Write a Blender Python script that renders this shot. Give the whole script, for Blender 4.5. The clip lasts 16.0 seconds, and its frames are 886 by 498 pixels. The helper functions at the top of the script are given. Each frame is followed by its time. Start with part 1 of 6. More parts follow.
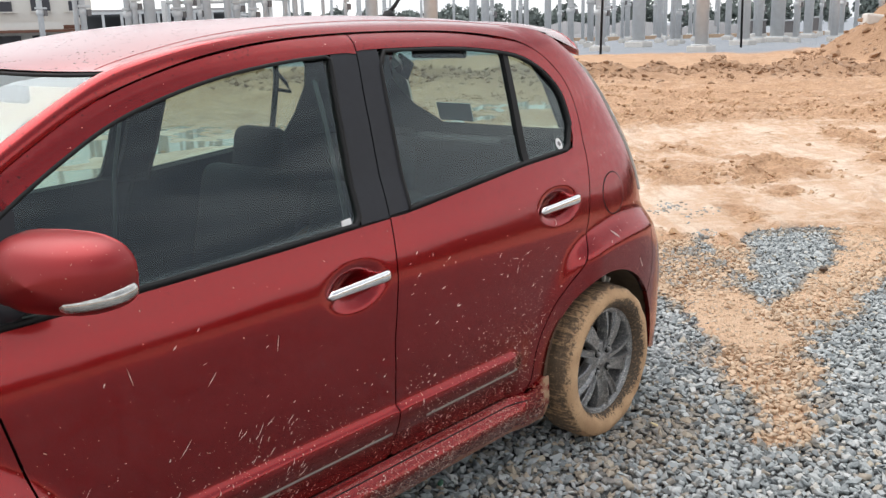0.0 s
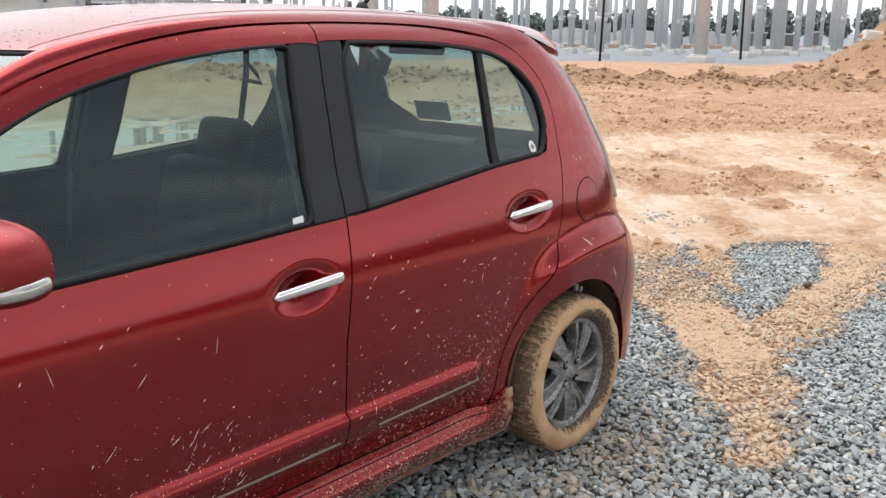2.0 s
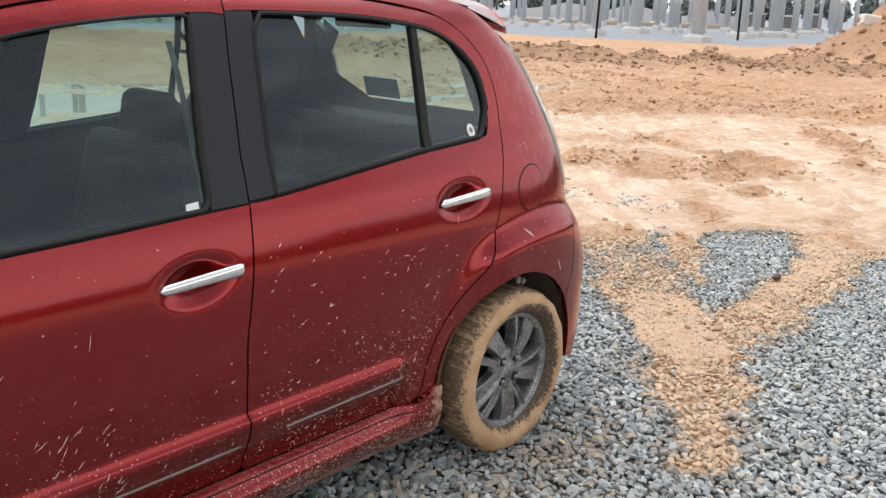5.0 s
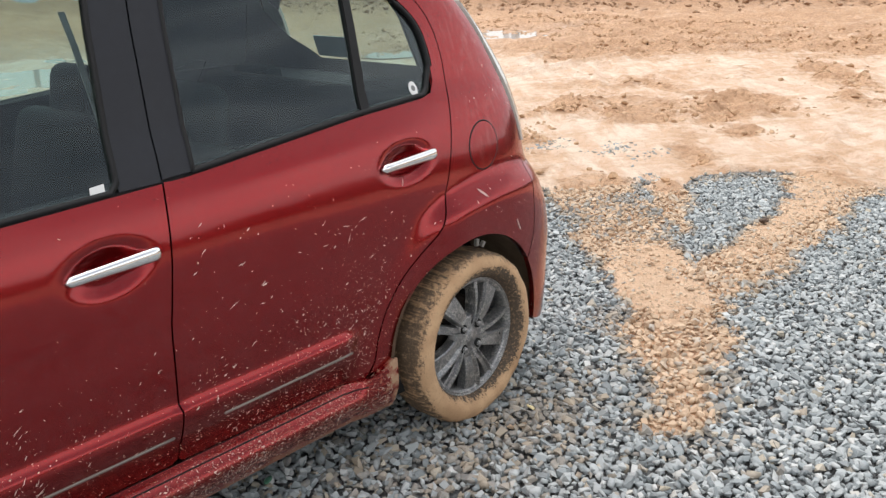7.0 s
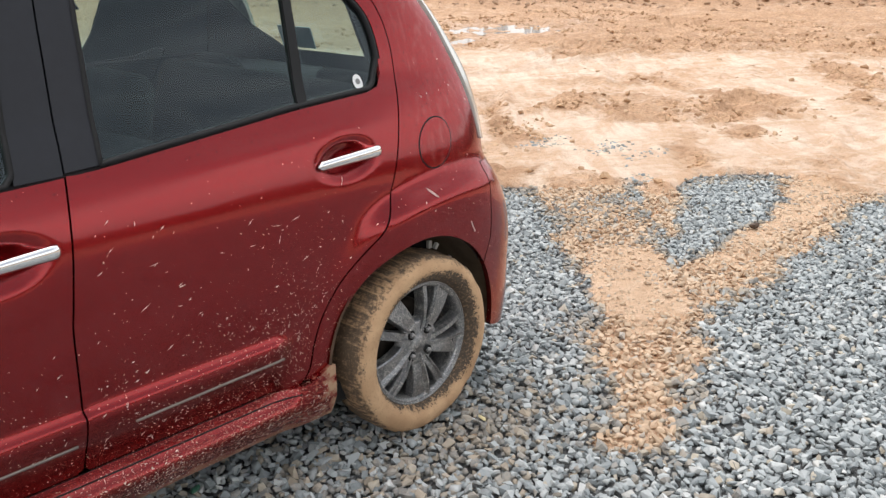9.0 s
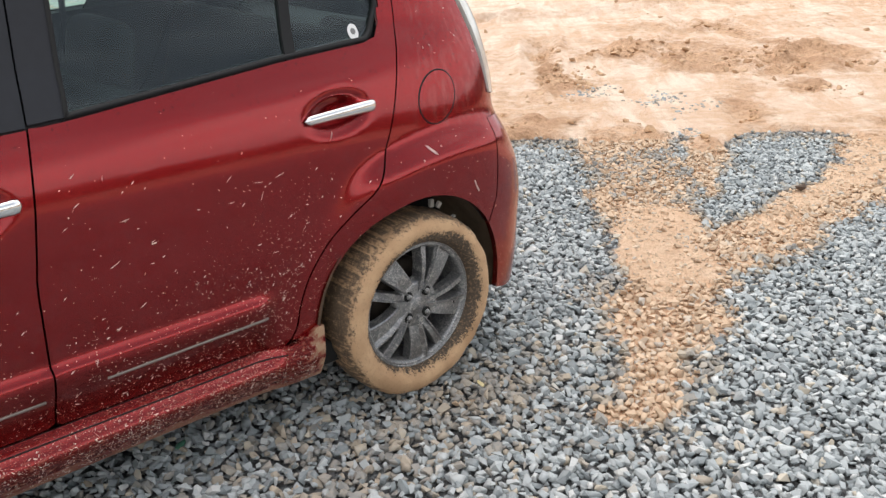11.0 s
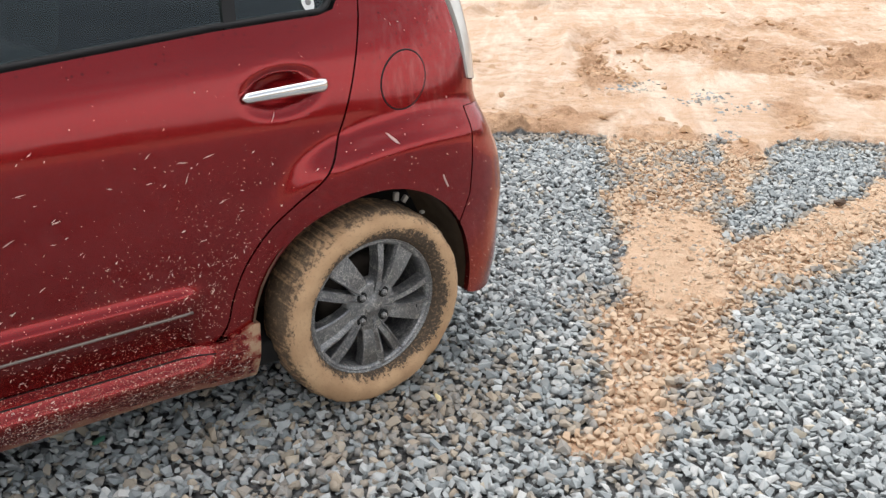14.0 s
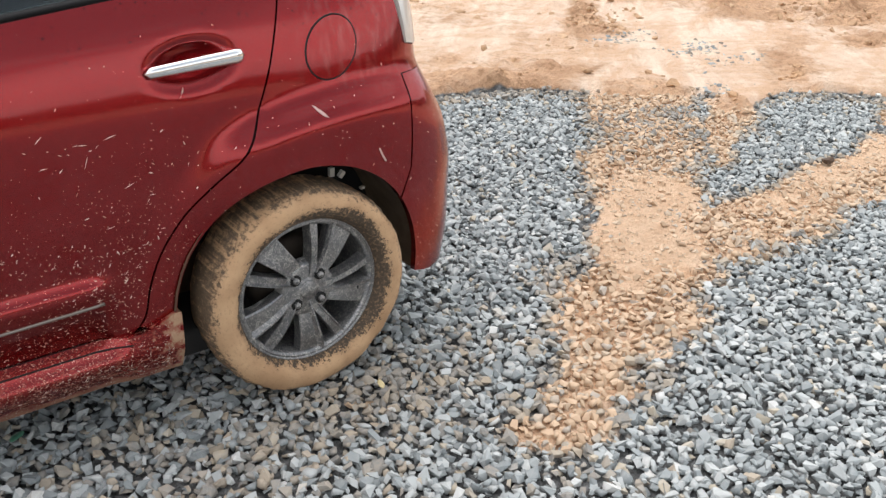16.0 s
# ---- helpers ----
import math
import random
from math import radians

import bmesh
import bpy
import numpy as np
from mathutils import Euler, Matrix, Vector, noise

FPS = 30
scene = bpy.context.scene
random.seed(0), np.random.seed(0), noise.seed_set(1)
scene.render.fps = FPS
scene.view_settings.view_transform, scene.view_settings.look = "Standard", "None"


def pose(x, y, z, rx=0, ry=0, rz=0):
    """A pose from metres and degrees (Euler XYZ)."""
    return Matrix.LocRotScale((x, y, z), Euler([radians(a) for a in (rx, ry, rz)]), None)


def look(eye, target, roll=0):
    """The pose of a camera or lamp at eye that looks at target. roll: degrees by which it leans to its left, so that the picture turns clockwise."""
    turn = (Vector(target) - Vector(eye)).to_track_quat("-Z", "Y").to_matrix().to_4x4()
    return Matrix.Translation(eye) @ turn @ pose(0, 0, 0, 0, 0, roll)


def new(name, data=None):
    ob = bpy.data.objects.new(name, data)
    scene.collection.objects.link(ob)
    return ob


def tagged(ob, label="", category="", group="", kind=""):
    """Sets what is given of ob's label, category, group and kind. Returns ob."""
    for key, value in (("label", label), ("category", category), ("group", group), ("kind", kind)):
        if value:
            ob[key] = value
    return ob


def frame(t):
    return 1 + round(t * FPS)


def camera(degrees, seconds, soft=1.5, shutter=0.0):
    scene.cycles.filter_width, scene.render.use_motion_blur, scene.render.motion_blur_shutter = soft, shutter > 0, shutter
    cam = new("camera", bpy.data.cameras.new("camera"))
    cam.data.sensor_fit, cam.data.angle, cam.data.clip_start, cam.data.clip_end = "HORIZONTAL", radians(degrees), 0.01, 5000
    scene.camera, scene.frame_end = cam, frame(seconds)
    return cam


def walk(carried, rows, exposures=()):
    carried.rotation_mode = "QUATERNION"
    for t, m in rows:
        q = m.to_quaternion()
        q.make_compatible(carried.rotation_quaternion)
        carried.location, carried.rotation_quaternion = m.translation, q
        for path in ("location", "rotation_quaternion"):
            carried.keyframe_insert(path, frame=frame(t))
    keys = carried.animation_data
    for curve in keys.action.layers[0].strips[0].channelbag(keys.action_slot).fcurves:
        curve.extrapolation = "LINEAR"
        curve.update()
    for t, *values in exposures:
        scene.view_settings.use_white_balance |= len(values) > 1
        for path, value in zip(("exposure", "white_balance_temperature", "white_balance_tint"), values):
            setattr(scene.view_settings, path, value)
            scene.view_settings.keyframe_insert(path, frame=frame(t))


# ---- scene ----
cam = camera(52.5, 16.0, soft=1.4)
PATH = [
    (0, (-2.719, -2.442, 1.498), (-1.277, -1.141, 1.021), -1.6),
    (0.5, (-2.687, -2.443, 1.492), (-1.235, -1.153, 1.016), -1.1),
    (1, (-2.654, -2.444, 1.485), (-1.197, -1.158, 1.01), -0.6),
    (1.5, (-2.611, -2.441, 1.478), (-1.156, -1.154, 1.002), -0.1),
    (2, (-2.571, -2.44, 1.475), (-1.12, -1.148, 1.001), 0.5),
    (2.5, (-2.52, -2.437, 1.474), (-1.078, -1.141, 0.984), 0.7),
    (3, (-2.478, -2.439, 1.472), (-1.04, -1.139, 0.978), 1.4),
    (3.5, (-2.431, -2.439, 1.475), (-0.99, -1.146, 0.972), 2.4),
    (4, (-2.388, -2.445, 1.481), (-0.936, -1.165, 0.977), 3.1),
    (6.5, (-2.13, -2.495, 1.482), (-0.7, -1.233, 0.881), -0.8),
    (7, (-2.068, -2.506, 1.478), (-0.653, -1.24, 0.851), -1.2),
    (7.5, (-2.008, -2.519, 1.469), (-0.607, -1.243, 0.83), -1.5),
    (8, (-1.95, -2.537, 1.467), (-0.566, -1.245, 0.824), -1.4),
    (8.5, (-1.888, -2.555, 1.463), (-0.504, -1.258, 0.828), -0.8),
    (9, (-1.823, -2.575, 1.457), (-0.438, -1.281, 0.818), -0.3),
    (11.5, (-1.545, -2.645, 1.468), (-0.334, -1.254, 0.694), -0.2),
    (12, (-1.488, -2.653, 1.462), (-0.305, -1.24, 0.684), -0.2),
    (12.5, (-1.425, -2.649, 1.451), (-0.265, -1.222, 0.663), 0.1),
    (13, (-1.358, -2.644, 1.438), (-0.22, -1.203, 0.644), 0.2),
    (13.5, (-1.292, -2.637, 1.427), (-0.167, -1.188, 0.63), 0.7),
    (14, (-1.229, -2.628, 1.413), (-0.088, -1.185, 0.627), 2.2),
    (14.5, (-1.156, -2.615, 1.408), (0.003, -1.199, 0.602), 2.7),
    (15, (-1.089, -2.609, 1.418), (0.024, -1.189, 0.554), 1.4),
    (15.5, (-1.031, -2.604, 1.429), (0.067, -1.185, 0.545), 1.3),
    (16, (-0.972, -2.602, 1.429), (0.121, -1.184, 0.537), 1.2),
]
walk(cam, [(t, look(eye, target, roll)) for t, eye, target, roll in PATH], exposures=((0.0, -0.06), (4.0, -0.02), (8.0, 0.04), (16.0, 0.08)))

# ---- world, sun ----
SUN_ELEV, SUN_AZ = radians(68), radians(15)
world = bpy.data.worlds.new("overcast")
scene.world = world
world.use_nodes = True
_n, _l = world.node_tree.nodes, world.node_tree.links
_bg = _n["Background"]
_sky = _n.new("ShaderNodeTexSky")
_sky.sky_type, _sky.sun_disc = "NISHITA", False
_sky.sun_elevation, _sky.sun_rotation = SUN_ELEV, SUN_AZ
_sky.air_density, _sky.dust_density = 1.0, 3.0
# cloud cover: a pale veil with soft, uneven clouds over the clear sky
_tc = _n.new("ShaderNodeTexCoord")
_map = _n.new("ShaderNodeMapping")
_map.inputs["Scale"].default_value = (1.3, 1.3, 10.0)
_noise = _n.new("ShaderNodeTexNoise")
_noise.inputs["Scale"].default_value, _noise.inputs["Detail"].default_value = 1.6, 8.0
_noise.inputs["Roughness"].default_value = 0.6
_ramp = _n.new("ShaderNodeValToRGB")
for _p, _c in ((0.22, (3.8, 4.1, 4.6)), (0.42, (8.2, 8.4, 8.7))):
    _e = _ramp.color_ramp.elements.new(_p)
    _e.color = (*_c, 1)
_ramp.color_ramp.elements[0].color = (2.2, 2.45, 2.8, 1)
_ramp.color_ramp.elements[-1].position, _ramp.color_ramp.elements[-1].color = 0.66, (12.0, 11.9, 11.7, 1)
# unseen dark bank added to the sky on the open side, darkens panes and flank
_dot = _n.new("ShaderNodeVectorMath")
_dot.operation = "DOT_PRODUCT"
_dot.inputs[1].default_value = Vector((0.30, -0.85, 0.50)).normalized()
_pow = _n.new("ShaderNodeMath")
_pow.operation, _pow.use_clamp = "POWER", True
_pow.inputs[1].default_value = 5.0
_clip = _n.new("ShaderNodeMath")
_clip.operation = "MAXIMUM"
_clip.inputs[1].default_value = 0.0
_less = _n.new("ShaderNodeMath")
_less.operation = "MULTIPLY_ADD"
_less.inputs[1].default_value = -0.34
_l.new(_tc.outputs["Generated"], _dot.inputs[0])
_l.new(_dot.outputs["Value"], _clip.inputs[0])
_l.new(_clip.outputs[0], _pow.inputs[0])
# below the bank the sky is brightened, for a lighter shoulder in the paint
_up = _n.new("ShaderNodeSeparateXYZ")
_band = _n.new("ShaderNodeMapRange")
_band.interpolation_type = "SMOOTHSTEP"
_band.inputs["From Min"].default_value, _band.inputs["From Max"].default_value = 0.26, 0.42
_band.inputs["To Min"].default_value = -0.55
_hang = _n.new("ShaderNodeMath")
_hang.operation = "MULTIPLY"
_l.new(_tc.outputs["Generated"], _up.inputs[0])
_l.new(_up.outputs["Z"], _band.inputs["Value"])
_l.new(_pow.outputs[0], _hang.inputs[0])
_l.new(_band.outputs["Result"], _hang.inputs[1])
_l.new(_hang.outputs[0], _less.inputs[0])
_mix = _n.new("ShaderNodeMix")
_mix.data_type = "RGBA"
_mix.inputs["Factor"].default_value = 0.88
_l.new(_tc.outputs["Generated"], _map.inputs["Vector"])
_l.new(_map.outputs["Vector"], _noise.inputs["Vector"])
_l.new(_noise.outputs["Fac"], _less.inputs[2])
_l.new(_less.outputs[0], _ramp.inputs["Fac"])
_l.new(_sky.outputs["Color"], _mix.inputs["A"])
_l.new(_ramp.outputs["Color"], _mix.inputs["B"])
_l.new(_mix.outputs["Result"], _bg.inputs["Color"])
_bg.inputs["Strength"].default_value = 0.15
_sd = bpy.data.lights.new("sun", "SUN")
_sd.energy, _sd.angle, _sd.color = 2.1, radians(60), (1.0, 0.975, 0.965)
_sun = new("sun", _sd)
_az = SUN_AZ
_dir = Vector((math.sin(_az) * math.cos(SUN_ELEV), math.cos(_az) * math.cos(SUN_ELEV), math.sin(SUN_ELEV)))
_sun.matrix_world = look(_dir * 50, (0, 0, 0))


# ---- materials ----
class Mat:
    """A node material that is put together in a few lines."""

    def __init__(self, name, **kw):
        self.m = bpy.data.materials.new(name)
        self.m.use_nodes = True
        self.t = self.m.node_tree
        self.b = self.t.nodes["Principled BSDF"]
        self.set(**kw)

    def set(self, **kw):
        for k, v in kw.items():
            s = self.b.inputs[k.replace("_", " ")]
            if hasattr(v, "is_linked"):
                self.t.links.new(v, s)
            else:
                s.default_value = (*v, 1) if isinstance(v, tuple) and len(v) == 3 and s.type == "RGBA" else v
        return self

    def node(self, kind, out=0, **kw):
        n = self.t.nodes.new("ShaderNode" + kind)
        for k, v in kw.items():
            key = k.replace("_", " ")
            key = int(key[1:]) if key[0] == "i" and key[1:].isdigit() else key
            s = n.inputs[key]
            if hasattr(v, "is_linked"):
                self.t.links.new(v, s)
            else:
                s.default_value = v
        return n.outputs[out]

    def coord(self, kind="Object", scale=(1, 1, 1), rot=(0, 0, 0)):
        n = self.t.nodes.new("ShaderNodeTexCoord")
        return self.node("Mapping", Vector=n.outputs[kind], Scale=scale, Rotation=rot)

    def noise(self, scale, detail=4, vec=None, rough=0.55, out="Fac"):
        kw = {"Scale": scale, "Detail": detail, "Roughness": rough}
        if vec is not None:
            kw["Vector"] = vec
        n = self.node("TexNoise", out, **kw)
        return n

    def ramp(self, fac, *stops):
        n = self.t.nodes.new("ShaderNodeValToRGB")
        self.t.links.new(fac, n.inputs[0])
        e = n.color_ramp.elements
        while len(e) < len(stops):
            e.new(0.5)
        for el, (p, c) in zip(e, stops):
            el.position = p
            el.color = (c, c, c, 1) if not isinstance(c, tuple) else (*c, 1)
        return n.outputs[0]

    def math(self, op, a, b=0.0, clamp=False):
        n = self.t.nodes.new("ShaderNodeMath")
        n.operation, n.use_clamp = op, clamp
        for i, v in enumerate((a, b)):
            if hasattr(v, "is_linked"):
                self.t.links.new(v, n.inputs[i])
            else:
                n.inputs[i].default_value = v
        return n.outputs[0]

    def mix(self, fac, a, b, blend="MIX"):
        n = self.t.nodes.new("ShaderNodeMix")
        n.data_type, n.blend_type = "RGBA", blend
        for k, v in ((0, fac), (6, a), (7, b)):
            if hasattr(v, "is_linked"):
                self.t.links.new(v, n.inputs[k])
            else:
                n.inputs[k].default_value = (*v, 1) if isinstance(v, tuple) else v
        return n.outputs[2]

    def bump(self, height, strength=0.3, dist=0.01):
        self.t.links.new(self.node("Bump", Strength=strength, Distance=dist, Height=height), self.b.inputs["Normal"])
        return self

    def attr(self, name):
        n = self.t.nodes.new("ShaderNodeAttribute")
        n.attribute_name = name
        return n.outputs["Fac"]

    def island(self):
        return self.t.nodes.new("ShaderNodeNewGeometry").outputs["Random Per Island"]

    def objrand(self):
        return self.t.nodes.new("ShaderNodeObjectInfo").outputs["Random"]

    def xyz(self, vec):
        n = self.t.nodes.new("ShaderNodeSeparateXYZ")
        self.t.links.new(vec, n.inputs[0])
        return n.outputs


MUD = (0.47, 0.285, 0.145)


def splash(m, base, amount=1.0, dust=0.10):
    """Dried mud over paint: fine dots, thicker low down and round the wheels; a film of dust lowest of all."""
    p = m.coord()
    x, _y, z = m.xyz(p)[0:3]
    low = m.math("SUBTRACT", 1.0, m.math("DIVIDE", m.math("SUBTRACT", z, 0.24), 0.50, True), True)
    # how near the rear wheel is
    wx, wz = m.math("MULTIPLY", x, 0.8), m.math("SUBTRACT", z, 0.25)
    near = m.math("MULTIPLY", m.ramp(m.math("ADD", x, 0.6), (0.22, 1.0), (0.36, 0.0)), m.math("SUBTRACT", 1.0, m.math("DIVIDE", m.math("SUBTRACT", m.math("SQRT", m.math("ADD", m.math("MULTIPLY", wx, wx), m.math("MULTIPLY", wz, wz))), 0.30), 0.50, True), True))
    patch = m.noise(4.5, 4, p, 0.65)
    dens = m.math("MULTIPLY", m.math("ADD", m.math("ADD", m.math("MULTIPLY", low, 0.8), m.math("MULTIPLY", near, 0.7)), 0.03), m.ramp(patch, (0.36, 0.10), (0.66, 1.0)))
    mask = None
    for ang, sc, thick, seed, gain in ((0.9, (330, 330, 95), 0.26, 0.0, 0.045), (-0.6, (300, 300, 100), 0.24, 7.0, 0.035), (0.2, (240, 240, 220), 0.28, 5.0, 0.045), (0.1, (520, 520, 400), 0.28, 3.0, 0.10)):
        q = m.node("Mapping", Vector=m.coord(rot=(0, ang, 0)), Scale=sc, Location=(seed, seed, seed))
        v = m.t.nodes.new("ShaderNodeTexVoronoi")
        v.inputs["Scale"].default_value = 1.0
        m.t.links.new(q, v.inputs["Vector"])
        cell = m.xyz(v.outputs["Color"])
        keep = m.math("GREATER_THAN", m.math("MULTIPLY", dens, gain * amount), cell[0])
        dot = m.math("LESS_THAN", v.outputs["Distance"], m.math("MULTIPLY", m.math("ADD", cell[1], 0.4), thick * 1.35))
        one = m.math("MULTIPLY", m.math("MULTIPLY", keep, dot), m.math("ADD", m.math("MULTIPLY", cell[2], 0.7), 0.3))
        mask = one if mask is None else m.math("MAXIMUM", mask, one)
    film = m.math("MULTIPLY", m.math("MULTIPLY", m.math("POWER", low, 2.0), m.ramp(m.noise(14, 5, p), (0.3, 0.0), (0.75, 1.0))), dust, True)
    col = m.mix(film, base, MUD)
    # pale upright streaks painted on the tail corner as reflections of the posts
    runs = m.math("MULTIPLY", m.ramp(m.noise(1.0, 3, m.coord(scale=(60, 60, 1.3))), (0.50, 0.0), (0.66, 0.07)), m.ramp(m.math("ADD", x, 0.5), (0.48, 0.0), (0.62, 1.0)))
    runs = m.math("MULTIPLY", runs, m.ramp(z, (0.74, 0.0), (0.84, 1.0)))
    col = m.mix(runs, col, (0.62, 0.50, 0.46))
    return m.mix(m.math("MULTIPLY", mask, 0.9), col, (0.66, 0.50, 0.38)), m.math("MAXIMUM", mask, film)


def make_paint(name, amount, dust, caked=False, dull=0.0):
    m = Mat(name)
    p = m.coord()
    flake = m.noise(900, 1, p)
    base = m.mix(flake, (0.215, 0.0085, 0.0105), (0.31, 0.014, 0.0165))
    col, mud = splash(m, base, amount, dust)
    if caked:
        # mud thrown by the tyre on the last hand's width before it, in brushed smears along the foot
        x, _y, z = m.xyz(p)[0:3]
        near = m.ramp(m.math("ADD", m.math("MULTIPLY", m.math("ADD", x, 0.56), 4.5), m.math("MULTIPLY", m.math("SUBTRACT", m.noise(40, 5, p), 0.5), 1.2)), (0.78, 0.0), (1.0, 0.85))
        foot = m.ramp(m.math("ADD", m.math("MULTIPLY", z, 4.0), m.math("MULTIPLY", m.math("SUBTRACT", m.noise(30, 5, m.coord(scale=(0.4, 1.0, 1.0))), 0.5), 0.5)), (0.72, 0.5), (0.80, 0.0))
        smear = m.math("MULTIPLY", m.ramp(m.noise(1.0, 5, m.coord(scale=(55, 120, 190), rot=(0, 0.5, 0)), 0.7), (0.54, 0.0), (0.62, 0.5)), m.ramp(z, (0.20, 1.0), (0.275, 0.15)))
        cake = m.math("MAXIMUM", near, m.math("MAXIMUM", foot, smear))
        col, mud = m.mix(cake, col, m.mix(m.noise(70, 4, p), (0.36, 0.235, 0.14), (0.55, 0.39, 0.25))), m.math("MAXIMUM", mud, cake)
    # rain beads on the shoulder and the window frames, a thin uneven bloom of dust over all
    v = m.t.nodes.new("ShaderNodeTexVoronoi")
    v.inputs["Scale"].default_value = 95
    m.t.links.new(p, v.inputs["Vector"])
    r = m.xyz(v.outputs["Color"])
    bead = m.math("MULTIPLY", m.math("GREATER_THAN", 0.22, r[0]), m.math("LESS_THAN", v.outputs["Distance"], m.math("ADD", m.math("MULTIPLY", r[1], 0.25), 0.10)))
    bead = m.math("MULTIPLY", bead, m.ramp(m.xyz(p)[2], (0.90, 0.0), (0.98, 0.55)))
    col = m.mix(bead, col, (0.06, 0.004, 0.005))
    bloom = m.math("MULTIPLY", m.ramp(m.noise(5, 6, p, 0.7), (0.42, 0.0), (0.68, 1.0)), m.ramp(m.noise(160, 4, p, 0.7), (0.42, 0.2), (0.66, 1.0)))
    col = m.mix(m.math("MULTIPLY", bloom, 0.02), col, (0.55, 0.42, 0.36))
    clean = m.math("SUBTRACT", 1.0, mud, True)
    m.set(Base_Color=col, Metallic=m.math("MULTIPLY", clean, 0.95), Roughness=m.mix(mud, (0.25 + dull,) * 3, (0.9, 0.9, 0.9)),
          Coat_Weight=m.math("MULTIPLY", clean, 0.68), Coat_Roughness=m.ramp(m.noise(7, 6, p, 0.7), (0.38, 0.06 + dull), (0.66, 0.13 + dull)))
    m.bump(mud, 0.25, 0.002)
    return m.m


PAINT = make_paint("red_paint_splashed", 0.7, 0.035)
PAINT_MIRROR = make_paint("red_paint_mirror", 0.10, 0.0, False, 0.26)
PAINT_SKIRT = make_paint("red_paint_caked", 2.2, 0.05, True)


def wet_roof():
    m = Mat("red_paint_rain_beads")
    p = m.coord()
    v = m.t.nodes.new("ShaderNodeTexVoronoi")
    v.inputs["Scale"].default_value = 105
    m.t.links.new(p, v.inputs["Vector"])
    r = m.xyz(v.outputs["Color"])
    keep = m.math("GREATER_THAN", m.ramp(m.noise(9, 3, p), (0.35, 0.08), (0.65, 0.5)), r[0])
    size = m.math("ADD", m.math("MULTIPLY", r[1], 0.34), 0.08)
    drop = m.math("MULTIPLY", keep, m.math("LESS_THAN", v.outputs["Distance"], size))
    dome = m.math("MULTIPLY", keep, m.math("SUBTRACT", 1.0, m.math("DIVIDE", v.outputs["Distance"], size), True))
    base = m.mix(m.noise(900, 1, p), (0.245, 0.0095, 0.013), (0.33, 0.017, 0.020))
    m.set(Base_Color=m.mix(m.math("MULTIPLY", drop, 0.7), base, (0.05, 0.004, 0.005)), Metallic=0.45, Roughness=0.34, Coat_Weight=1.0, Coat_Roughness=0.20, Coat_IOR=1.6)
    m.bump(dome, 1.0, 0.008)
    m.t.links.new(m.b.inputs["Normal"].links[0].from_socket, m.b.inputs["Coat Normal"])
    return m.m


PAINT_WET = wet_roof()


def plain(name, col, rough=0.5, metal=0.0, var=0.12, scale=40, bump=0.0, **kw):
    m = Mat(name)
    n = m.noise(scale, 5, m.coord())
    dark, light = tuple(c * (1 - var) for c in col), tuple(min(1, c * (1 + var)) for c in col)
    m.set(Base_Color=m.mix(n, dark, light), Roughness=rough, Metallic=metal, **kw)
    if bump:
        m.bump(n, bump, 0.003)
    return m.m


# also blackens the spoiler's underside, in place of shade
BLACK_TRIM = plain("satin_black_trim", (0.019, 0.020, 0.025), 0.46, var=0.2, Specular_IOR_Level=0.3)
RUBBER = plain("black_rubber", (0.010, 0.010, 0.011), 0.6, Specular_IOR_Level=0.3)
CHROME = plain("chrome", (0.82, 0.83, 0.84), 0.16, 1.0, 0.04)
CHROME_DULL = plain("dusty_metal_strip", (0.30, 0.28, 0.25), 0.45, 0.7, 0.15)
DARK_CLOTH = plain("dark_seat_cloth", (0.006, 0.0065, 0.008), 0.95, var=0.25, scale=120)
DARK_PLASTIC = plain("dark_interior_plastic", (0.012, 0.014, 0.017), 0.85)
BELT_WEB = plain("grey_belt_webbing", (0.16, 0.165, 0.165), 0.8)
HEADLINER = plain("pale_grey_headliner", (0.30, 0.30, 0.29), 0.95)
LINER = plain("muddy_wheel_liner", (0.11, 0.078, 0.050), 0.9, var=0.5, scale=25, bump=0.4)
UNDER = plain("underbody_black", (0.010, 0.010, 0.010), 0.85)
STEEL_DARK = plain("rusty_brake_metal", (0.05, 0.038, 0.03), 0.7, 0.5, 0.4, 60)
SILVER = plain("brushed_alloy", (0.5, 0.5, 0.5), 0.35, 0.9)
MIRROR = plain("mirror_glass", (0.85, 0.86, 0.87), 0.02, 1.0, 0.0)
WHITE_STICKER = plain("white_paper_sticker", (0.75, 0.76, 0.76), 0.6, var=0.05)
BLUE_CARD = plain("blue_green_card", (0.13, 0.25, 0.30), 0.5)
GREY_PRINT = plain("grey_print", (0.2, 0.2, 0.2), 0.6)


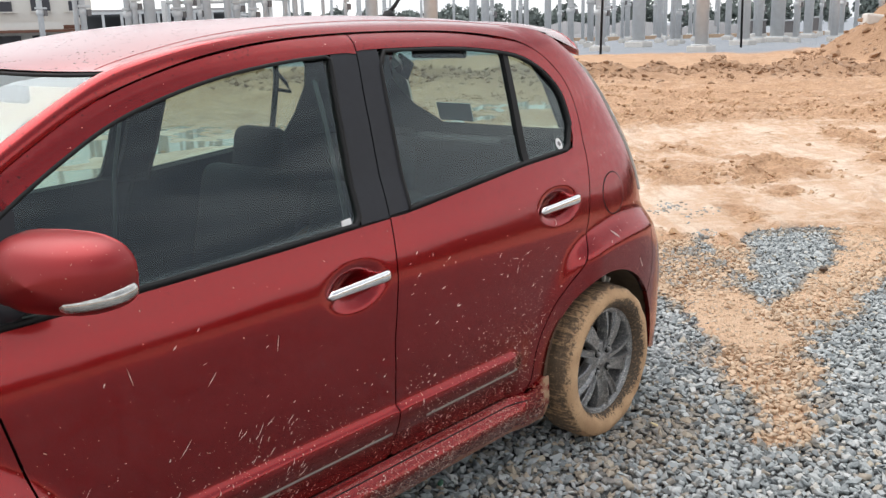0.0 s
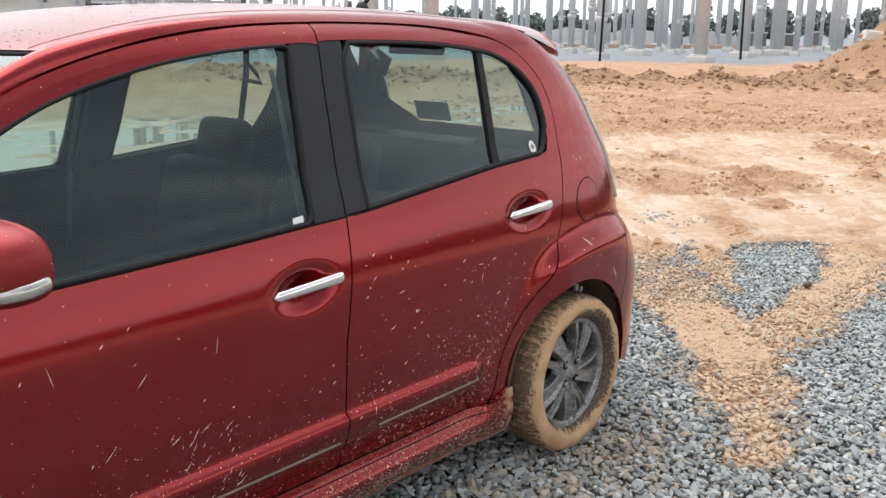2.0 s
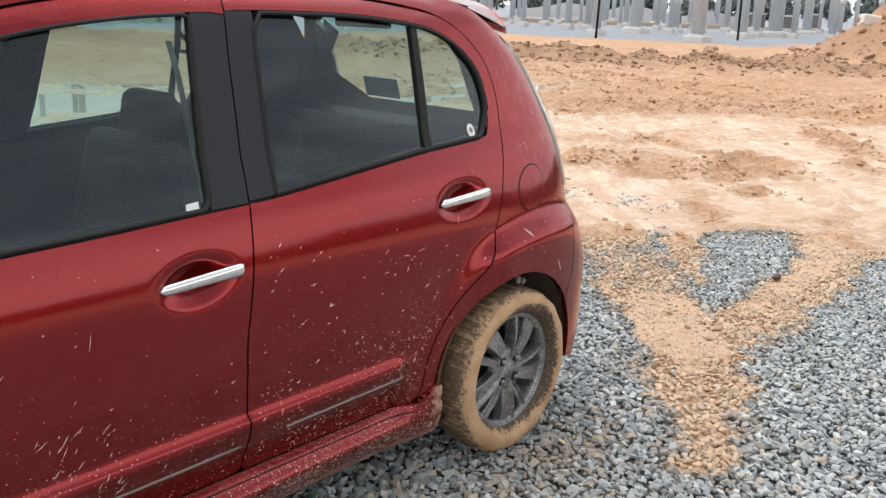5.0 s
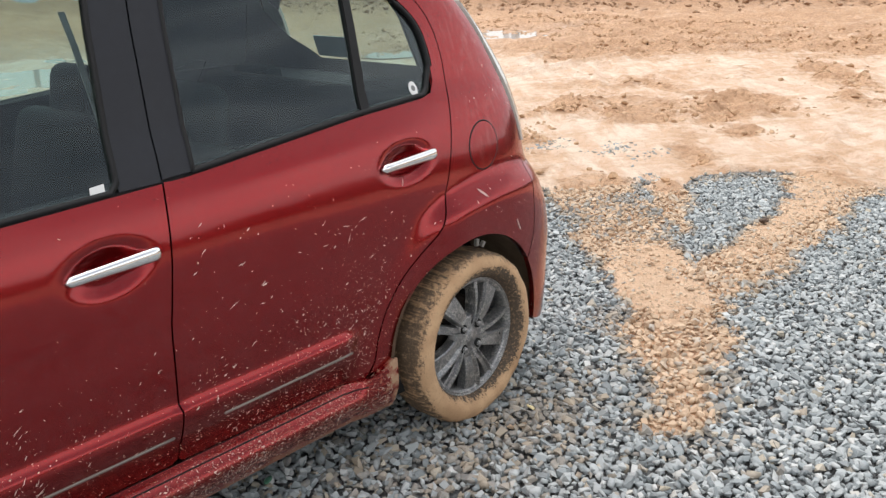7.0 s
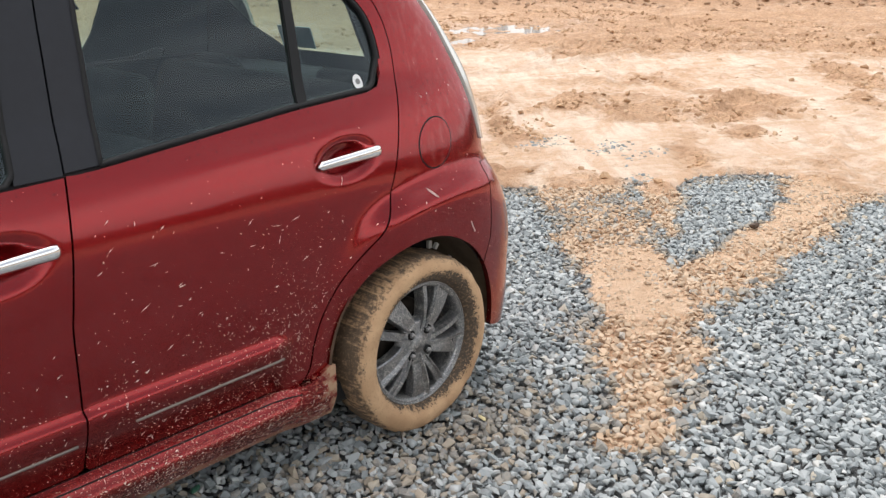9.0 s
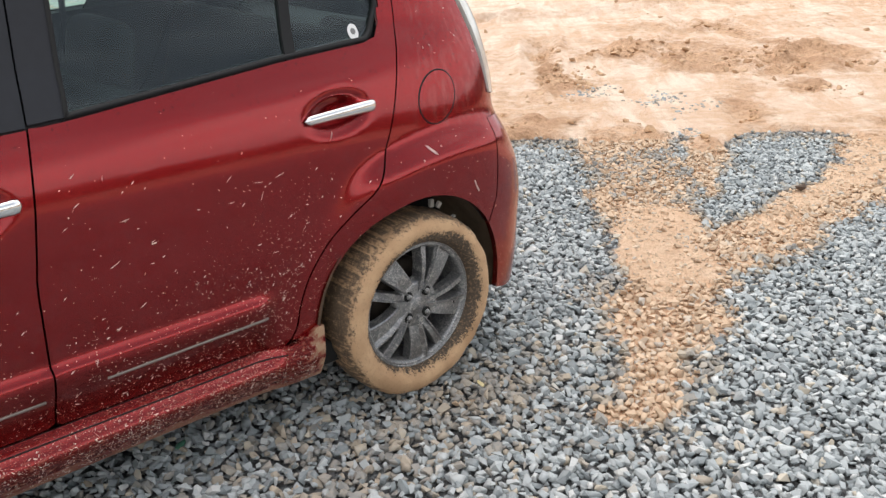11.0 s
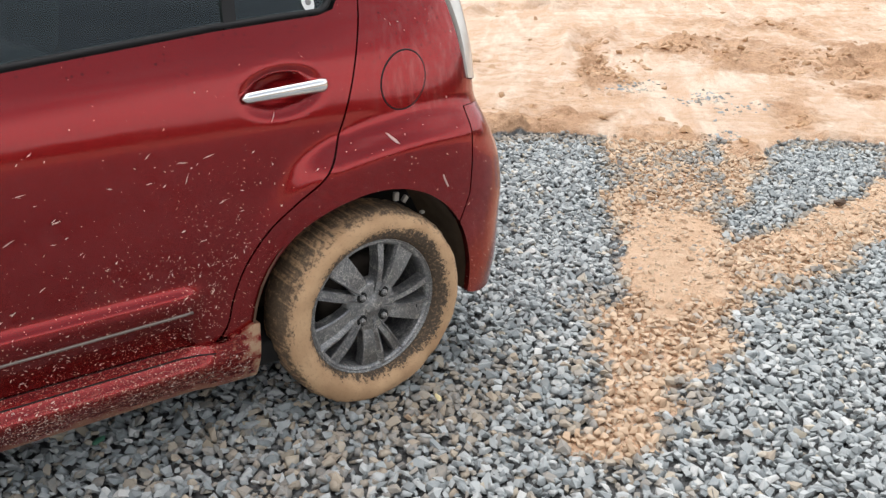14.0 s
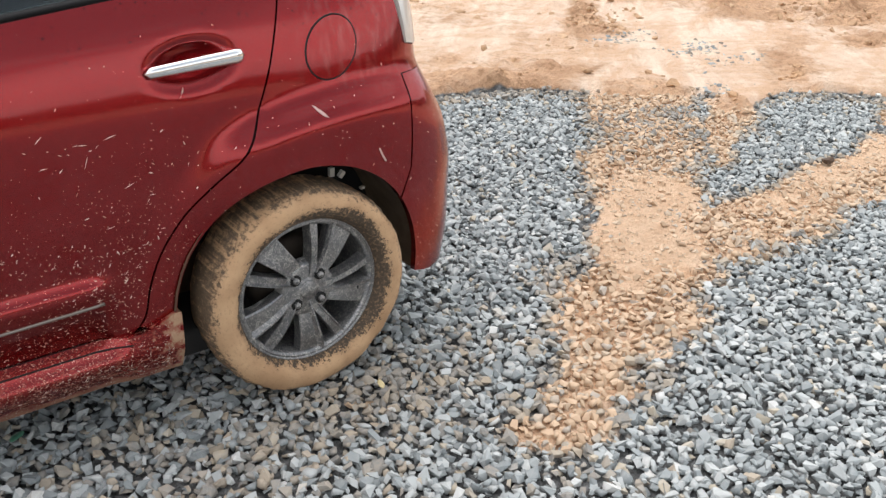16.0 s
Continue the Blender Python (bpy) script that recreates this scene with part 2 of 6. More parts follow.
def glass(name, tint, power=4.5, gain=0.9):
    """Thin tinted pane: a clear coat of reflection over a tinted see-through sheet, streaked with dried rain."""
    m = Mat(name)
    t = m.t
    tr = t.nodes.new("ShaderNodeBsdfTransparent")
    dust = m.noise(7, 6, m.coord(scale=(1, 1, 2.5)))
    t.links.new(m.mix(m.ramp(dust, (0.45, 0.0), (0.8, 0.35)), tint, tuple(c * 0.8 for c in tint)), tr.inputs["Color"])
    gl = t.nodes.new("ShaderNodeBsdfGlossy")
    gl.inputs["Roughness"].default_value = 0.03
    gl.inputs["Color"].default_value = (0.88, 0.97, 1.0, 1)
    lw = t.nodes.new("ShaderNodeLayerWeight")
    lw.inputs["Blend"].default_value = 0.5
    fr = m.math("ADD", m.math("MULTIPLY", m.math("POWER", lw.outputs["Facing"], power), gain), 0.065)
    mx = t.nodes.new("ShaderNodeMixShader")
    t.links.new(fr, mx.inputs[0])
    t.links.new(tr.outputs[0], mx.inputs[1])
    t.links.new(gl.outputs[0], mx.inputs[2])
    df = t.nodes.new("ShaderNodeBsdfDiffuse")
    df.inputs["Color"].default_value = (0.40, 0.43, 0.42, 1)
    mx2 = t.nodes.new("ShaderNodeMixShader")
    t.links.new(m.math("MULTIPLY", m.ramp(dust, (0.4, 0.15), (0.85, 1.0)), 0.018), mx2.inputs[0])
    t.links.new(mx.outputs[0], mx2.inputs[1])
    t.links.new(df.outputs[0], mx2.inputs[2])
    t.links.new(mx2.outputs[0], t.nodes["Material Output"].inputs["Surface"])
    return m.m


GLASS = glass("tinted_side_glass", (0.61, 0.75, 0.72))
GLASS_FRONT = glass("windscreen_glass", (0.80, 0.86, 0.84), 2.2, 0.42)
LENS = plain("clear_lamp_lens", (0.62, 0.60, 0.56), 0.08, 0.0, 0.15, 30, Coat_Weight=0.8)
SIGNAL = plain("signal_lens", (0.46, 0.45, 0.43), 0.12, 0.75, 0.6, 45, Coat_Weight=0.8)


def tyre_mat():
    m = Mat("rubber_under_dried_mud")
    p = m.coord()
    x, y, z = m.xyz(p)[0:3]
    r = m.math("SQRT", m.math("ADD", m.math("MULTIPLY", x, x), m.math("MULTIPLY", z, z)))
    # a coordinate that turns with the wheel and hardly changes along the radius, for brushed streaks
    ring_v = m.t.nodes.new("ShaderNodeCombineXYZ")
    for k, v in enumerate((m.math("DIVIDE", x, r), m.math("MULTIPLY", r, 6.0), m.math("DIVIDE", z, r))):
        m.t.links.new(v, ring_v.inputs[k])
    brush = m.noise(26, 5, ring_v.outputs[0], 0.7)
    fine, broad = m.noise(70, 6, p, 0.7), m.noise(9, 3, p)
    lean = m.math("MULTIPLY", m.math("ADD", m.math("MULTIPLY", x, 0.6), z), -0.06)
    wob = m.math("ADD", m.math("ADD", m.math("MULTIPLY", m.math("SUBTRACT", fine, 0.5), 0.05), m.math("MULTIPLY", m.math("SUBTRACT", broad, 0.5), 0.045)), m.math("MULTIPLY", m.math("SUBTRACT", brush, 0.5), 0.075))
    rr = m.math("DIVIDE", m.math("SUBTRACT", m.math("ADD", r, wob), 0.19), 0.11)
    inner = m.ramp(m.math("ADD", rr, m.math("DIVIDE", lean, 0.11)), (0.25, 0.0), (0.31, 1.0))
    outer = m.ramp(rr, (0.75, 1.0), (0.88, 0.15))
    thin = m.ramp(m.noise(120, 4, p), (0.5, 0.05), (0.75, 0.6))
    mask = m.math("MAXIMUM", m.math("MULTIPLY", inner, outer), thin, True)
    rub = m.mix(fine, (0.020, 0.017, 0.014), (0.085, 0.062, 0.043))
    mud = m.mix(m.ramp(broad, (0.35, 0.0), (0.65, 1.0)), (0.45, 0.275, 0.15), (0.60, 0.39, 0.225))
    mud = m.mix(m.ramp(brush, (0.54, 0.0), (0.68, 0.45)), mud, (0.30, 0.18, 0.10))
    m.set(Base_Color=m.mix(mask, rub, mud), Roughness=m.mix(mask, (0.7, 0.7, 0.7), (0.92, 0.92, 0.92)))
    m.bump(m.math("ADD", m.math("MULTIPLY", mask, 0.7), m.math("MULTIPLY", m.math("ADD", fine, brush), 0.4)), 0.6, 0.006)
    return m.m


def rim_mat():
    m = Mat("gunmetal_alloy_dusty")
    p = m.coord()
    dust = m.ramp(m.noise(95, 6, p, 0.75), (0.48, 0.04), (0.66, 0.55))
    dust = m.math("MULTIPLY", dust, m.ramp(m.noise(14, 3, p), (0.35, 0.35), (0.6, 1.0)))
    fleck = m.ramp(m.noise(1.0, 3, m.coord(scale=(420, 300, 160), rot=(0, 0.6, 0))), (0.57, 0.0), (0.64, 0.65))
    # thin pale runs of dried water
    run = m.math("ABSOLUTE", m.math("SUBTRACT", m.noise(34, 4, p, 0.6), 0.5))
    run = m.math("MULTIPLY", m.ramp(run, (0.004, 0.8), (0.022, 0.0)), m.ramp(m.noise(18, 2, m.coord(scale=(1, 1, 1.7))), (0.45, 0.0), (0.55, 1.0)))
    dust = m.math("MAXIMUM", m.math("MAXIMUM", dust, fleck), run)
    m.set(Base_Color=m.mix(dust, (0.20, 0.205, 0.215), (0.70, 0.67, 0.63)), Metallic=m.math("SUBTRACT", 0.9, m.math("MULTIPLY", dust, 0.7)), Roughness=m.mix(dust, (0.36, 0.36, 0.36), (0.75, 0.75, 0.75)))
    m.bump(dust, 0.2, 0.002)
    return m.m


TYRE, RIM = tyre_mat(), rim_mat()


def clay_mat(name, pale, mid, deep):
    m = Mat(name)
    p = m.coord("Object")
    big, med, fine = m.noise(0.45, 4, p), m.noise(2.6, 5, p), m.noise(38, 6, p, 0.7)
    c = m.mix(m.ramp(big, (0.35, 0.0), (0.62, 1.0)), pale, mid)
    c = m.mix(m.ramp(med, (0.45, 0.0), (0.7, 0.75)), c, deep)
    c = m.mix(m.ramp(fine, (0.35, 0.45), (0.6, 0.0)), c, tuple(v * 0.55 for v in deep))
    m.set(Base_Color=c, Roughness=m.ramp(big, (0.35, 0.62), (0.6, 0.92)))
    m.bump(m.math("ADD", m.math("MULTIPLY", fine, 0.5), med), 0.55, 0.03)
    return m


def ground_mat():
    """Clay with a bed of crushed grey stone where the stone attribute says so, and a far bluish stone yard."""
    m = Mat("clay_ground")
    p = m.coord("Object")
    big, med, fine = m.noise(0.42, 4, p), m.noise(2.4, 6, p, 0.6), m.noise(34, 6, p, 0.7)
    wet = m.attr("wet")
    rough = m.attr("rough")
    c = m.mix(m.ramp(big, (0.36, 0.0), (0.62, 1.0)), (0.85, 0.67, 0.535), (0.77, 0.565, 0.42))
    mottle = m.noise(8.5, 5, p, 0.65)
    c = m.mix(m.ramp(mottle, (0.44, 0.0), (0.58, 0.55)), c, (0.70, 0.465, 0.315))
    # smears along the ways that vehicles took
    for turn, sc, seed, lo, hi, w, col in ((-0.5, (0.5, 2.6, 1.0), 0.0, 0.48, 0.60, 0.7, (0.68, 0.43, 0.27)), (-0.8, (0.6, 3.4, 1.0), 4.0, 0.49, 0.59, 0.8, (0.87, 0.72, 0.58)), (0.4, (0.7, 3.0, 1.0), 9.0, 0.51, 0.61, 0.6, (0.64, 0.40, 0.24)), (-0.3, (2.2, 6.0, 1.0), 2.0, 0.51, 0.66, 0.35, (0.60, 0.37, 0.22))):
        q = m.node("Mapping", Vector=m.coord("Object", rot=(0, 0, turn)), Scale=sc, Location=(seed, seed, seed))
        c = m.mix(m.ramp(m.noise(1.6, 6, q, 0.68), (lo, 0.0), (hi, w)), c, col)
    mask = m.ramp(m.math("ADD", rough, m.math("MULTIPLY", m.math("SUBTRACT", mottle, 0.5), 0.9)), (0.22, 0.0), (0.62, 0.95))
    c = m.mix(mask, c, m.mix(m.ramp(med, (0.38, 0.0), (0.62, 1.0)), (0.67, 0.41, 0.245), (0.50, 0.285, 0.16)))
    # hollows darkened and crests lightened in the colour, as shading of the relief
    clot = m.noise(21, 6, p, 0.7)
    c = m.mix(m.math("MULTIPLY", m.ramp(clot, (0.40, 0.9), (0.49, 0.0)), m.math("ADD", m.math("MULTIPLY", mask, 0.75), 0.14)), c, (0.36, 0.20, 0.105))
    c = m.mix(m.math("MULTIPLY", m.ramp(clot, (0.54, 0.0), (0.66, 0.8)), m.math("ADD", m.math("MULTIPLY", mask, 0.6), 0.1)), c, (0.70, 0.49, 0.31))
    c = m.mix(m.math("MULTIPLY", m.ramp(fine, (0.34, 0.7), (0.55, 0.0)), m.math("ADD", m.math("MULTIPLY", mask, 0.6), 0.15)), c, (0.42, 0.25, 0.14))
    crumb = m.noise(120, 3, p, 0.7)
    c = m.mix(m.ramp(crumb, (0.30, 0.5), (0.42, 0.0)), c, (0.30, 0.175, 0.10))
    c = m.mix(m.math("MULTIPLY", m.attr("skin"), m.ramp(mottle, (0.35, 0.85), (0.7, 0.3))), c, (0.74, 0.52, 0.35))
    c = m.mix(m.math("MULTIPLY", m.attr("ridge"), 0.75, True), c, (0.33, 0.19, 0.105))
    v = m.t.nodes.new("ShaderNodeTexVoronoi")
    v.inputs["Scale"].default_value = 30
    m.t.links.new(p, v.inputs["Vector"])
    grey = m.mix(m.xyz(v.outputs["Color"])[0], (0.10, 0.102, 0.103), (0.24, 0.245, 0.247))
    # darker towards cell edges: crevice shade painted between the stones
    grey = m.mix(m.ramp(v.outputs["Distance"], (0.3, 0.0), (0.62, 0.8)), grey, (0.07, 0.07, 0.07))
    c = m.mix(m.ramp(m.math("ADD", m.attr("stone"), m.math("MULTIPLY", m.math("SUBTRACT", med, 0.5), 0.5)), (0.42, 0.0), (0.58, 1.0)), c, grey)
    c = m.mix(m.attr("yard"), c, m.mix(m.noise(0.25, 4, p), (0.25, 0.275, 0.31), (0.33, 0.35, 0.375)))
    m.set(Base_Color=c, Roughness=m.mix(wet, (0.9, 0.9, 0.9), (0.35, 0.35, 0.35)))
    h = m.math("ADD", m.math("ADD", m.math("ADD", m.math("MULTIPLY", fine, 0.4), m.math("MULTIPLY", clot, 0.9)), med), m.math("MULTIPLY", mottle, 0.6))
    m.t.links.new(m.node("Bump", Strength=0.9, Distance=0.05, Height=h), m.b.inputs["Normal"])
    return m.m


def stone_mat(name, stops, dusty):
    m = Mat(name)
    p = m.coord("Object")
    r = m.island()
    c = m.ramp(r, *stops)
    n = m.noise(60, 5, p, 0.65)
    c = m.mix(m.ramp(n, (0.4, 0.0), (0.75, 0.5)), c, dusty)
    m.set(Base_Color=c, Roughness=0.82)
    m.bump(n, 0.35, 0.004)
    return m.m


GREYS = ((0.0, (0.18, 0.203, 0.21)), (0.3, (0.305, 0.335, 0.342)), (0.6, (0.40, 0.428, 0.431)), (0.87, (0.48, 0.50, 0.495)), (0.95, (0.60, 0.60, 0.58)), (0.97, (0.44, 0.38, 0.29)), (1.0, (0.48, 0.42, 0.33)))
TANS = ((0.0, (0.40, 0.285, 0.19)), (0.4, (0.54, 0.39, 0.265)), (0.75, (0.61, 0.45, 0.315)), (0.9, (0.48, 0.405, 0.32)), (1.0, (0.39, 0.36, 0.32)))
# clay-smeared tones, taken darker to carry the shade beside the car too
MIXED = ((0.0, (0.20, 0.20, 0.192)), (0.35, (0.28, 0.274, 0.258)), (0.6, (0.33, 0.297, 0.25)), (0.85, (0.41, 0.343, 0.262)), (1.0, (0.28, 0.276, 0.264)))
STONE_GREY = stone_mat("crushed_grey_stone", GREYS, (0.38, 0.38, 0.37))
STONE_TAN = stone_mat("stone_coated_with_clay", TANS, (0.56, 0.40, 0.27))
STONE_MIXED = stone_mat("stone_smeared_and_shaded", MIXED, (0.46, 0.38, 0.29))
GROUND = ground_mat()
CLAY = clay_mat("turned_clay", (0.60, 0.40, 0.245), (0.54, 0.335, 0.19), (0.44, 0.26, 0.14)).m
CLAY_DARK = clay_mat("dark_clods", (0.44, 0.28, 0.175), (0.38, 0.23, 0.135), (0.30, 0.175, 0.10)).m
GALV = plain("galvanised_steel", (0.55, 0.565, 0.575), 0.55, 0.2, 0.15, 3)
CONCRETE = plain("pale_concrete", (0.62, 0.60, 0.57), 0.9, var=0.15, scale=6, bump=0.3)
GREY_BOX = plain("weathered_grey_box", (0.16, 0.15, 0.15), 0.7)
PLASTER = plain("white_plaster_wall", (0.66, 0.64, 0.60), 0.9, var=0.08, scale=1)
BROWN = plain("brown_painted_band", (0.16, 0.075, 0.05), 0.8)
DARK_PANE = plain("dark_window_pane", (0.035, 0.035, 0.045), 0.15)
SHED_DARK = plain("dark_shed_sheet", (0.06, 0.065, 0.07), 0.7)
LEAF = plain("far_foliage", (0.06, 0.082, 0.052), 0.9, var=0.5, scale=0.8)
# haze put into the colour: paler and greyer than near foliage
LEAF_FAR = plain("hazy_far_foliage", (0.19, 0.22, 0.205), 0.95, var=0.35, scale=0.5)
BARK = plain("bark", (0.09, 0.07, 0.05), 0.95)
GRAVEL_HEAP = plain("heap_of_grey_chippings", (0.22, 0.22, 0.225), 0.95, var=0.2, scale=3)


def water_mat():
    m = Mat("muddy_water")
    n = m.noise(6, 3, m.coord())
    m.set(Base_Color=(0.36, 0.25, 0.16), Roughness=0.04, Specular_IOR_Level=0.6)
    m.bump(n, 0.10, 0.012)
    return m.m


WATER = water_mat()

SCRATCH = plain("bare_scratch", (0.50, 0.34, 0.31), 0.7)
SCRAP = plain("pale_packing_scrap", (0.50, 0.47, 0.43), 0.8, var=0.3)
LEAF_GREEN = plain("green_scrap", (0.05, 0.16, 0.10), 0.5)
LEAF_DRY = plain("dry_yellow_leaf", (0.62, 0.52, 0.28), 0.7, var=0.25, scale=60)


# ---- mesh helpers ----
from mathutils.geometry import delaunay_2d_cdt


def mesh_of(name, verts, faces, mat, smooth=True):
    me = bpy.data.meshes.new(name)
    me.from_pydata([tuple(map(float, v)) for v in verts], [], [tuple(int(i) for i in f) for f in faces])
    me.materials.append(mat)
    if smooth:
        me.polygons.foreach_set("use_smooth", [True] * len(me.polygons))
    me.update()
    return me


def part(name, data, mat, parent=None, label="", smooth=True):
    """One mesh object, under a thing or a part where one is given. data: a bmesh, a mesh, or (verts, faces)."""
    if isinstance(data, bmesh.types.BMesh):
        me = bpy.data.meshes.new(name)
        data.to_mesh(me)
        data.free()
        me.materials.append(mat)
        if smooth:
            me.polygons.foreach_set("use_smooth", [True] * len(me.polygons))
    elif isinstance(data, tuple):
        me = mesh_of(name, data[0], data[1], mat, smooth)
    else:
        me = data
    ob = new(name, me)
    if parent is not None:
        ob.parent = parent
    if label:
        tagged(ob, label)
    return ob


def thing(name, label, category, at=(0, 0, 0), group="", kind=""):
    ob = new(name)
    ob.location = at
    ob.empty_display_size = 0.1
    return tagged(ob, label, category, group, kind)


def box_bm(size, at=(0, 0, 0), bevel=0.0, rot=None, seg=2):
    bm = bmesh.new()
    bmesh.ops.create_cube(bm, size=1.0)
    bmesh.ops.scale(bm, vec=size, verts=bm.verts)
    if bevel:
        bmesh.ops.bevel(bm, geom=bm.edges[:], offset=bevel, segments=seg, profile=0.5, affect="EDGES")
    m = Matrix.Translation(at) @ (rot or Matrix.Identity(4))
    bmesh.ops.transform(bm, matrix=m, verts=bm.verts)
    return bm


def lathe(profile, n=48, axis="y", closed=False):
    """Turn a profile of (radius, along) about an axis."""
    vs, fs, k = [], [], len(profile)
    for i in range(n):
        a = 2 * math.pi * i / n
        for r, h in profile:
            c, s = r * math.cos(a), r * math.sin(a)
            vs.append((c, h, s) if axis == "y" else (c, s, h))
    flip = axis == "y"
    for i in range(n):
        for j in range(k if closed else k - 1):
            a, b = i * k + j, i * k + (j + 1) % k
            c, d = ((i + 1) % n) * k + (j + 1) % k, ((i + 1) % n) * k + j
            fs.append((a, b, c, d) if flip else (a, d, c, b))
    return vs, fs


def tube(points, radius, n=8, caps=True):
    """A round bar along points; radius one number or one a point."""
    pts = [Vector(p) for p in points]
    rad = [radius] * len(pts) if not isinstance(radius, (list, tuple)) else radius
    vs, fs, up = [], [], Vector((0.31, 0.2, 0.93)).normalized()
    for i, p in enumerate(pts):
        d = (pts[min(i + 1, len(pts) - 1)] - pts[max(i - 1, 0)]).normalized()
        a = d.cross(up)
        a = a.normalized() if a.length > 1e-4 else Vector((1, 0, 0))
        b = d.cross(a)
        for j in range(n):
            t = 2 * math.pi * j / n
            vs.append(p + (a * math.cos(t) + b * math.sin(t)) * rad[i])
    for i in range(len(pts) - 1):
        for j in range(n):
            k = (j + 1) % n
            fs.append((i * n + j, i * n + k, (i + 1) * n + k, (i + 1) * n + j))
    if caps:
        fs += [tuple(range(n))[::-1], tuple((len(pts) - 1) * n + j for j in range(n))]
    return vs, fs


def spline(pts, per=8):
    """A smooth open curve through points (centripetal-like Catmull-Rom)."""
    p = np.array(pts, float)
    p = np.vstack([2 * p[0] - p[1], p, 2 * p[-1] - p[-2]])
    out = []
    for i in range(1, len(p) - 2):
        for t in np.linspace(0, 1, per, endpoint=False):
            a, b, c, d = p[i - 1], p[i], p[i + 1], p[i + 2]
            out.append(0.5 * (2 * b + (c - a) * t + (2 * a - 5 * b + 4 * c - d) * t**2 + (3 * b - 3 * c + d - a) * t**3))
    out.append(p[-2])
    return np.array(out)


def smoothstep(x, a, b):
    t = np.clip((np.asarray(x, float) - a) / (b - a), 0, 1)
    return t * t * (3 - 2 * t)


# ---- the car's outer form: x to the rear from the rear hub, z up, the near flank at negative y ----
HUB_Z, WB = 0.285, 2.44
_zs = np.linspace(0.0, 1.62, 811)


def _table(rows, sigma):
    rows = np.array(rows, float)
    v = np.interp(_zs, rows[:, 0], rows[:, 1])
    k = np.exp(-0.5 * (np.arange(-60, 61) * 0.002 / sigma) ** 2)
    return np.convolve(np.pad(v, 60, mode="edge"), k / k.sum(), mode="valid")


HALF = _table([(0.1, .742), (0.30, .745), (0.45, .749), (0.6, .757), (0.72, .756), (0.82, .750), (0.86, .743), (0.905, .732), (0.96, .716), (1.0, .702), (1.05, .682), (1.1, .657), (1.25, .607), (1.42, .545), (1.47, .517), (1.50, .480), (1.52, .43), (1.55, .30)], 0.010)
TAIL = _table([(0.2, .54), (0.32, .565), (0.54, .565), (0.66, .535), (0.74, .485), (0.80, .465), (0.945, .465), (1.1, .445), (1.23, .370), (1.33, .295), (1.41, .205), (1.5, .06)], 0.02)
NOSE = _table([(0.2, .78), (0.35, .84), (0.5, .85), (0.62, .80), (0.75, .70), (0.9, .50), (1.0, .35), (1.2, .3)], 0.03)
REAR0, FRONT0, SQUARE = -0.25, -2.3, 7.0
CUPS = ((-1.185, 0.842, 0.128, 0.066), (-0.236, 0.905, 0.128, 0.060))
# the upper edge of the rear flare, which rises along the door and levels out towards the tail
_us = np.linspace(-0.70, 0.60, 261)
CREASE = np.interp(_us, [-0.49, -0.47, -0.43, -0.38, -0.32, -0.258, -0.212, -0.152, -0.098, -0.027, 0.072, 0.158, 0.30], [0.10, 0.30, 0.44, 0.56, 0.650, 0.718, 0.748, 0.771, 0.786, 0.799, 0.811, 0.818, 0.820])
CREASE = np.convolve(np.pad(CREASE, 8, mode="edge"), np.ones(17) / 17, mode="valid")


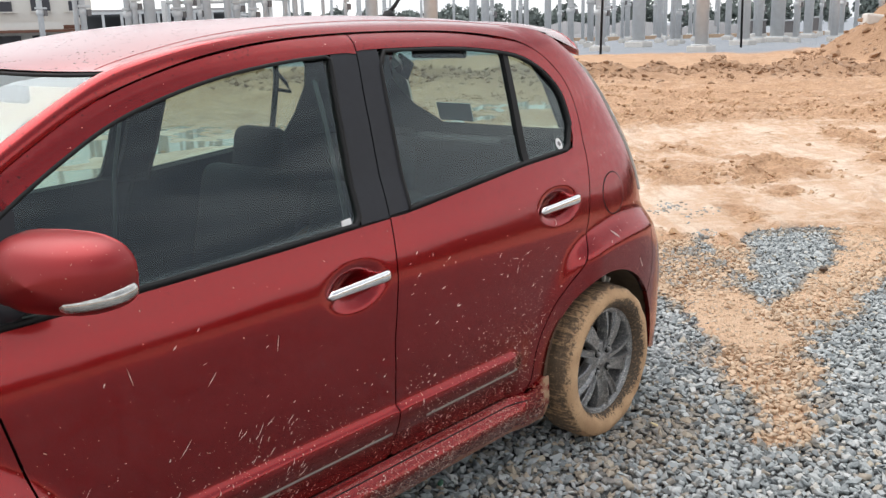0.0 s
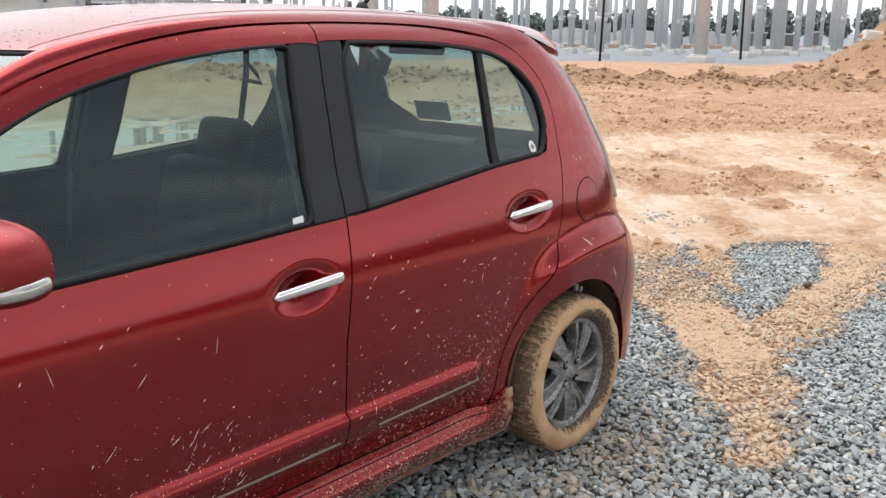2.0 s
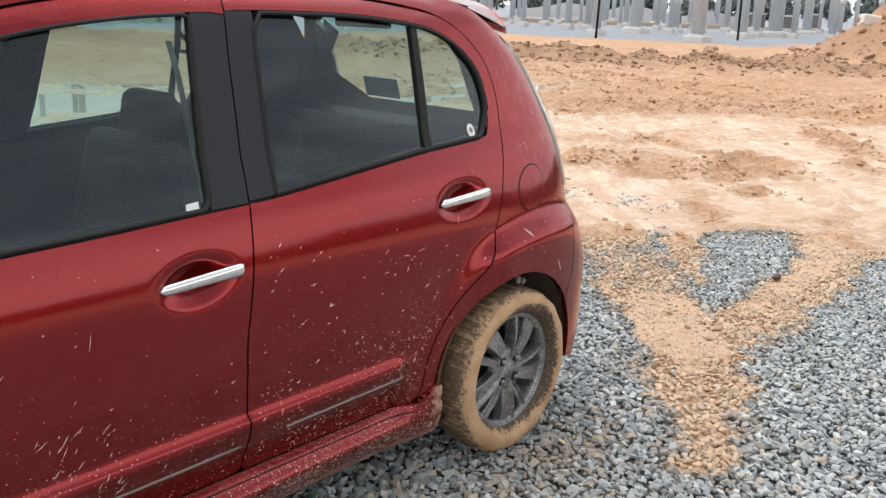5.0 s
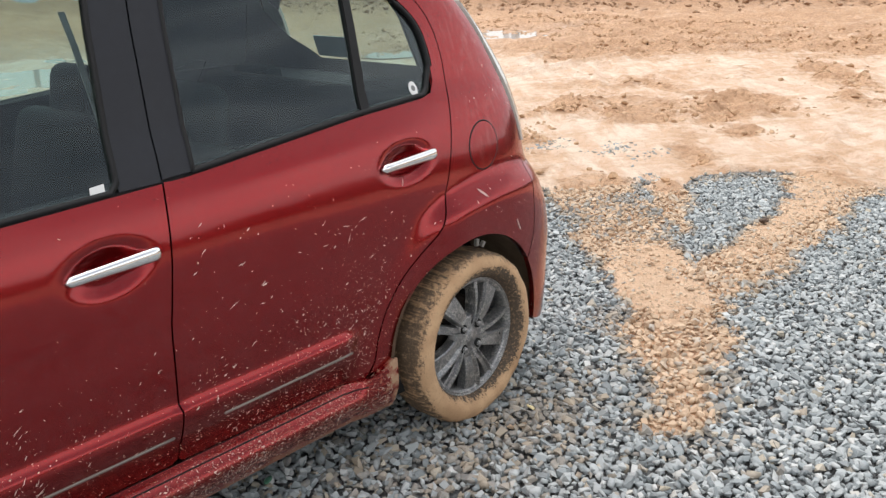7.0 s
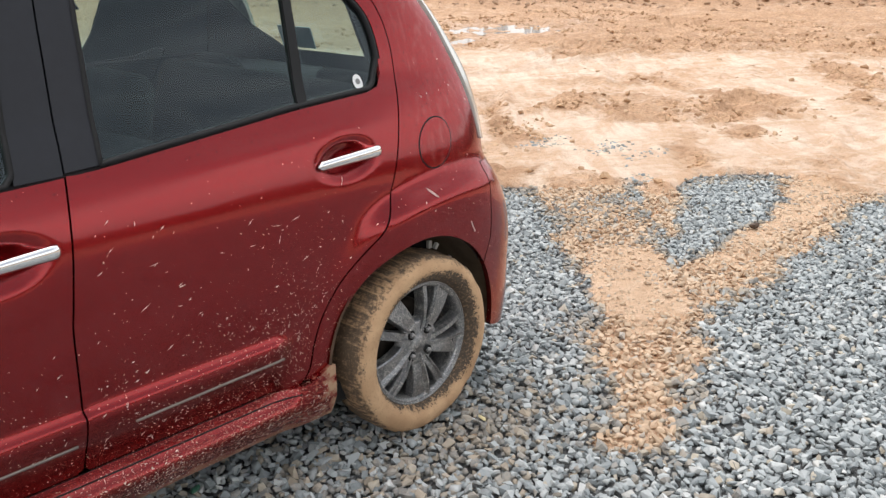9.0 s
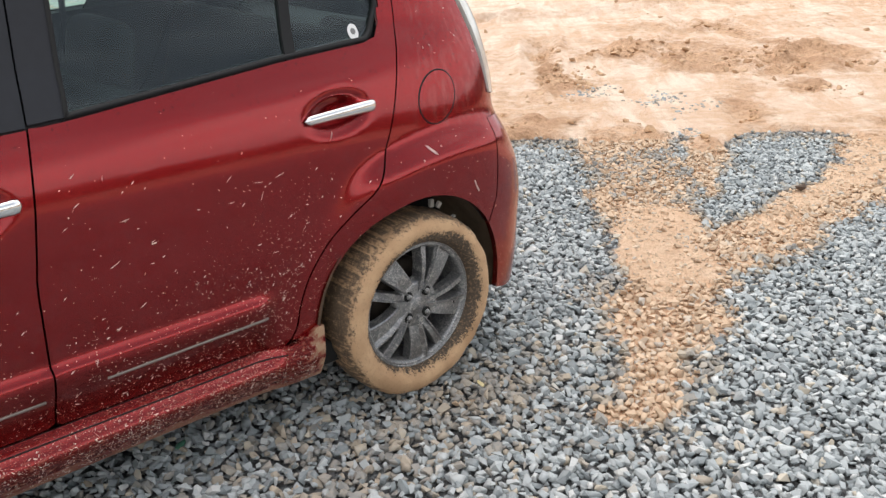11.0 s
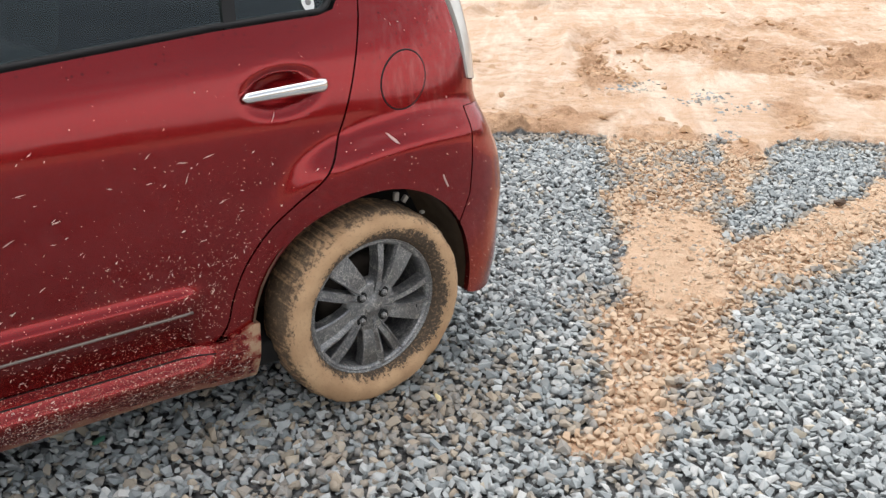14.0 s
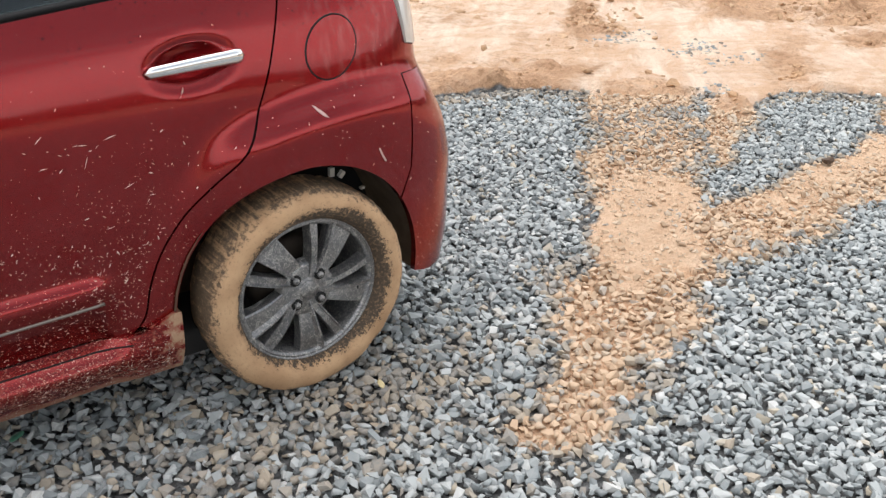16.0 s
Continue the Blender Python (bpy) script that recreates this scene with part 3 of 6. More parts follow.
def flank(u, z, off=0.0, flare=0.05):
    """Points of the near flank; u is x along the doors, and runs round the corners to tail and nose."""
    u, z = np.asarray(u, float), np.asarray(z, float)
    w = np.interp(z, _zs, HALF)
    # flares over the wheels; behind the rear one the swell runs on into the bumper
    soft = smoothstep(-u, 0.05, 0.30)
    crease = np.interp(u, _us, CREASE)
    slope = (np.interp(u + 0.02, _us, CREASE) - np.interp(u - 0.02, _us, CREASE)) / 0.04
    d = (z - crease) / np.sqrt(1 + slope * slope)
    swell = 0.92 * flare * (1 - smoothstep(d, -0.085, 0.006)) * (1 - 0.72 * soft)
    swell = swell * np.where(u < 0, 1 - 0.45 * soft * (1 - smoothstep(z, 0.40, 0.68)), 1.0)
    rf = np.hypot(np.maximum(u + WB, 0.0), np.maximum(z - HUB_Z, 0.0))
    swell = swell + flare * (1 - smoothstep(rf, 0.455, 0.535))
    # the ledge along the foot of the doors
    on = smoothstep(u, -2.0, -1.9) * (1 - smoothstep(u, -0.53, -0.46))
    ledge = 0.019 * (1 - smoothstep(z, 0.452, 0.468)) - 0.050 * (1 - smoothstep(z, 0.27, 0.455))
    # the shoulder under the windows, which follows the belt line
    belt = np.interp(u, [-2.25, -1.95, -1.4, -1.02, -0.92, -0.37, -0.09], [0.953, 0.957, 0.974, 0.990, 0.995, 1.048, 1.066])
    bulge = 0.005 * smoothstep(z, 0.60, belt - 0.10) * (1 - smoothstep(z, belt - 0.105, belt + 0.005)) * (1 - smoothstep(u, -0.22, 0.10)) * smoothstep(u, -2.5, -2.1)
    w = w + swell + bulge + ledge * on + off
    for cx, cz, ax, az in CUPS:
        # a dished cup under each handle
        dx, dz = u - cx, z - cz - 0.09 * (u - cx)
        k = np.sqrt((dx / ax) ** 2 + (dz / az) ** 2)
        w = w - 0.028 * (1 - smoothstep(k, 0.20, 1.0))
    a = np.interp(z, _zs, TAIL) - REAR0 + 0.6 * off
    b = np.interp(z, _zs, NOSE) + 0.6 * off
    d, f = np.maximum(u - REAR0, 0), np.maximum(FRONT0 - u, 0)
    k = 1 / (1 + (d / a) ** SQUARE) ** (1 / SQUARE)
    kf = 1 / (1 + (f / b) ** 3.2) ** (1 / 3.2)
    # d grows without end while the point runs round the corner
    x = np.where(d > 0, REAR0 + d * k, np.where(f > 0, FRONT0 - f * kf, u))
    y = -w * np.where(d > 0, k, np.where(f > 0, kf, 1.0))
    return np.stack([x, y, z], -1)


def inside(pts, poly):
    x, y = pts[:, 0], pts[:, 1]
    hit = np.zeros(len(pts), bool)
    for (x1, y1), (x2, y2) in zip(poly, np.roll(poly, -1, 0)):
        c = (y1 > y) != (y2 > y)
        with np.errstate(divide="ignore", invalid="ignore"):
            hit ^= c & (x < (x2 - x1) * (y - y1) / (y2 - y1) + x1)
    return hit


def dense(outline, step):
    out = []
    o = [np.array(p, float) for p in outline]
    for a, b in zip(o, o[1:] + o[:1]):
        n = max(1, int(np.ceil(np.linalg.norm(b - a) / step)))
        out += [a + (b - a) * i / n for i in range(n)]
    keep = [p for i, p in enumerate(out) if np.linalg.norm(p - out[i - 1]) > 1e-4]
    return np.array(keep)


def sheet(outline, off=0.0, depth=0.018, step=0.018, side=1, form=None, lip=0.004):
    """A pressed panel inside an outline of (u, z), laid on the flank, its edge rolled over and turned in. side -1: the far flank."""
    form = form or flank
    rim = dense(outline, step * 0.7)
    lo, hi = rim.min(0), rim.max(0)
    gx, gz = np.meshgrid(np.arange(lo[0], hi[0], step), np.arange(lo[1], hi[1], step))
    g = np.stack([gx.ravel(), gz.ravel()], -1)
    g = g[inside(g, rim)]
    if len(g):
        near = np.array([np.min(np.hypot(*(rim - p).T)) for p in g])
        g = g[near > step * 0.45]
    pts = np.vstack([rim, g]) if len(g) else rim
    v, _, f, *_ = delaunay_2d_cdt([Vector(p) for p in pts], [], [list(range(len(rim)))], 1, 1e-6)
    v, n = np.array([tuple(p) for p in v]), len(rim)
    P = form(v[:, 0], v[:, 1], off)
    out = [list(t) for t in f]
    a, b, c = P[out[0][0]], P[out[0][1]], P[out[0][2]]
    e = 1e-3
    Q = form(rim[:, 0], rim[:, 1], off)
    nrm = np.cross(form(rim[:, 0] + e, rim[:, 1], off) - Q, form(rim[:, 0], rim[:, 1] + e, off) - Q)
    nrm /= np.linalg.norm(nrm, axis=1)[:, None] + 1e-12
    mid = v[out[0]].mean(0)
    m0 = form(mid[0], mid[1], off)
    want = np.cross(form(mid[0] + e, mid[1], off) - m0, form(mid[0], mid[1] + e, off) - m0)
    if np.cross(b - a, c - a) @ want < 0:
        out = [t[::-1] for t in out]
    faces = out
    verts = [tuple(p) for p in P]
    # rolled edge: a short slope outwards, then the flange
    area = 0.5 * np.sum(rim[:, 0] * np.roll(rim[:, 1], -1) - np.roll(rim[:, 0], -1) * rim[:, 1])
    base = len(verts)
    verts += [tuple(p) for p in Q]
    verts += [tuple(p) for p in Q - nrm * depth]
    for i in range(n):
        j = (i + 1) % n
        q = (base + i, base + n + i, base + n + j, base + j)
        faces.append(q if area > 0 else q[::-1])
    if side < 0:
        verts = [(x, -y, z) for x, y, z in verts]
        faces = [t[::-1] for t in faces]
    return verts, faces


def patch(fn, us, vs):
    """A grid over fn(u, v) -> points."""
    U, V = np.meshgrid(us, vs)
    P = fn(U.ravel(), V.ravel())
    k = len(us)
    fs = [(j * k + i, j * k + i + 1, (j + 1) * k + i + 1, (j + 1) * k + i) for j in range(len(vs) - 1) for i in range(k - 1)]
    return [tuple(p) for p in P], fs


def joined(*sets):
    vs, fs = [], []
    for v, f in sets:
        o = len(vs)
        vs += list(v)
        fs += [tuple(i + o for i in t) for t in f]
    return vs, fs


def thick(data, by):
    """Give an open sheet a back at the given distance along its normals, and a closing edge."""
    bm = bmesh.new()
    vs = [bm.verts.new(p) for p in data[0]]
    for f in data[1]:
        bm.faces.new([vs[i] for i in f])
    bm.normal_update()
    bmesh.ops.solidify(bm, geom=bm.faces[:], thickness=by)
    return bm


# ---- the car ----
car = thing("red_hatchback", "red five-door hatchback splashed with mud, parked on gravel", "car")

# the line of the door tops, from the foot of the screen pillar over the roof to the tail
TOPS = spline([(-2.30, 1.03), (-2.17, 1.125), (-2.053, 1.204), (-1.91, 1.288), (-1.755, 1.364), (-1.592, 1.416), (-1.412, 1.455), (-1.208, 1.480), (-0.992, 1.491), (-0.756, 1.494), (-0.498, 1.488), (-0.292, 1.468), (-0.170, 1.442), (-0.066, 1.388), (0.010, 1.304), (0.034, 1.20), (0.019, 1.081), (-0.035, 0.92), (-0.082, 0.81), (-0.120, 0.735), (-0.160, 0.683), (-0.228, 0.632), (-0.303, 0.570), (-0.362, 0.492), (-0.398, 0.410), (-0.415, 0.345), (-0.435, 0.312)], 6)


def top_z(x):
    o = TOPS[: 12 * 6 + 1]
    return float(np.interp(x, o[:, 0], o[:, 1]))


BELT = lambda x: float(np.interp(x, [-2.25, -1.95, -1.4, -1.02, -0.92, -0.37, -0.09], [0.953, 0.957, 0.974, 0.990, 0.995, 1.048, 1.066]))  # noqa: E731
GAP = 0.0023


def gap_x(z):
    return float(np.interp(z, [0.28, 0.40, 0.66, 0.90, 0.993, 1.318, 1.50], [-1.064, -1.062, -1.060, -1.023, -1.006, -0.967, -0.935]))


def run(fn, a, b, n=14):
    return [(x, fn(x)) for x in np.linspace(a, b, n)]


def gap_run(z0, z1, shift, n=16):
    return [(gap_x(z) + shift, z) for z in np.linspace(z0, z1, n)]


def tops_between(i0, i1, inset=0.0):
    """A stretch of the door-top line, moved inwards."""
    o = TOPS
    t = np.gradient(o, axis=0)
    t /= np.linalg.norm(t, axis=1)[:, None]
    nrm = np.stack([t[:, 1], -t[:, 0]], -1)
    return [tuple(p) for p in (o + nrm * inset)[i0:i1]]


DOOR_F_X = -2.05
CUT = [(DOOR_F_X + 0.03, 0.30), (DOOR_F_X + 0.01, 0.40), (DOOR_F_X - 0.02, 0.62), (DOOR_F_X - 0.06, 0.80), (DOOR_F_X - 0.13, 0.93)]
K_B = int(np.argmin(np.abs(TOPS[:70, 0] - gap_x(1.49))))
K_F = int(np.argmin(np.abs(TOPS[:60, 0] - (-2.2))))

# front door: skin, upper frame, black pillar cover, glass
front_skin = CUT[::-1] + [(x, 0.296) for x in np.linspace(-1.9, -1.085, 20)] + gap_run(0.31, BELT(-1.01), -GAP) + run(BELT, -1.03, -2.18, 24)
# the rear skin rises behind the window to the roof as the door's frame
rear_skin = gap_run(BELT(-1.0) + 0.002, 0.31, GAP) + [(-1.05, 0.298)] + [(x, 0.296) for x in np.linspace(-1.03, -0.46, 16)] + tops_between(0, len(TOPS), GAP)[::-1][0:len(TOPS) - 96] + [(-0.012, 1.088)] + run(BELT, -0.10, -0.98, 20)


def frame_strip(i0, i1, wide, first=GAP):
    a = tops_between(i0, i1, first)
    b = tops_between(i0, i1, wide)
    return a + b[::-1]


_ks = np.arange(len(TOPS))
TOPS_FINE = np.stack([np.interp(np.linspace(0, len(TOPS) - 1, 12 * len(TOPS)), _ks, TOPS[:, i]) for i in (0, 1)], -1)


def frame_form(u, z, off=0.0):
    """The door frames lean in towards the gutter along their upper edge."""
    d = np.min(np.hypot(np.asarray(u, float)[..., None] - TOPS_FINE[:, 0], np.asarray(z, float)[..., None] - TOPS_FINE[:, 1]), -1)
    return flank(u, z, off - 0.008 * (1 - smoothstep(d, 0.0, 0.028)) * (1 - smoothstep(u, -0.30, -0.08)))


K_R = 96
front_frame = tops_between(K_F, K_B, 0.0015) + [(gap_x(1.4875) - GAP, 1.4875), (gap_x(1.4345) - GAP, 1.4345)] + [p for p in tops_between(K_F, K_B, 0.052)[::-1] if p[0] < gap_x(1.43) - 0.03]
rear_frame = [(gap_x(1.44) + GAP, 1.442), (gap_x(1.4875) + GAP, 1.4875)] + [p for p in tops_between(K_B - 2, K_R + 1, 0.0015) if p[0] > gap_x(1.49) + 0.01] + [p for p in tops_between(K_B - 2, K_R + 1, 0.048)[::-1] if p[0] > gap_x(1.44) + 0.02]
sides = ((1, ""), (-1, ""))
pillar_front = [(gap_x(z) - GAP, z) for z in np.linspace(0.994, 1.462, 12)] + [(gap_x(z) - 0.107 - 0.02 * (1 - z), z) for z in np.linspace(1.462, 0.992, 12)]
pillar_rear = [(gap_x(z) + GAP, z) for z in np.linspace(1.464, 0.999, 12)] + [(gap_x(z) + 0.084, z) for z in np.linspace(1.003, 1.464, 12)]


def shrink(outline, by):
    o = np.array(outline, float)
    c = np.cross(np.roll(o, -1, 0) - o, np.roll(o, -2, 0) - np.roll(o, -1, 0)).sum()
    t = np.roll(o, -1, 0) - np.roll(o, 1, 0)
    t /= np.linalg.norm(t, axis=1)[:, None] + 1e-9
    n = np.stack([-t[:, 1], t[:, 0]], -1) * (1 if c > 0 else -1)
    return [tuple(p) for p in o + n * by]


def ring(outline, wide, off, depth):
    """A rubber seal that runs round an opening."""
    rim = dense(outline, 0.02)
    rin = np.array(shrink(rim, wide))
    n = len(rim)
    A, B = flank(rim[:, 0], rim[:, 1], off), flank(rin[:, 0], rin[:, 1], off)
    A0, B0 = flank(rim[:, 0], rim[:, 1], off - depth), flank(rin[:, 0], rin[:, 1], off - depth)
    vs = [tuple(p) for s in (A, B, B0, A0) for p in s]
    fs = []
    for i in range(n):
        j = (i + 1) % n
        for k in range(4):
            l = (k + 1) % 4
            fs.append((k * n + i, k * n + j, l * n + j, l * n + i))
    area = 0.5 * np.sum(rim[:, 0] * np.roll(rim[:, 1], -1) - np.roll(rim[:, 0], -1) * rim[:, 1])
    return vs, (fs if area < 0 else [f[::-1] for f in fs])


def far_side(d, side):
    if side > 0:
        return d
    return [(x, -y, z) for x, y, z in d[0]], [f[::-1] for f in d[1]]


front_hole = [(x, BELT(x) + 0.004) for x in np.linspace(-2.12, -1.128, 20)] + [(gap_x(z) - 0.104 - 0.02 * (1 - z), z) for z in np.linspace(1.01, 1.426, 10)] + [p for p in tops_between(0, K_B, 0.052)[::-1] if -2.12 < p[0] < -1.058]
rear_hole = [(x, BELT(x) + 0.004) for x in np.linspace(-0.925, -0.085, 18)] + [(-0.062, 1.085)] + tops_between(78, 94, 0.052)[::-1] + [p for p in tops_between(K_B, 79, 0.050)[::-1] if p[0] > -0.862] + [(gap_x(z) + 0.080, z) for z in np.linspace(1.40, 1.03, 8)]


def handle(cx, cz, side):
    """A pull handle: a straight chrome bar with rounded ends, standing off its cup on two feet."""
    n, vs, fs = 22, [], []
    slope = 0.045
    prof = [(math.cos(a), math.sin(a)) for a in np.linspace(0, 2 * math.pi, 12, endpoint=False)]
    for i in range(n):
        t = i / (n - 1) * 2 - 1
        x = cx + t * 0.116
        end = max(0.0, 1 - abs(t) ** 26) ** 0.5
        z = cz + slope * (x - cx) + 0.0015 * (1 - t * t)
        hz = 0.0170 * (0.9 + 0.14 * t) * max(end, 0.12)
        hy = 0.010 * max(end, 0.12)
        y0 = float(flank(x, z)[1]) if abs(t) > 2 else -(0.750 - 0.10 * (z - 0.85)) + 0.004 * t * t
        for c, s in prof:
            vs.append((x, side * (y0 + hy * c), z + hz * s))
    k = len(prof)
    for i in range(n - 1):
        for j in range(k):
            q = (i * k + j, i * k + (j + 1) % k, (i + 1) * k + (j + 1) % k, (i + 1) * k + j)
            fs.append(q if side > 0 else q[::-1])
    fs += [tuple(range(k))[::-1], tuple((n - 1) * k + j for j in range(k))]
    return vs, fs


def strip(x0, x1, z0, z1, side, off=0.005, h=0.0032):
    xs = np.linspace(x0, x1, 24)
    zs = z0 + (z1 - z0) * (xs - x0) / (x1 - x0)
    rows = [flank(xs, zs - h, 0.0), flank(xs, zs - h, off), flank(xs, zs + h, off), flank(xs, zs + h, 0.0)]
    vs = [tuple(p) for r in rows for p in r]
    n = len(xs)
    fs = [(k * n + i, k * n + i + 1, (k + 1) * n + i + 1, (k + 1) * n + i) for k in range(3) for i in range(n - 1)]
    fs += [(0, n, 2 * n, 3 * n), (n - 1, 4 * n - 1, 3 * n - 1, 2 * n - 1)]
    return far_side((vs, fs), side)


def card(outline, off, side):
    """An inner door trim: the outline sunk behind the skin."""
    v, f = sheet(outline, off=off, depth=0.004, step=0.06, side=side)
    return v, f


for s, _ in sides:
    door = part("front_door", sheet(front_skin, side=s, step=0.0135), PAINT, car, "red front door streaked with mud")
    part("window_frame", sheet(front_frame, side=s, form=frame_form), PAINT, door)
    part("pillar_cover", sheet(pillar_front, off=-0.0025, side=s, depth=0.012), BLACK_TRIM, door, "satin black pillar cover")
    pane = part("window_pane", sheet(shrink(front_hole, -0.004), off=-0.012, depth=0.004, side=s, step=0.05), GLASS, door, "tinted window pane with rain marks")
    part("window_seal", far_side(ring(front_hole, 0.009, 0.0006, 0.02), s), RUBBER, door)
    part("door_handle", handle(-1.169, 0.8425, s), CHROME, door, "chrome pull handle")
    part("side_strip", strip(-1.98, -1.085, 0.378, 0.388, s), CHROME_DULL, door)
    inner_line = [tuple(flank(np.array([x]), np.array([BELT(x) - 0.004]), -0.026)[0]) for x in np.linspace(-2.1, -0.12, 40)]
    part("belt_weatherstrip", far_side(tube(inner_line, 0.015, 8), s), RUBBER, door)
    part("door_trim", card(shrink(front_skin, -0.012), -0.05, s), DARK_PLASTIC, door)
    door = part("rear_door", sheet(rear_skin, side=s, step=0.0135), PAINT, car, "red rear door speckled with mud")
    part("window_frame", sheet(rear_frame, side=s, form=frame_form), PAINT, door)
    part("pillar_cover", sheet(pillar_rear, off=-0.0025, side=s, depth=0.012), BLACK_TRIM, door, "satin black pillar cover")
    pane = part("window_pane", sheet(shrink(rear_hole, -0.004), off=-0.012, depth=0.004, side=s, step=0.05), GLASS, door, "tinted window pane with rain marks")
    part("window_seal", far_side(ring(rear_hole, 0.010, 0.0006, 0.02), s), RUBBER, door)
    bar = [(-0.287, 1.440), (-0.262, 1.440), (-0.316, 1.05), (-0.348, 1.05)]
    if s > 0:
        part("window_divider", sheet(bar, off=-0.003, depth=0.02, side=s), RUBBER, door)
    part("frame_corner", sheet([(-0.085, 1.057), (-0.006, 1.05), (0.012, 1.10), (0.019, 1.15), (-0.026, 1.15), (-0.031, 1.11), (-0.056, 1.077)], off=0.0009, depth=0.003, side=s), PAINT, door)
    part("door_handle", handle(-0.228, 0.9055, s), CHROME, door, "chrome pull handle")
    part("side_strip", strip(-0.942, -0.507, 0.396, 0.404, s), CHROME_DULL, door)
    part("door_trim", card(shrink(rear_skin, -0.008), -0.05, s), DARK_PLASTIC, door)

# small stickers on the near panes
door_r = [o for o in car.children if o.name.startswith("rear_door")][0]
door_f = [o for o in car.children if o.name.startswith("front_door")][0]
part("round_sticker", sheet([(-0.115 + 0.017 * math.cos(a), 1.094 + 0.021 * math.sin(a)) for a in np.linspace(0, 2 * math.pi, 20, endpoint=False)], off=-0.008, depth=0.001, step=0.02), WHITE_STICKER, door_r, "round white sticker")
part("sticker_print", sheet([(-0.115 + 0.008 * math.cos(a), 1.096 + 0.008 * math.sin(a)) for a in np.linspace(0, 2 * math.pi, 12, endpoint=False)], off=-0.0065, depth=0.001, step=0.02), GREY_PRINT, door_r)
part("paper_tag", sheet([(-1.175, 0.995), (-1.14, 0.998), (-1.138, 1.014), (-1.172, 1.011)], off=-0.010, depth=0.001, step=0.02), WHITE_STICKER, door_f, "small white paper tag")

# flank behind the doors, with the arch cut out of it
ARCH = 0.347


def arch(cx, a0, a1, n=30, r=ARCH):
    return [(cx + r * math.cos(a), HUB_Z + r * math.sin(a)) for a in np.linspace(a0, a1, n)]


SEAM_X = 0.335
quarter = tops_between(66, len(TOPS), -GAP) + [(-0.352, 0.30)] + arch(0, math.pi - 0.05, 0.62)[0:] + [(SEAM_X - 0.02, 0.56), (SEAM_X - 0.01, 0.70), (SEAM_X, 0.803), (0.55, 0.797), (0.66, 0.79), (0.66, 0.862), (0.455, 0.855), (0.385, 0.868)]
quarter += [(0.375, 0.90), (0.352, 1.0), (0.325, 1.10), (0.285, 1.22), (0.235, 1.30), (0.15, 1.388), (0.04, 1.455), (-0.05, 1.486)]
quarter += [(-0.10, 1.494), (-0.22, 1.500)]
bumper_side = arch(0, 0.60, -0.12, 14) + [(0.372, 0.235), (0.42, 0.225), (0.9, 0.225), (2.4, 0.225), (2.4, 0.70), (0.9, 0.725), (0.66, 0.788), (0.55, 0.7955), (SEAM_X + 0.006, 0.801), (SEAM_X - 0.004, 0.70), (SEAM_X - 0.014, 0.565)]
fender = [(x - 0.006, z) for x, z in CUT[2:]] + [(-2.2, 0.965), (-2.45, 0.945), (-2.75, 0.86), (-2.85, 0.80), (-2.84, 0.62), (-2.81, 0.50)] + arch(-WB, math.pi - 0.62, 0.05) + [(x - 0.006, z) for x, z in CUT[:2]]
nose_side = [(-2.80, 0.45)] + arch(-WB, math.pi - 0.45, math.pi + 0.12, 10) + [(-2.83, 0.20), (-3.3, 0.19), (-6.0, 0.20), (-6.0, 0.66), (-3.3, 0.70), (-2.87, 0.66), (-2.85, 0.60)]
skirt = [(-0.338, 0.330), (-0.345, 0.17)] + [(x, 0.172) for x in np.linspace(-0.42, -2.0, 24)] + [(-2.08, 0.19), (-2.08, 0.285)] + [(x, 0.2945) for x in np.linspace(-2.0, -0.52, 24)] + [(-0.47, 0.299), (-0.42, 0.306), (-0.385, 0.318), (-0.356, 0.331)]


def skirt_form(u, z, off=0.0):
    p = flank(u, z, off, 0.012)
    on = smoothstep(u, -2.0, -1.9) * (1 - smoothstep(u, -0.53, -0.46))
    # lies close to the door at the top, steps out over a sloping ledge, then falls to a tucked foot
    out_z = np.interp(z, [0.165, 0.180, 0.20, 0.240, 0.254, 0.266, 0.284, 0.290, 0.31], [-0.014, -0.004, 0.008, 0.028, 0.033, 0.026, 0.010, 0.002, 0.002])
    end = smoothstep(u, -0.52, -0.42)
    out_z = out_z * (1 - end) + end * np.interp(z, [0.165, 0.19, 0.23, 0.26, 0.36], [-0.004, 0.010, 0.024, 0.026, 0.016])
    p[..., 1] -= out_z + on * 0.027 * (1 - smoothstep(z, 0.262, 0.300))
    return p


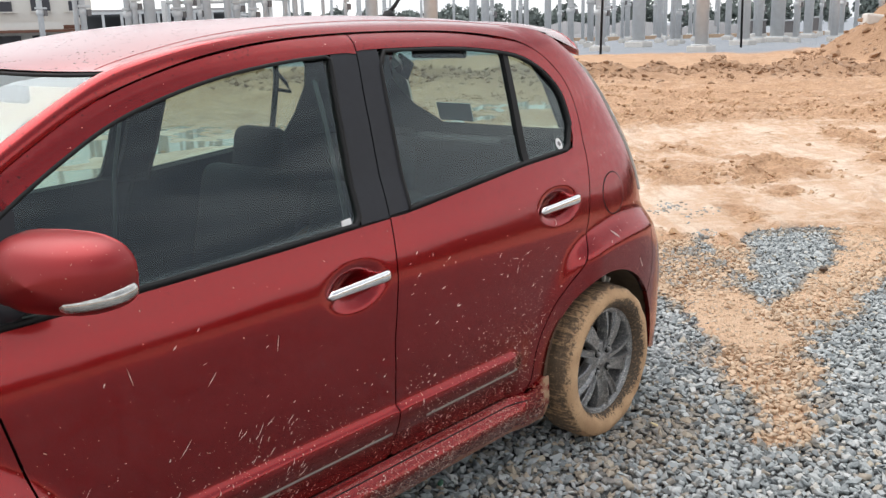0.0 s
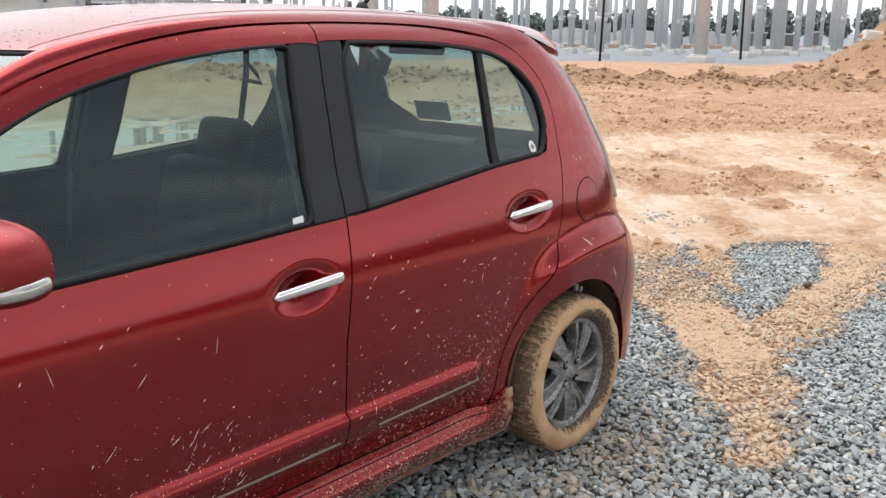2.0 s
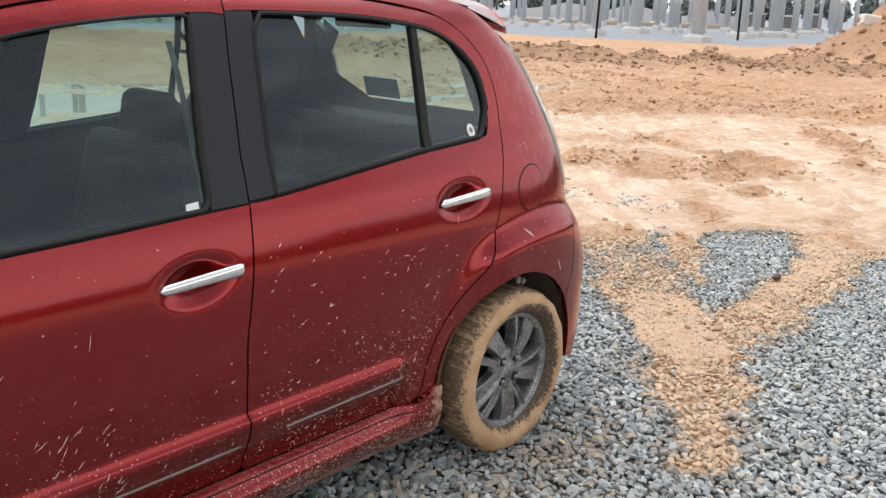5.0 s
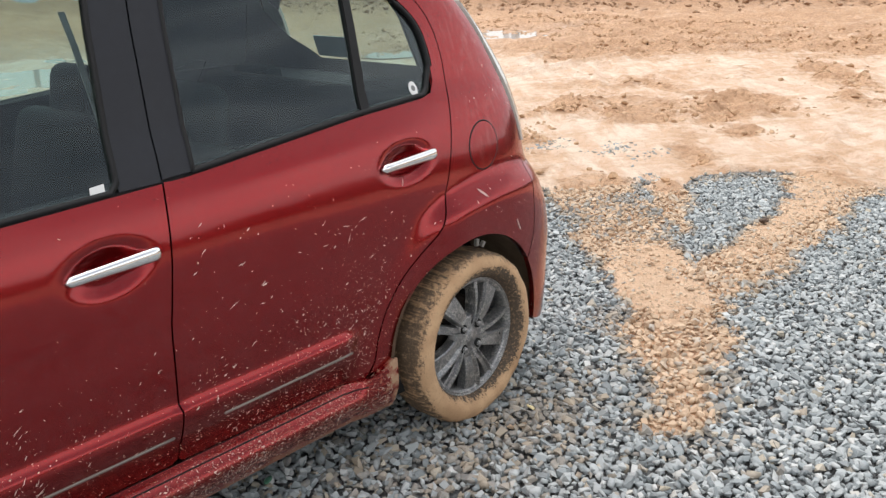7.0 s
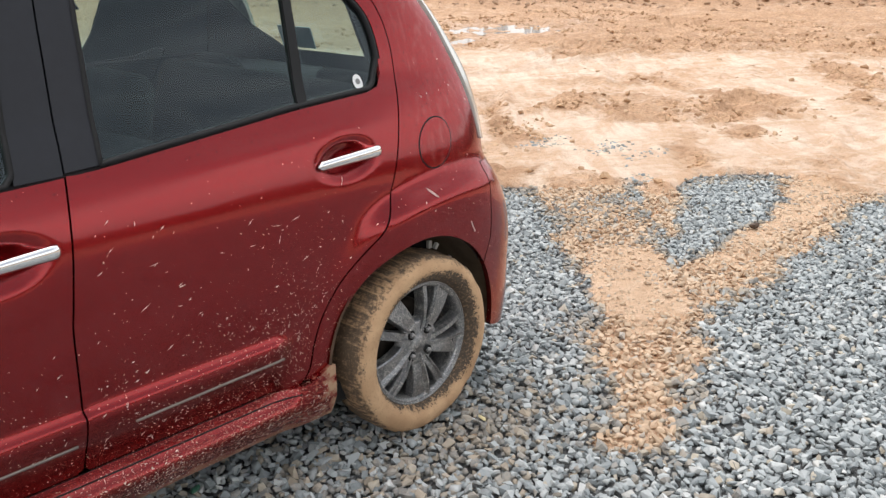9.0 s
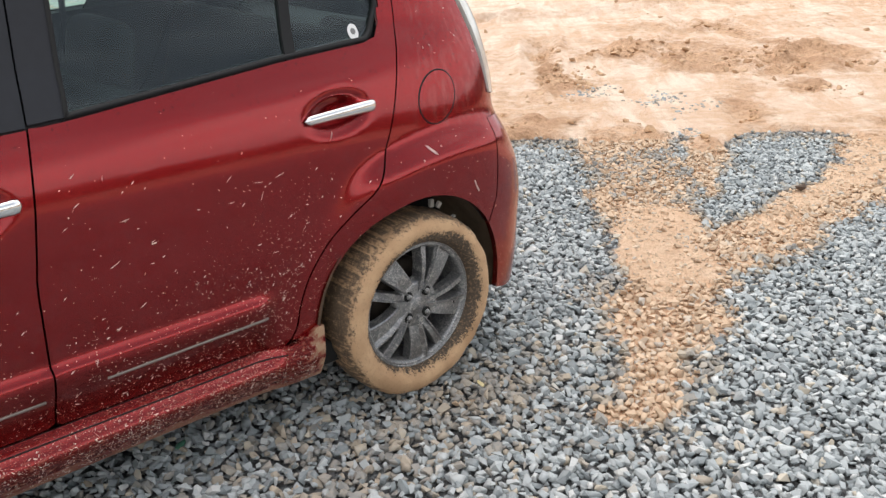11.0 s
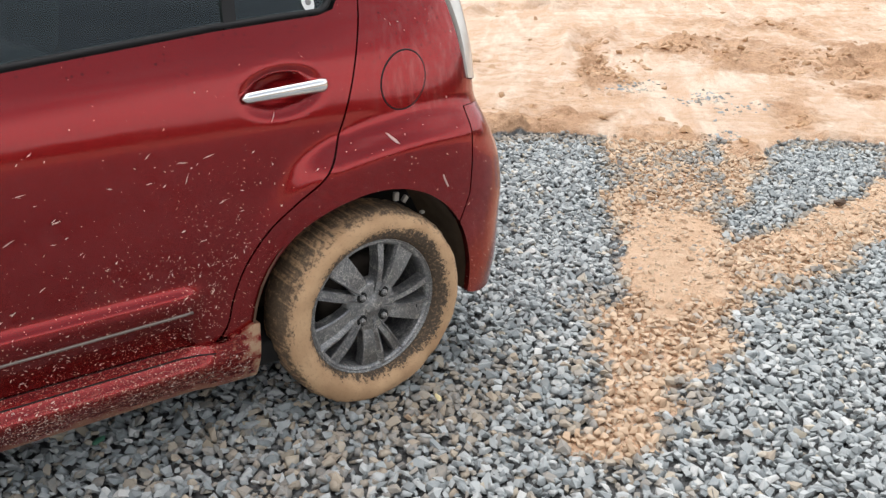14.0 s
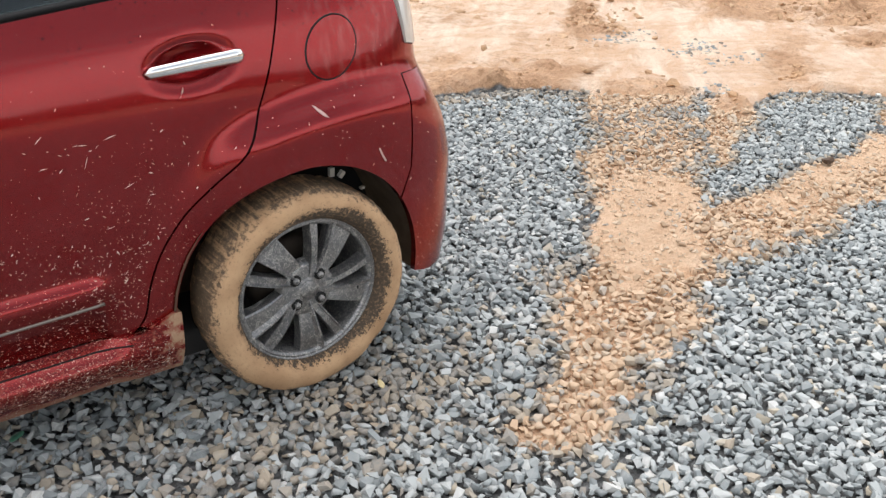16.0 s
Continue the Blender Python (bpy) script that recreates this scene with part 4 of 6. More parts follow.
TAIL_LAMP = [(0.385, 0.872), (0.455, 0.86), (0.62, 0.87), (0.60, 1.0), (0.56, 1.12), (0.48, 1.25), (0.38, 1.36), (0.305, 1.40), (0.262, 1.33), (0.305, 1.22), (0.345, 1.10), (0.372, 1.0)]
for s, _ in sides:
    q = part("rear_quarter_panel", sheet(quarter, side=s), PAINT, car)
    ring_pts = [(0.118 + 0.070 * math.cos(a) + 0.016 * math.sin(a), 0.896 + 0.071 * math.sin(a)) for a in np.linspace(0, 2 * math.pi, 36, endpoint=False)]
    v, f = sheet(quarter, off=-0.022, depth=0.002, side=s, step=0.05)
    part("quarter_lining", (v, f), DARK_PLASTIC, q)
    part("bumper_side", sheet(bumper_side, side=s, step=0.03), PAINT, car, "red rear bumper")
    part("front_fender", sheet(fender, side=s, step=0.03), PAINT, car)
    part("front_bumper_side", sheet(nose_side, side=s, step=0.04), PAINT, car)
    part("side_skirt", sheet(skirt, side=s, form=skirt_form, depth=0.05), PAINT_SKIRT, car, "red side skirt caked with mud")
    sill = [tuple(flank(np.array([x]), np.array([0.2925]))[0] + np.array([0, -0.002, 0])) for x in np.linspace(-2.02, -0.55, 40)]
    part("sill_seal", far_side(tube(sill, 0.003, 6), s), RUBBER, car)
    lip_line = [tuple(skirt_form(np.array([x]), np.array([0.280]))[0] + np.array([0, -0.001, 0.0])) for x in np.linspace(-2.02, -0.46, 40)]
    part("skirt_bead", far_side(tube(lip_line, 0.0022, 6), s), RUBBER, car)
    part("tail_lamp", sheet(TAIL_LAMP, off=0.006, side=s, depth=0.02), LENS, car, "clear tail lamp with red inside")
    if s > 0:
        part("fuel_flap", sheet(ring_pts, off=0.0012, depth=0.004, side=s), PAINT, q, "round fuel filler flap")
        part("flap_joint", far_side(ring(shrink(ring_pts, -0.004), 0.004, 0.0006, 0.003), s), RUBBER, q)

# flecks and dashes of dried mud thrown over the near flank, each a small raised lump
FLECK = plain("dried_mud_fleck", (0.76, 0.63, 0.54), 0.9, var=0.3, scale=30)


def flecks(n, seed, xs, zs, length, angle, spread, form=None, power=1.0, weight=None):
    """Lumps strewn in a stretch of the flank; power above 1 crowds them to the lower end."""
    rng = np.random.RandomState(seed)
    form = form or flank
    u = xs[0] + (xs[1] - xs[0]) * rng.rand(n)
    z = zs[0] + (zs[1] - zs[0]) * rng.rand(n) ** power
    clump = np.array([noise.noise(Vector((a * 5.0, b * 5.0, seed))) for a, b in zip(u, z)])
    ok = rng.rand(n) < 0.45 + 1.3 * clump
    if weight is not None:
        ok &= rng.rand(n) < weight(u, z)
    u, z = u[ok], z[ok]
    k = len(u)
    a = radians(1) * (angle + spread * rng.normal(size=k))
    L = length * (0.25 + 1.1 * rng.rand(k) ** 2.2)
    W = np.minimum(np.where(L > 0.010, 0.0008, 0.0005 + 0.0011 * rng.rand(k) ** 2), L * 0.5)
    c, s_ = np.cos(a), np.sin(a)
    P = np.stack([form(u + L * c, z + L * s_, 0.0002), form(u - W * s_, z + W * c, 0.0002), form(u - L * 0.8 * c, z - L * 0.8 * s_, 0.0002), form(u + W * s_, z - W * c, 0.0002), form(u, z, 0.0014)], 1)
    F = (np.array([[0, 1, 4], [1, 2, 4], [2, 3, 4], [3, 0, 4]])[None] + (np.arange(k) * 5)[:, None, None]).reshape(-1, 3)
    return P.reshape(-1, 3).tolist(), [tuple(f) for f in F]


def in_rear(u, z):
    return inside(np.stack([u, z], -1), np.array(shrink(dense(rear_skin, 0.03), 0.012))) * 1.0


to_wheel = lambda u, z: in_rear(u, z) * np.clip(1.15 - (np.hypot(u, z - 0.30) - 0.38) / 0.55, 0.12, 1)  # noqa: E731
sets = ((door_r, joined(flecks(640, 1, (-1.03, -0.2), (0.30, 0.78), 0.0055, 45, 40, None, 1.7, to_wheel), flecks(420, 2, (-1.03, -0.38), (0.30, 0.52), 0.007, 25, 40, None, 1.0, in_rear), flecks(85, 3, (-1.0, -0.25), (0.45, 0.9), 0.015, 28, 22, None, 1.0, in_rear), flecks(700, 14, (-1.03, -0.25), (0.31, 0.70), 0.0022, 45, 60, None, 1.5, to_wheel))),
        (door_f, joined(flecks(170, 4, (-2.0, -1.40), (0.31, 0.60), 0.021, 57, 13, None, 1.5), flecks(260, 5, (-2.0, -1.09), (0.31, 0.50), 0.008, 40, 30), flecks(42, 6, (-1.95, -1.10), (0.5, 0.86), 0.022, 45, 25), flecks(420, 15, (-2.0, -1.09), (0.31, 0.62), 0.0024, 45, 60, None, 1.5))),
        ([o for o in car.children if o.name.startswith("side_skirt")][0], joined(flecks(1500, 7, (-1.95, -0.37), (0.18, 0.285), 0.005, 25, 40, skirt_form), flecks(1500, 8, (-1.95, -0.37), (0.18, 0.25), 0.003, 30, 60, skirt_form))),
        ([o for o in car.children if o.name.startswith("rear_quarter_panel")][0], joined(flecks(40, 9, (-0.30, 0.3), (0.68, 0.85), 0.005, 60, 40), flecks(24, 10, (0.05, 0.32), (0.75, 1.1), 0.005, 60, 40))))
for owner, data in sets:
    tagged(part("dried_mud", data, FLECK, owner, smooth=False), "pale flecks of dried mud", kind="stuff")

# a scratch and a chip on the arch of the near rear quarter
quarter_near = [o for o in car.children if o.name.startswith("rear_quarter_panel")][0]
for pts in ([(0.036, 0.775), (0.043, 0.772), (0.060, 0.757), (0.068, 0.745), (0.056, 0.750), (0.044, 0.762)], [(0.207, 0.640), (0.211, 0.641), (0.219, 0.624), (0.231, 0.603), (0.226, 0.601), (0.214, 0.622)]):
    part("scratch", sheet(pts, off=0.0008, depth=0.0005, step=0.02), SCRATCH, quarter_near, smooth=False)

# roof, screens and bonnet, swept between the upper edges of the two flanks
EDGE = spline([(-2.62, 0.945), (-2.38, 1.05), (-2.1, 1.212), (-1.92, 1.316), (-1.745, 1.405), (-1.62, 1.446), (-1.42, 1.485), (-1.2, 1.508), (-0.95, 1.520), (-0.7, 1.523), (-0.45, 1.517), (-0.25, 1.505), (-0.08, 1.488), (0.04, 1.466)], 8)


def top_form(u, v, off=0.0):
    """u runs along the upper edge, v across from -1 (near flank) to 1."""
    s = np.linspace(0, 1, len(EDGE))
    x, z = np.interp(u, s, EDGE[:, 0]), np.interp(u, s, EDGE[:, 1])
    w = np.interp(z, _zs, HALF)
    bow = np.interp(x, [-2.6, -1.75, -1.55, -0.9, 0.05], [-0.22, -0.13, -0.05, 0, 0.05])
    crown = np.interp(x, [-2.6, -1.9, -1.7, -1.4, -0.9, -0.2, 0.05], [0.05, 0.035, 0.030, 0.03, 0.027, 0.03, 0.03])
    q = 1 - np.abs(v) ** 2.4
    return np.stack([x + bow * q, v * w, z + crown * q + off], -1)


s_of = lambda x: float(np.interp(x, EDGE[:, 0], np.linspace(0, 1, len(EDGE))))  # noqa: E731
W0, W1, W2 = s_of(-2.42), s_of(-1.655), 1.0


def front_edge(v):
    """Where roof and windscreen meet, for a place across the car."""
    return 0.315 + 0.026 * np.abs(v) ** 6


def roof_form(u, v, off=0.0):
    e = front_edge(v)
    return top_form(e + u * (W2 - e), v, off)


def screen_form(u, v, off=-0.006):
    return top_form(W0 + u * (front_edge(v) - 0.004 - W0), v, off)


roof = part("roof_panel", patch(roof_form, np.linspace(0, 1, 60), np.linspace(-0.985, 0.985, 50)), PAINT_WET, car, "red roof beaded with rain")
part("headliner", patch(lambda u, v: roof_form(u, v, -0.035), np.linspace(0, 1, 24), np.linspace(-0.95, 0.95, 14)), HEADLINER, car)
screen = part("windscreen", patch(screen_form, np.linspace(0, 1, 30), np.linspace(-0.98, 0.98, 30)), GLASS_FRONT, car, "rain-spotted windscreen")
screen.visible_shadow = False
for s, _ in sides:
    part("screen_pillar", patch(lambda u, v: top_form(u, v), np.linspace(W0, W1, 40), s * np.linspace(0.972, 0.985, 3)), PAINT, car)
    # rail between the door tops and the roof
    a = np.array(tops_between(0, 80, -0.0015))

    def rail_form(u, v, a=a, s=s):
        t = np.linspace(0, 1, len(a))
        x, z = np.interp(u, t, a[:, 0]), np.interp(u, t, a[:, 1])
        p = flank(x, z)
        e = top_form(np.interp(x, EDGE[:, 0], np.linspace(0, 1, len(EDGE))), np.full_like(x, -0.985))
        r = p + (e - p) * v[:, None]
        bulge = 0.006 * np.sin(np.pi * v)
        r[:, 1] -= bulge
        r[:, 2] += bulge
        r[:, 1] *= s
        return r

    part("roof_rail", patch(rail_form, np.linspace(0, 1, 90), np.linspace(0, 1, 7)), PAINT, car)
part("roof_joint", joined(*[tube([tuple(roof_form(np.array([u]), np.array([v]), -0.0005)[0]) for u in np.linspace(0.01, 0.99, 40)], 0.002, 6) for v in (-0.93, 0.93)]), PAINT_WET, roof)
part("screen_seal", tube([tuple(screen_form(np.array([1.0]), np.array([v]), -0.006)[0]) for v in np.linspace(-0.975, 0.975, 40)], 0.0045, 6), RUBBER, screen)


def tail_form(ph, z, off=0.0):
    """The rear end, by the angle from straight to the near flank (0) round to the far flank (180)."""
    a = np.interp(z, _zs, TAIL) - REAR0 + off
    w = np.interp(z, _zs, HALF) + off
    sn, cs = np.sin(np.radians(ph)), -np.cos(np.radians(ph))
    r = 1 / ((np.abs(sn) / a) ** SQUARE + (np.abs(cs) / w) ** SQUARE) ** (1 / SQUARE)
    return np.stack([REAR0 + r * sn, r * cs, z], -1)


def tail_patch(p0, p1, z0, z1, off=0.0, n=30, m=12):
    return patch(lambda u, v: tail_form(u, v, off), np.linspace(p0, p1, n), np.linspace(z0, z1, m))


gate = part("tailgate", joined(tail_patch(47, 133, 0.70, 1.055, n=50), tail_patch(42, 47, 1.055, 1.405, n=10), tail_patch(136, 138, 1.055, 1.405, n=10), tail_patch(44, 136, 1.405, 1.475, n=50)), PAINT, car)
pane = part("rear_screen", tail_patch(47, 136, 1.055, 1.405, -0.004), GLASS, gate, "tinted rear screen")
pane.visible_shadow = False
part("gate_trim", tail_patch(48, 132, 0.6, 1.075, -0.02), DARK_PLASTIC, gate)
for mirror in (False, True):
    # the pillar beside the rear screen, broad at its foot
    lean = lambda u, z, m=mirror: tail_form((180 - 140 if m else 140) + (1 - u) * (-1 if not m else 1) * np.interp(z, [1.0, 1.08, 1.16, 1.28, 1.42], [27, 21, 11, 4, 2]), z, -0.03)  # noqa: E731
    v, f = patch(lean, np.linspace(0, 1, 8), np.linspace(1.0, 1.42, 16))
    part("screen_pillar_trim", (v, f), DARK_PLASTIC, gate)
part("hanging_card", box_bm((0.004, 0.10, 0.085), (0.262, 0.455, 1.335), rot=Matrix.Rotation(radians(28), 4, "X")), DARK_PLASTIC, gate, smooth=False)
part("document_sheet", box_bm((0.004, 0.20, 0.085), (0.400, 0.275, 1.127), rot=Matrix.Rotation(radians(-18), 4, "Y")), BLUE_CARD, gate, "blue-green sheet on the rear screen", smooth=False)
part("stop_lamp", box_bm((0.03, 0.30, 0.035), (0.215, 0.20, 1.392), bevel=0.008), DARK_PLASTIC, gate)


def spoiler_form(u, v, low=0.0):
    """u from front to rear, v across."""
    x = np.interp(u, [0, 1], [-0.06, 0.272]) - 0.030 * np.abs(v) ** 6
    z = 1.488 + 0.018 * smoothstep(u, 0.0, 0.35) - 0.010 * u - 0.014 * u * u + 0.022 * (1 - v * v) - (0.012 + 0.068 * u) * np.abs(v) ** 6 - low * (0.35 + 0.65 * (1 - u))
    return np.stack([x, v * (0.505 - 0.01 * u), z], -1)


us, vs_ = np.linspace(0, 1, 14), np.linspace(-1, 1, 36)
up, dn = patch(lambda u, v: spoiler_form(u, v), us, vs_), patch(lambda u, v: spoiler_form(u, v, 0.055), us, vs_)
k, rows_n = len(us), len(vs_)
o = len(up[0])
edge = [(j * k + k - 1, (j + 1) * k + k - 1, o + (j + 1) * k + k - 1, o + j * k + k - 1) for j in range(rows_n - 1)]
edge += [(i, i + 1, o + i + 1, o + i) for i in range(k - 1)] + [((rows_n - 1) * k + i + 1, (rows_n - 1) * k + i, o + (rows_n - 1) * k + i, o + (rows_n - 1) * k + i + 1) for i in range(k - 1)]
wing = part("spoiler", (up[0] + dn[0], up[1] + edge), PAINT, gate, "red roof spoiler")
# red underside coloured black to stand for its own shadow
low_v, low_f = patch(lambda u, v: spoiler_form(u, v, 0.055), us, vs_)
part("spoiler_underside", (low_v, [f[::-1] for f in low_f]), BLACK_TRIM, wing, "spoiler underside, coloured black for its shade")
foot = Vector(top_form(np.array([s_of(-0.31)]), np.array([0.0]))[0])
ant = part("antenna", lathe([(0.0, 0.030), (0.014, 0.028), (0.024, 0.012), (0.032, 0.0), (0.0, 0.0)], 20, "z"), RUBBER, car, "black rod antenna on the roof")
ant.location = foot
part("antenna_rod", tube([(0.0, 0, 0.015), (0.04, 0, 0.05), (0.22, 0, 0.24)], [0.009, 0.007, 0.004], 8), RUBBER, ant)

# bonnet and nose
def bonnet_form(u, v, off=0.0):
    x = np.interp(u, [0, 1], [-2.40, -3.02]) - 0.10 * (1 - v * v) * u
    z = np.interp(u, [0, 0.35, 0.8, 1], [0.985, 0.935, 0.83, 0.76]) + 0.05 * (1 - v * v) - 0.02 + off
    return np.stack([x, v * np.interp(u, [0, 1], [0.66, 0.50]), z], -1)


part("bonnet", patch(lambda u, v: bonnet_form(u, v), np.linspace(1, 0, 24), np.linspace(-1, 1, 30)), PAINT, car)
part("front_grille", box_bm((0.05, 0.80, 0.10), (-3.10, 0, 0.70), bevel=0.015), BLACK_TRIM, car)
part("scuttle", box_bm((0.30, 1.24, 0.02), (-2.46, 0, 0.955), bevel=0.006), BLACK_TRIM, car)
for s, _ in sides:
    lamp = [(-2.86, 0.80), (-2.88, 0.68), (-3.15, 0.67), (-3.5, 0.69), (-3.3, 0.78), (-3.0, 0.82)]
    part("headlamp", sheet(lamp, off=0.004, side=s, step=0.04), LENS, car)

# door mirrors
def mirror_shell(s):
    n, m2, vs, fs = 28, 16, [], []
    for i in range(n):
        a = 2 * math.pi * i / n
        for j in range(m2):
            t = j / (m2 - 1)
            rad = math.sqrt(max(0.0, 1 - t**2.6)) if j < m2 - 1 else 0.0
            ca, sa = math.cos(a), math.sin(a)
            ex = (abs(ca) ** 0.62) * math.copysign(1, ca)
            ez = (abs(sa) ** (0.72 if sa > 0 else 0.55)) * math.copysign(1, sa)
            taper = 1.0 - 0.10 * (ex > 0) * abs(ex) ** 2
            vs.append((-0.125 * t, s * (-0.150 * ex * rad), 0.080 * ez * rad * taper))
    for i in range(n):
        for j in range(m2 - 1):
            q = (i * m2 + j, i * m2 + j + 1, ((i + 1) % n) * m2 + j + 1, ((i + 1) % n) * m2 + j)
            fs.append(q if s > 0 else q[::-1])
    fs.append(tuple(i * m2 for i in range(n)) if s < 0 else tuple(i * m2 for i in range(n))[::-1])
    return vs, fs


for s, _ in sides:
    arm = part("door_mirror", tube([(-2.06, s * -0.66, 0.985), (-2.055, s * -0.71, 1.0), (-2.05, s * -0.77, 1.025)], [0.035, 0.03, 0.026], 12), BLACK_TRIM, car, "red door mirror with a turn signal")
    place = pose(-1.955, s * -0.785, 1.066, 0, 0, s * 26)
    for name, data, mat, label in (("mirror_housing", mirror_shell(s), PAINT_MIRROR, "red housing beaded with rain"), ("mirror_pane", box_bm((0.003, 0.24, 0.10), (0.002, 0, 0)), MIRROR, ""),
                                   ("turn_signal", tube([tuple(p) for p in spline([(-0.004, s * -0.141, -0.026), (-0.045, s * -0.136, -0.031), (-0.080, s * -0.102, -0.036), (-0.099, s * -0.050, -0.041)], 5)], [0.008] + [0.016] * 14 + [0.010], 14), SIGNAL, "clear turn signal strip")):
        part(name, data, mat, arm, label).matrix_basis = place
    sail = [(-2.20, 0.965), (-2.03, 0.968), (-1.985, 1.165), (-2.0, 1.195), (-2.09, 1.125)]
    part("mirror_sail", sheet(sail, off=0.0, side=s, step=0.05), BLACK_TRIM, car)

# floor pan, wheel housings, inner lining
part("floor_pan", box_bm((2.05, 1.44, 0.07), (-1.22, 0, 0.205), bevel=0.01), UNDER, car)
part("rear_floor", box_bm((0.62, 1.05, 0.28), (0.18, 0, 0.40), bevel=0.03), UNDER, car)
part("engine_bay", box_bm((0.55, 1.0, 0.50), (-2.72, 0, 0.45), bevel=0.03), UNDER, car)


def housing(cx, s):
    prof = arch(cx, math.pi + 0.15, -0.15, 26, 0.354)
    vs, fs = [], []
    ys = [-0.765, -0.70, -0.52]
    for y in ys:
        vs += [(x, s * y, z) for x, z in prof]
    n = len(prof)
    for k in range(2):
        fs += [(k * n + i, k * n + i + 1, (k + 1) * n + i + 1, (k + 1) * n + i) for i in range(n - 1)]
    fs.append(tuple(2 * n + i for i in range(n)))
    return vs, fs


for s, _ in sides:
    for cx in (0.0, -WB):
        part("wheel_housing", housing(cx, s), LINER, car)

# seats and dashboard behind the glass
def seat(x, y, s_w=0.25):
    base = part("seat", box_bm((0.50, 2 * s_w, 0.16), (x - 0.25, y, 0.50), bevel=0.05, seg=3), DARK_CLOTH, car)
    back = part("seat_back", box_bm((0.15, 2 * s_w - 0.02, 0.52), (x + 0.06, y, 0.76), bevel=0.055, rot=Matrix.Rotation(radians(14), 4, "Y"), seg=3), DARK_CLOTH, base)
    part("headrest", box_bm((0.10, 0.26, 0.19), (x + 0.165, y, 1.065), bevel=0.045, rot=Matrix.Rotation(radians(10), 4, "Y"), seg=3), DARK_CLOTH, base)
    for e in (-0.07, 0.07):
        part("headrest_post", tube([(x + 0.13, y + e, 0.96), (x + 0.145, y + e, 1.06)], 0.006), STEEL_DARK, base)


seat(-0.82, 0.34)
seat(-0.86, -0.36)
bench = part("rear_bench", box_bm((0.48, 1.20, 0.18), (-0.36, 0, 0.48), bevel=0.05, seg=3), DARK_CLOTH, car)
part("bench_back", box_bm((0.15, 1.22, 0.58), (-0.02, 0, 0.77), bevel=0.05, rot=Matrix.Rotation(radians(16), 4, "Y"), seg=3), DARK_CLOTH, bench)
for y in (-0.36, 0.36):
    part("headrest", box_bm((0.09, 0.24, 0.10), (0.085, y, 1.035), bevel=0.04, rot=Matrix.Rotation(radians(8), 4, "Y"), seg=3), DARK_CLOTH, bench)
part("parcel_shelf", box_bm((0.30, 1.14, 0.02), (0.22, 0, 1.02), bevel=0.006), DARK_PLASTIC, car)
dash = part("dashboard", box_bm((0.42, 1.28, 0.30), (-2.08, 0, 0.84), bevel=0.09, seg=4), DARK_PLASTIC, car)
wheel_ring = lathe([(0.175 + 0.014 * math.cos(a), 0.014 * math.sin(a)) for a in np.linspace(0, 2 * math.pi, 10, endpoint=False)], 32, "z", closed=True)
sw = part("steering_wheel", wheel_ring, DARK_PLASTIC, dash)
sw.matrix_basis = pose(-1.78, 0.36, 0.93, 0, 65, 0)
part("steering_boss", box_bm((0.30, 0.08, 0.03), (0, 0, -0.01), bevel=0.012), DARK_PLASTIC, dash).matrix_basis = pose(-1.78, 0.36, 0.93, 0, 65, 0)
part("inner_mirror", box_bm((0.03, 0.22, 0.06), (-1.70, 0.0, 1.37), bevel=0.012), DARK_PLASTIC, car)
for s, _ in sides:
    trim = [(gap_x(z) - 0.075, z) for z in np.linspace(0.98, 1.46, 8)] + [(gap_x(z) + 0.06, z) for z in np.linspace(1.46, 0.98, 8)]
    v, f = sheet(trim, off=-0.045, depth=0.02, side=s, step=0.06)
    part("pillar_trim", (v, f), DARK_PLASTIC, car)
    belt = [(-1.095, -0.52, 1.37), (-1.08, -0.53, 1.292), (-1.053, -0.53, 1.161), (-1.032, -0.54, 1.022), (-1.02, -0.58, 0.75)] if s > 0 else [(-1.085, -0.53, 1.30), (-1.103, -0.55, 1.17), (-1.135, -0.56, 1.015), (-1.15, -0.58, 0.75)]
    part("seat_belt", joined(*[tube([(x + e, s * y, z) for x, y, z in belt], 0.003, 6) for e in (-0.005, 0.0, 0.005)]), BELT_WEB, car)
    trim = [(0.00, 1.06), (0.10, 1.06), (0.22, 1.06), (0.19, 1.30), (0.10, 1.42), (-0.16, 1.46)] + ([(-0.10, 1.40), (-0.045, 1.30), (-0.03, 1.2)] if s > 0 else [(-0.31, 1.43), (-0.265, 1.36), (-0.25, 1.28), (-0.28, 1.17), (-0.34, 1.06)])
    v, f = sheet(trim, off=-0.05, depth=0.01, side=s, step=0.06)
    part("rear_pillar_trim", (v, f), DARK_PLASTIC, car)
    v, f = sheet([(-2.2, 1.10), (-2.1, 1.12), (-1.85, 1.28), (-1.6, 1.375), (-1.3, 1.43), (-0.6, 1.45), (-0.2, 1.42), (-0.2, 1.47), (-0.6, 1.50), (-1.3, 1.475), (-1.65, 1.42), (-1.9, 1.33), (-2.2, 1.15)], off=-0.04, depth=0.01, side=s, step=0.06)
    part("rail_trim", (v, f), DARK_PLASTIC, car)


part("rear_seat_belt", joined(tube([(-0.400, 0.53, 1.43), (-0.408, 0.53, 1.30), (-0.442, 0.53, 1.13), (-0.46, 0.53, 0.80)], 0.012, 6), tube([(-0.405, 0.52, 1.34), (-0.365, 0.52, 1.30), (-0.345, 0.52, 1.262), (-0.41, 0.52, 1.275)], 0.008, 6)), DARK_CLOTH, car)
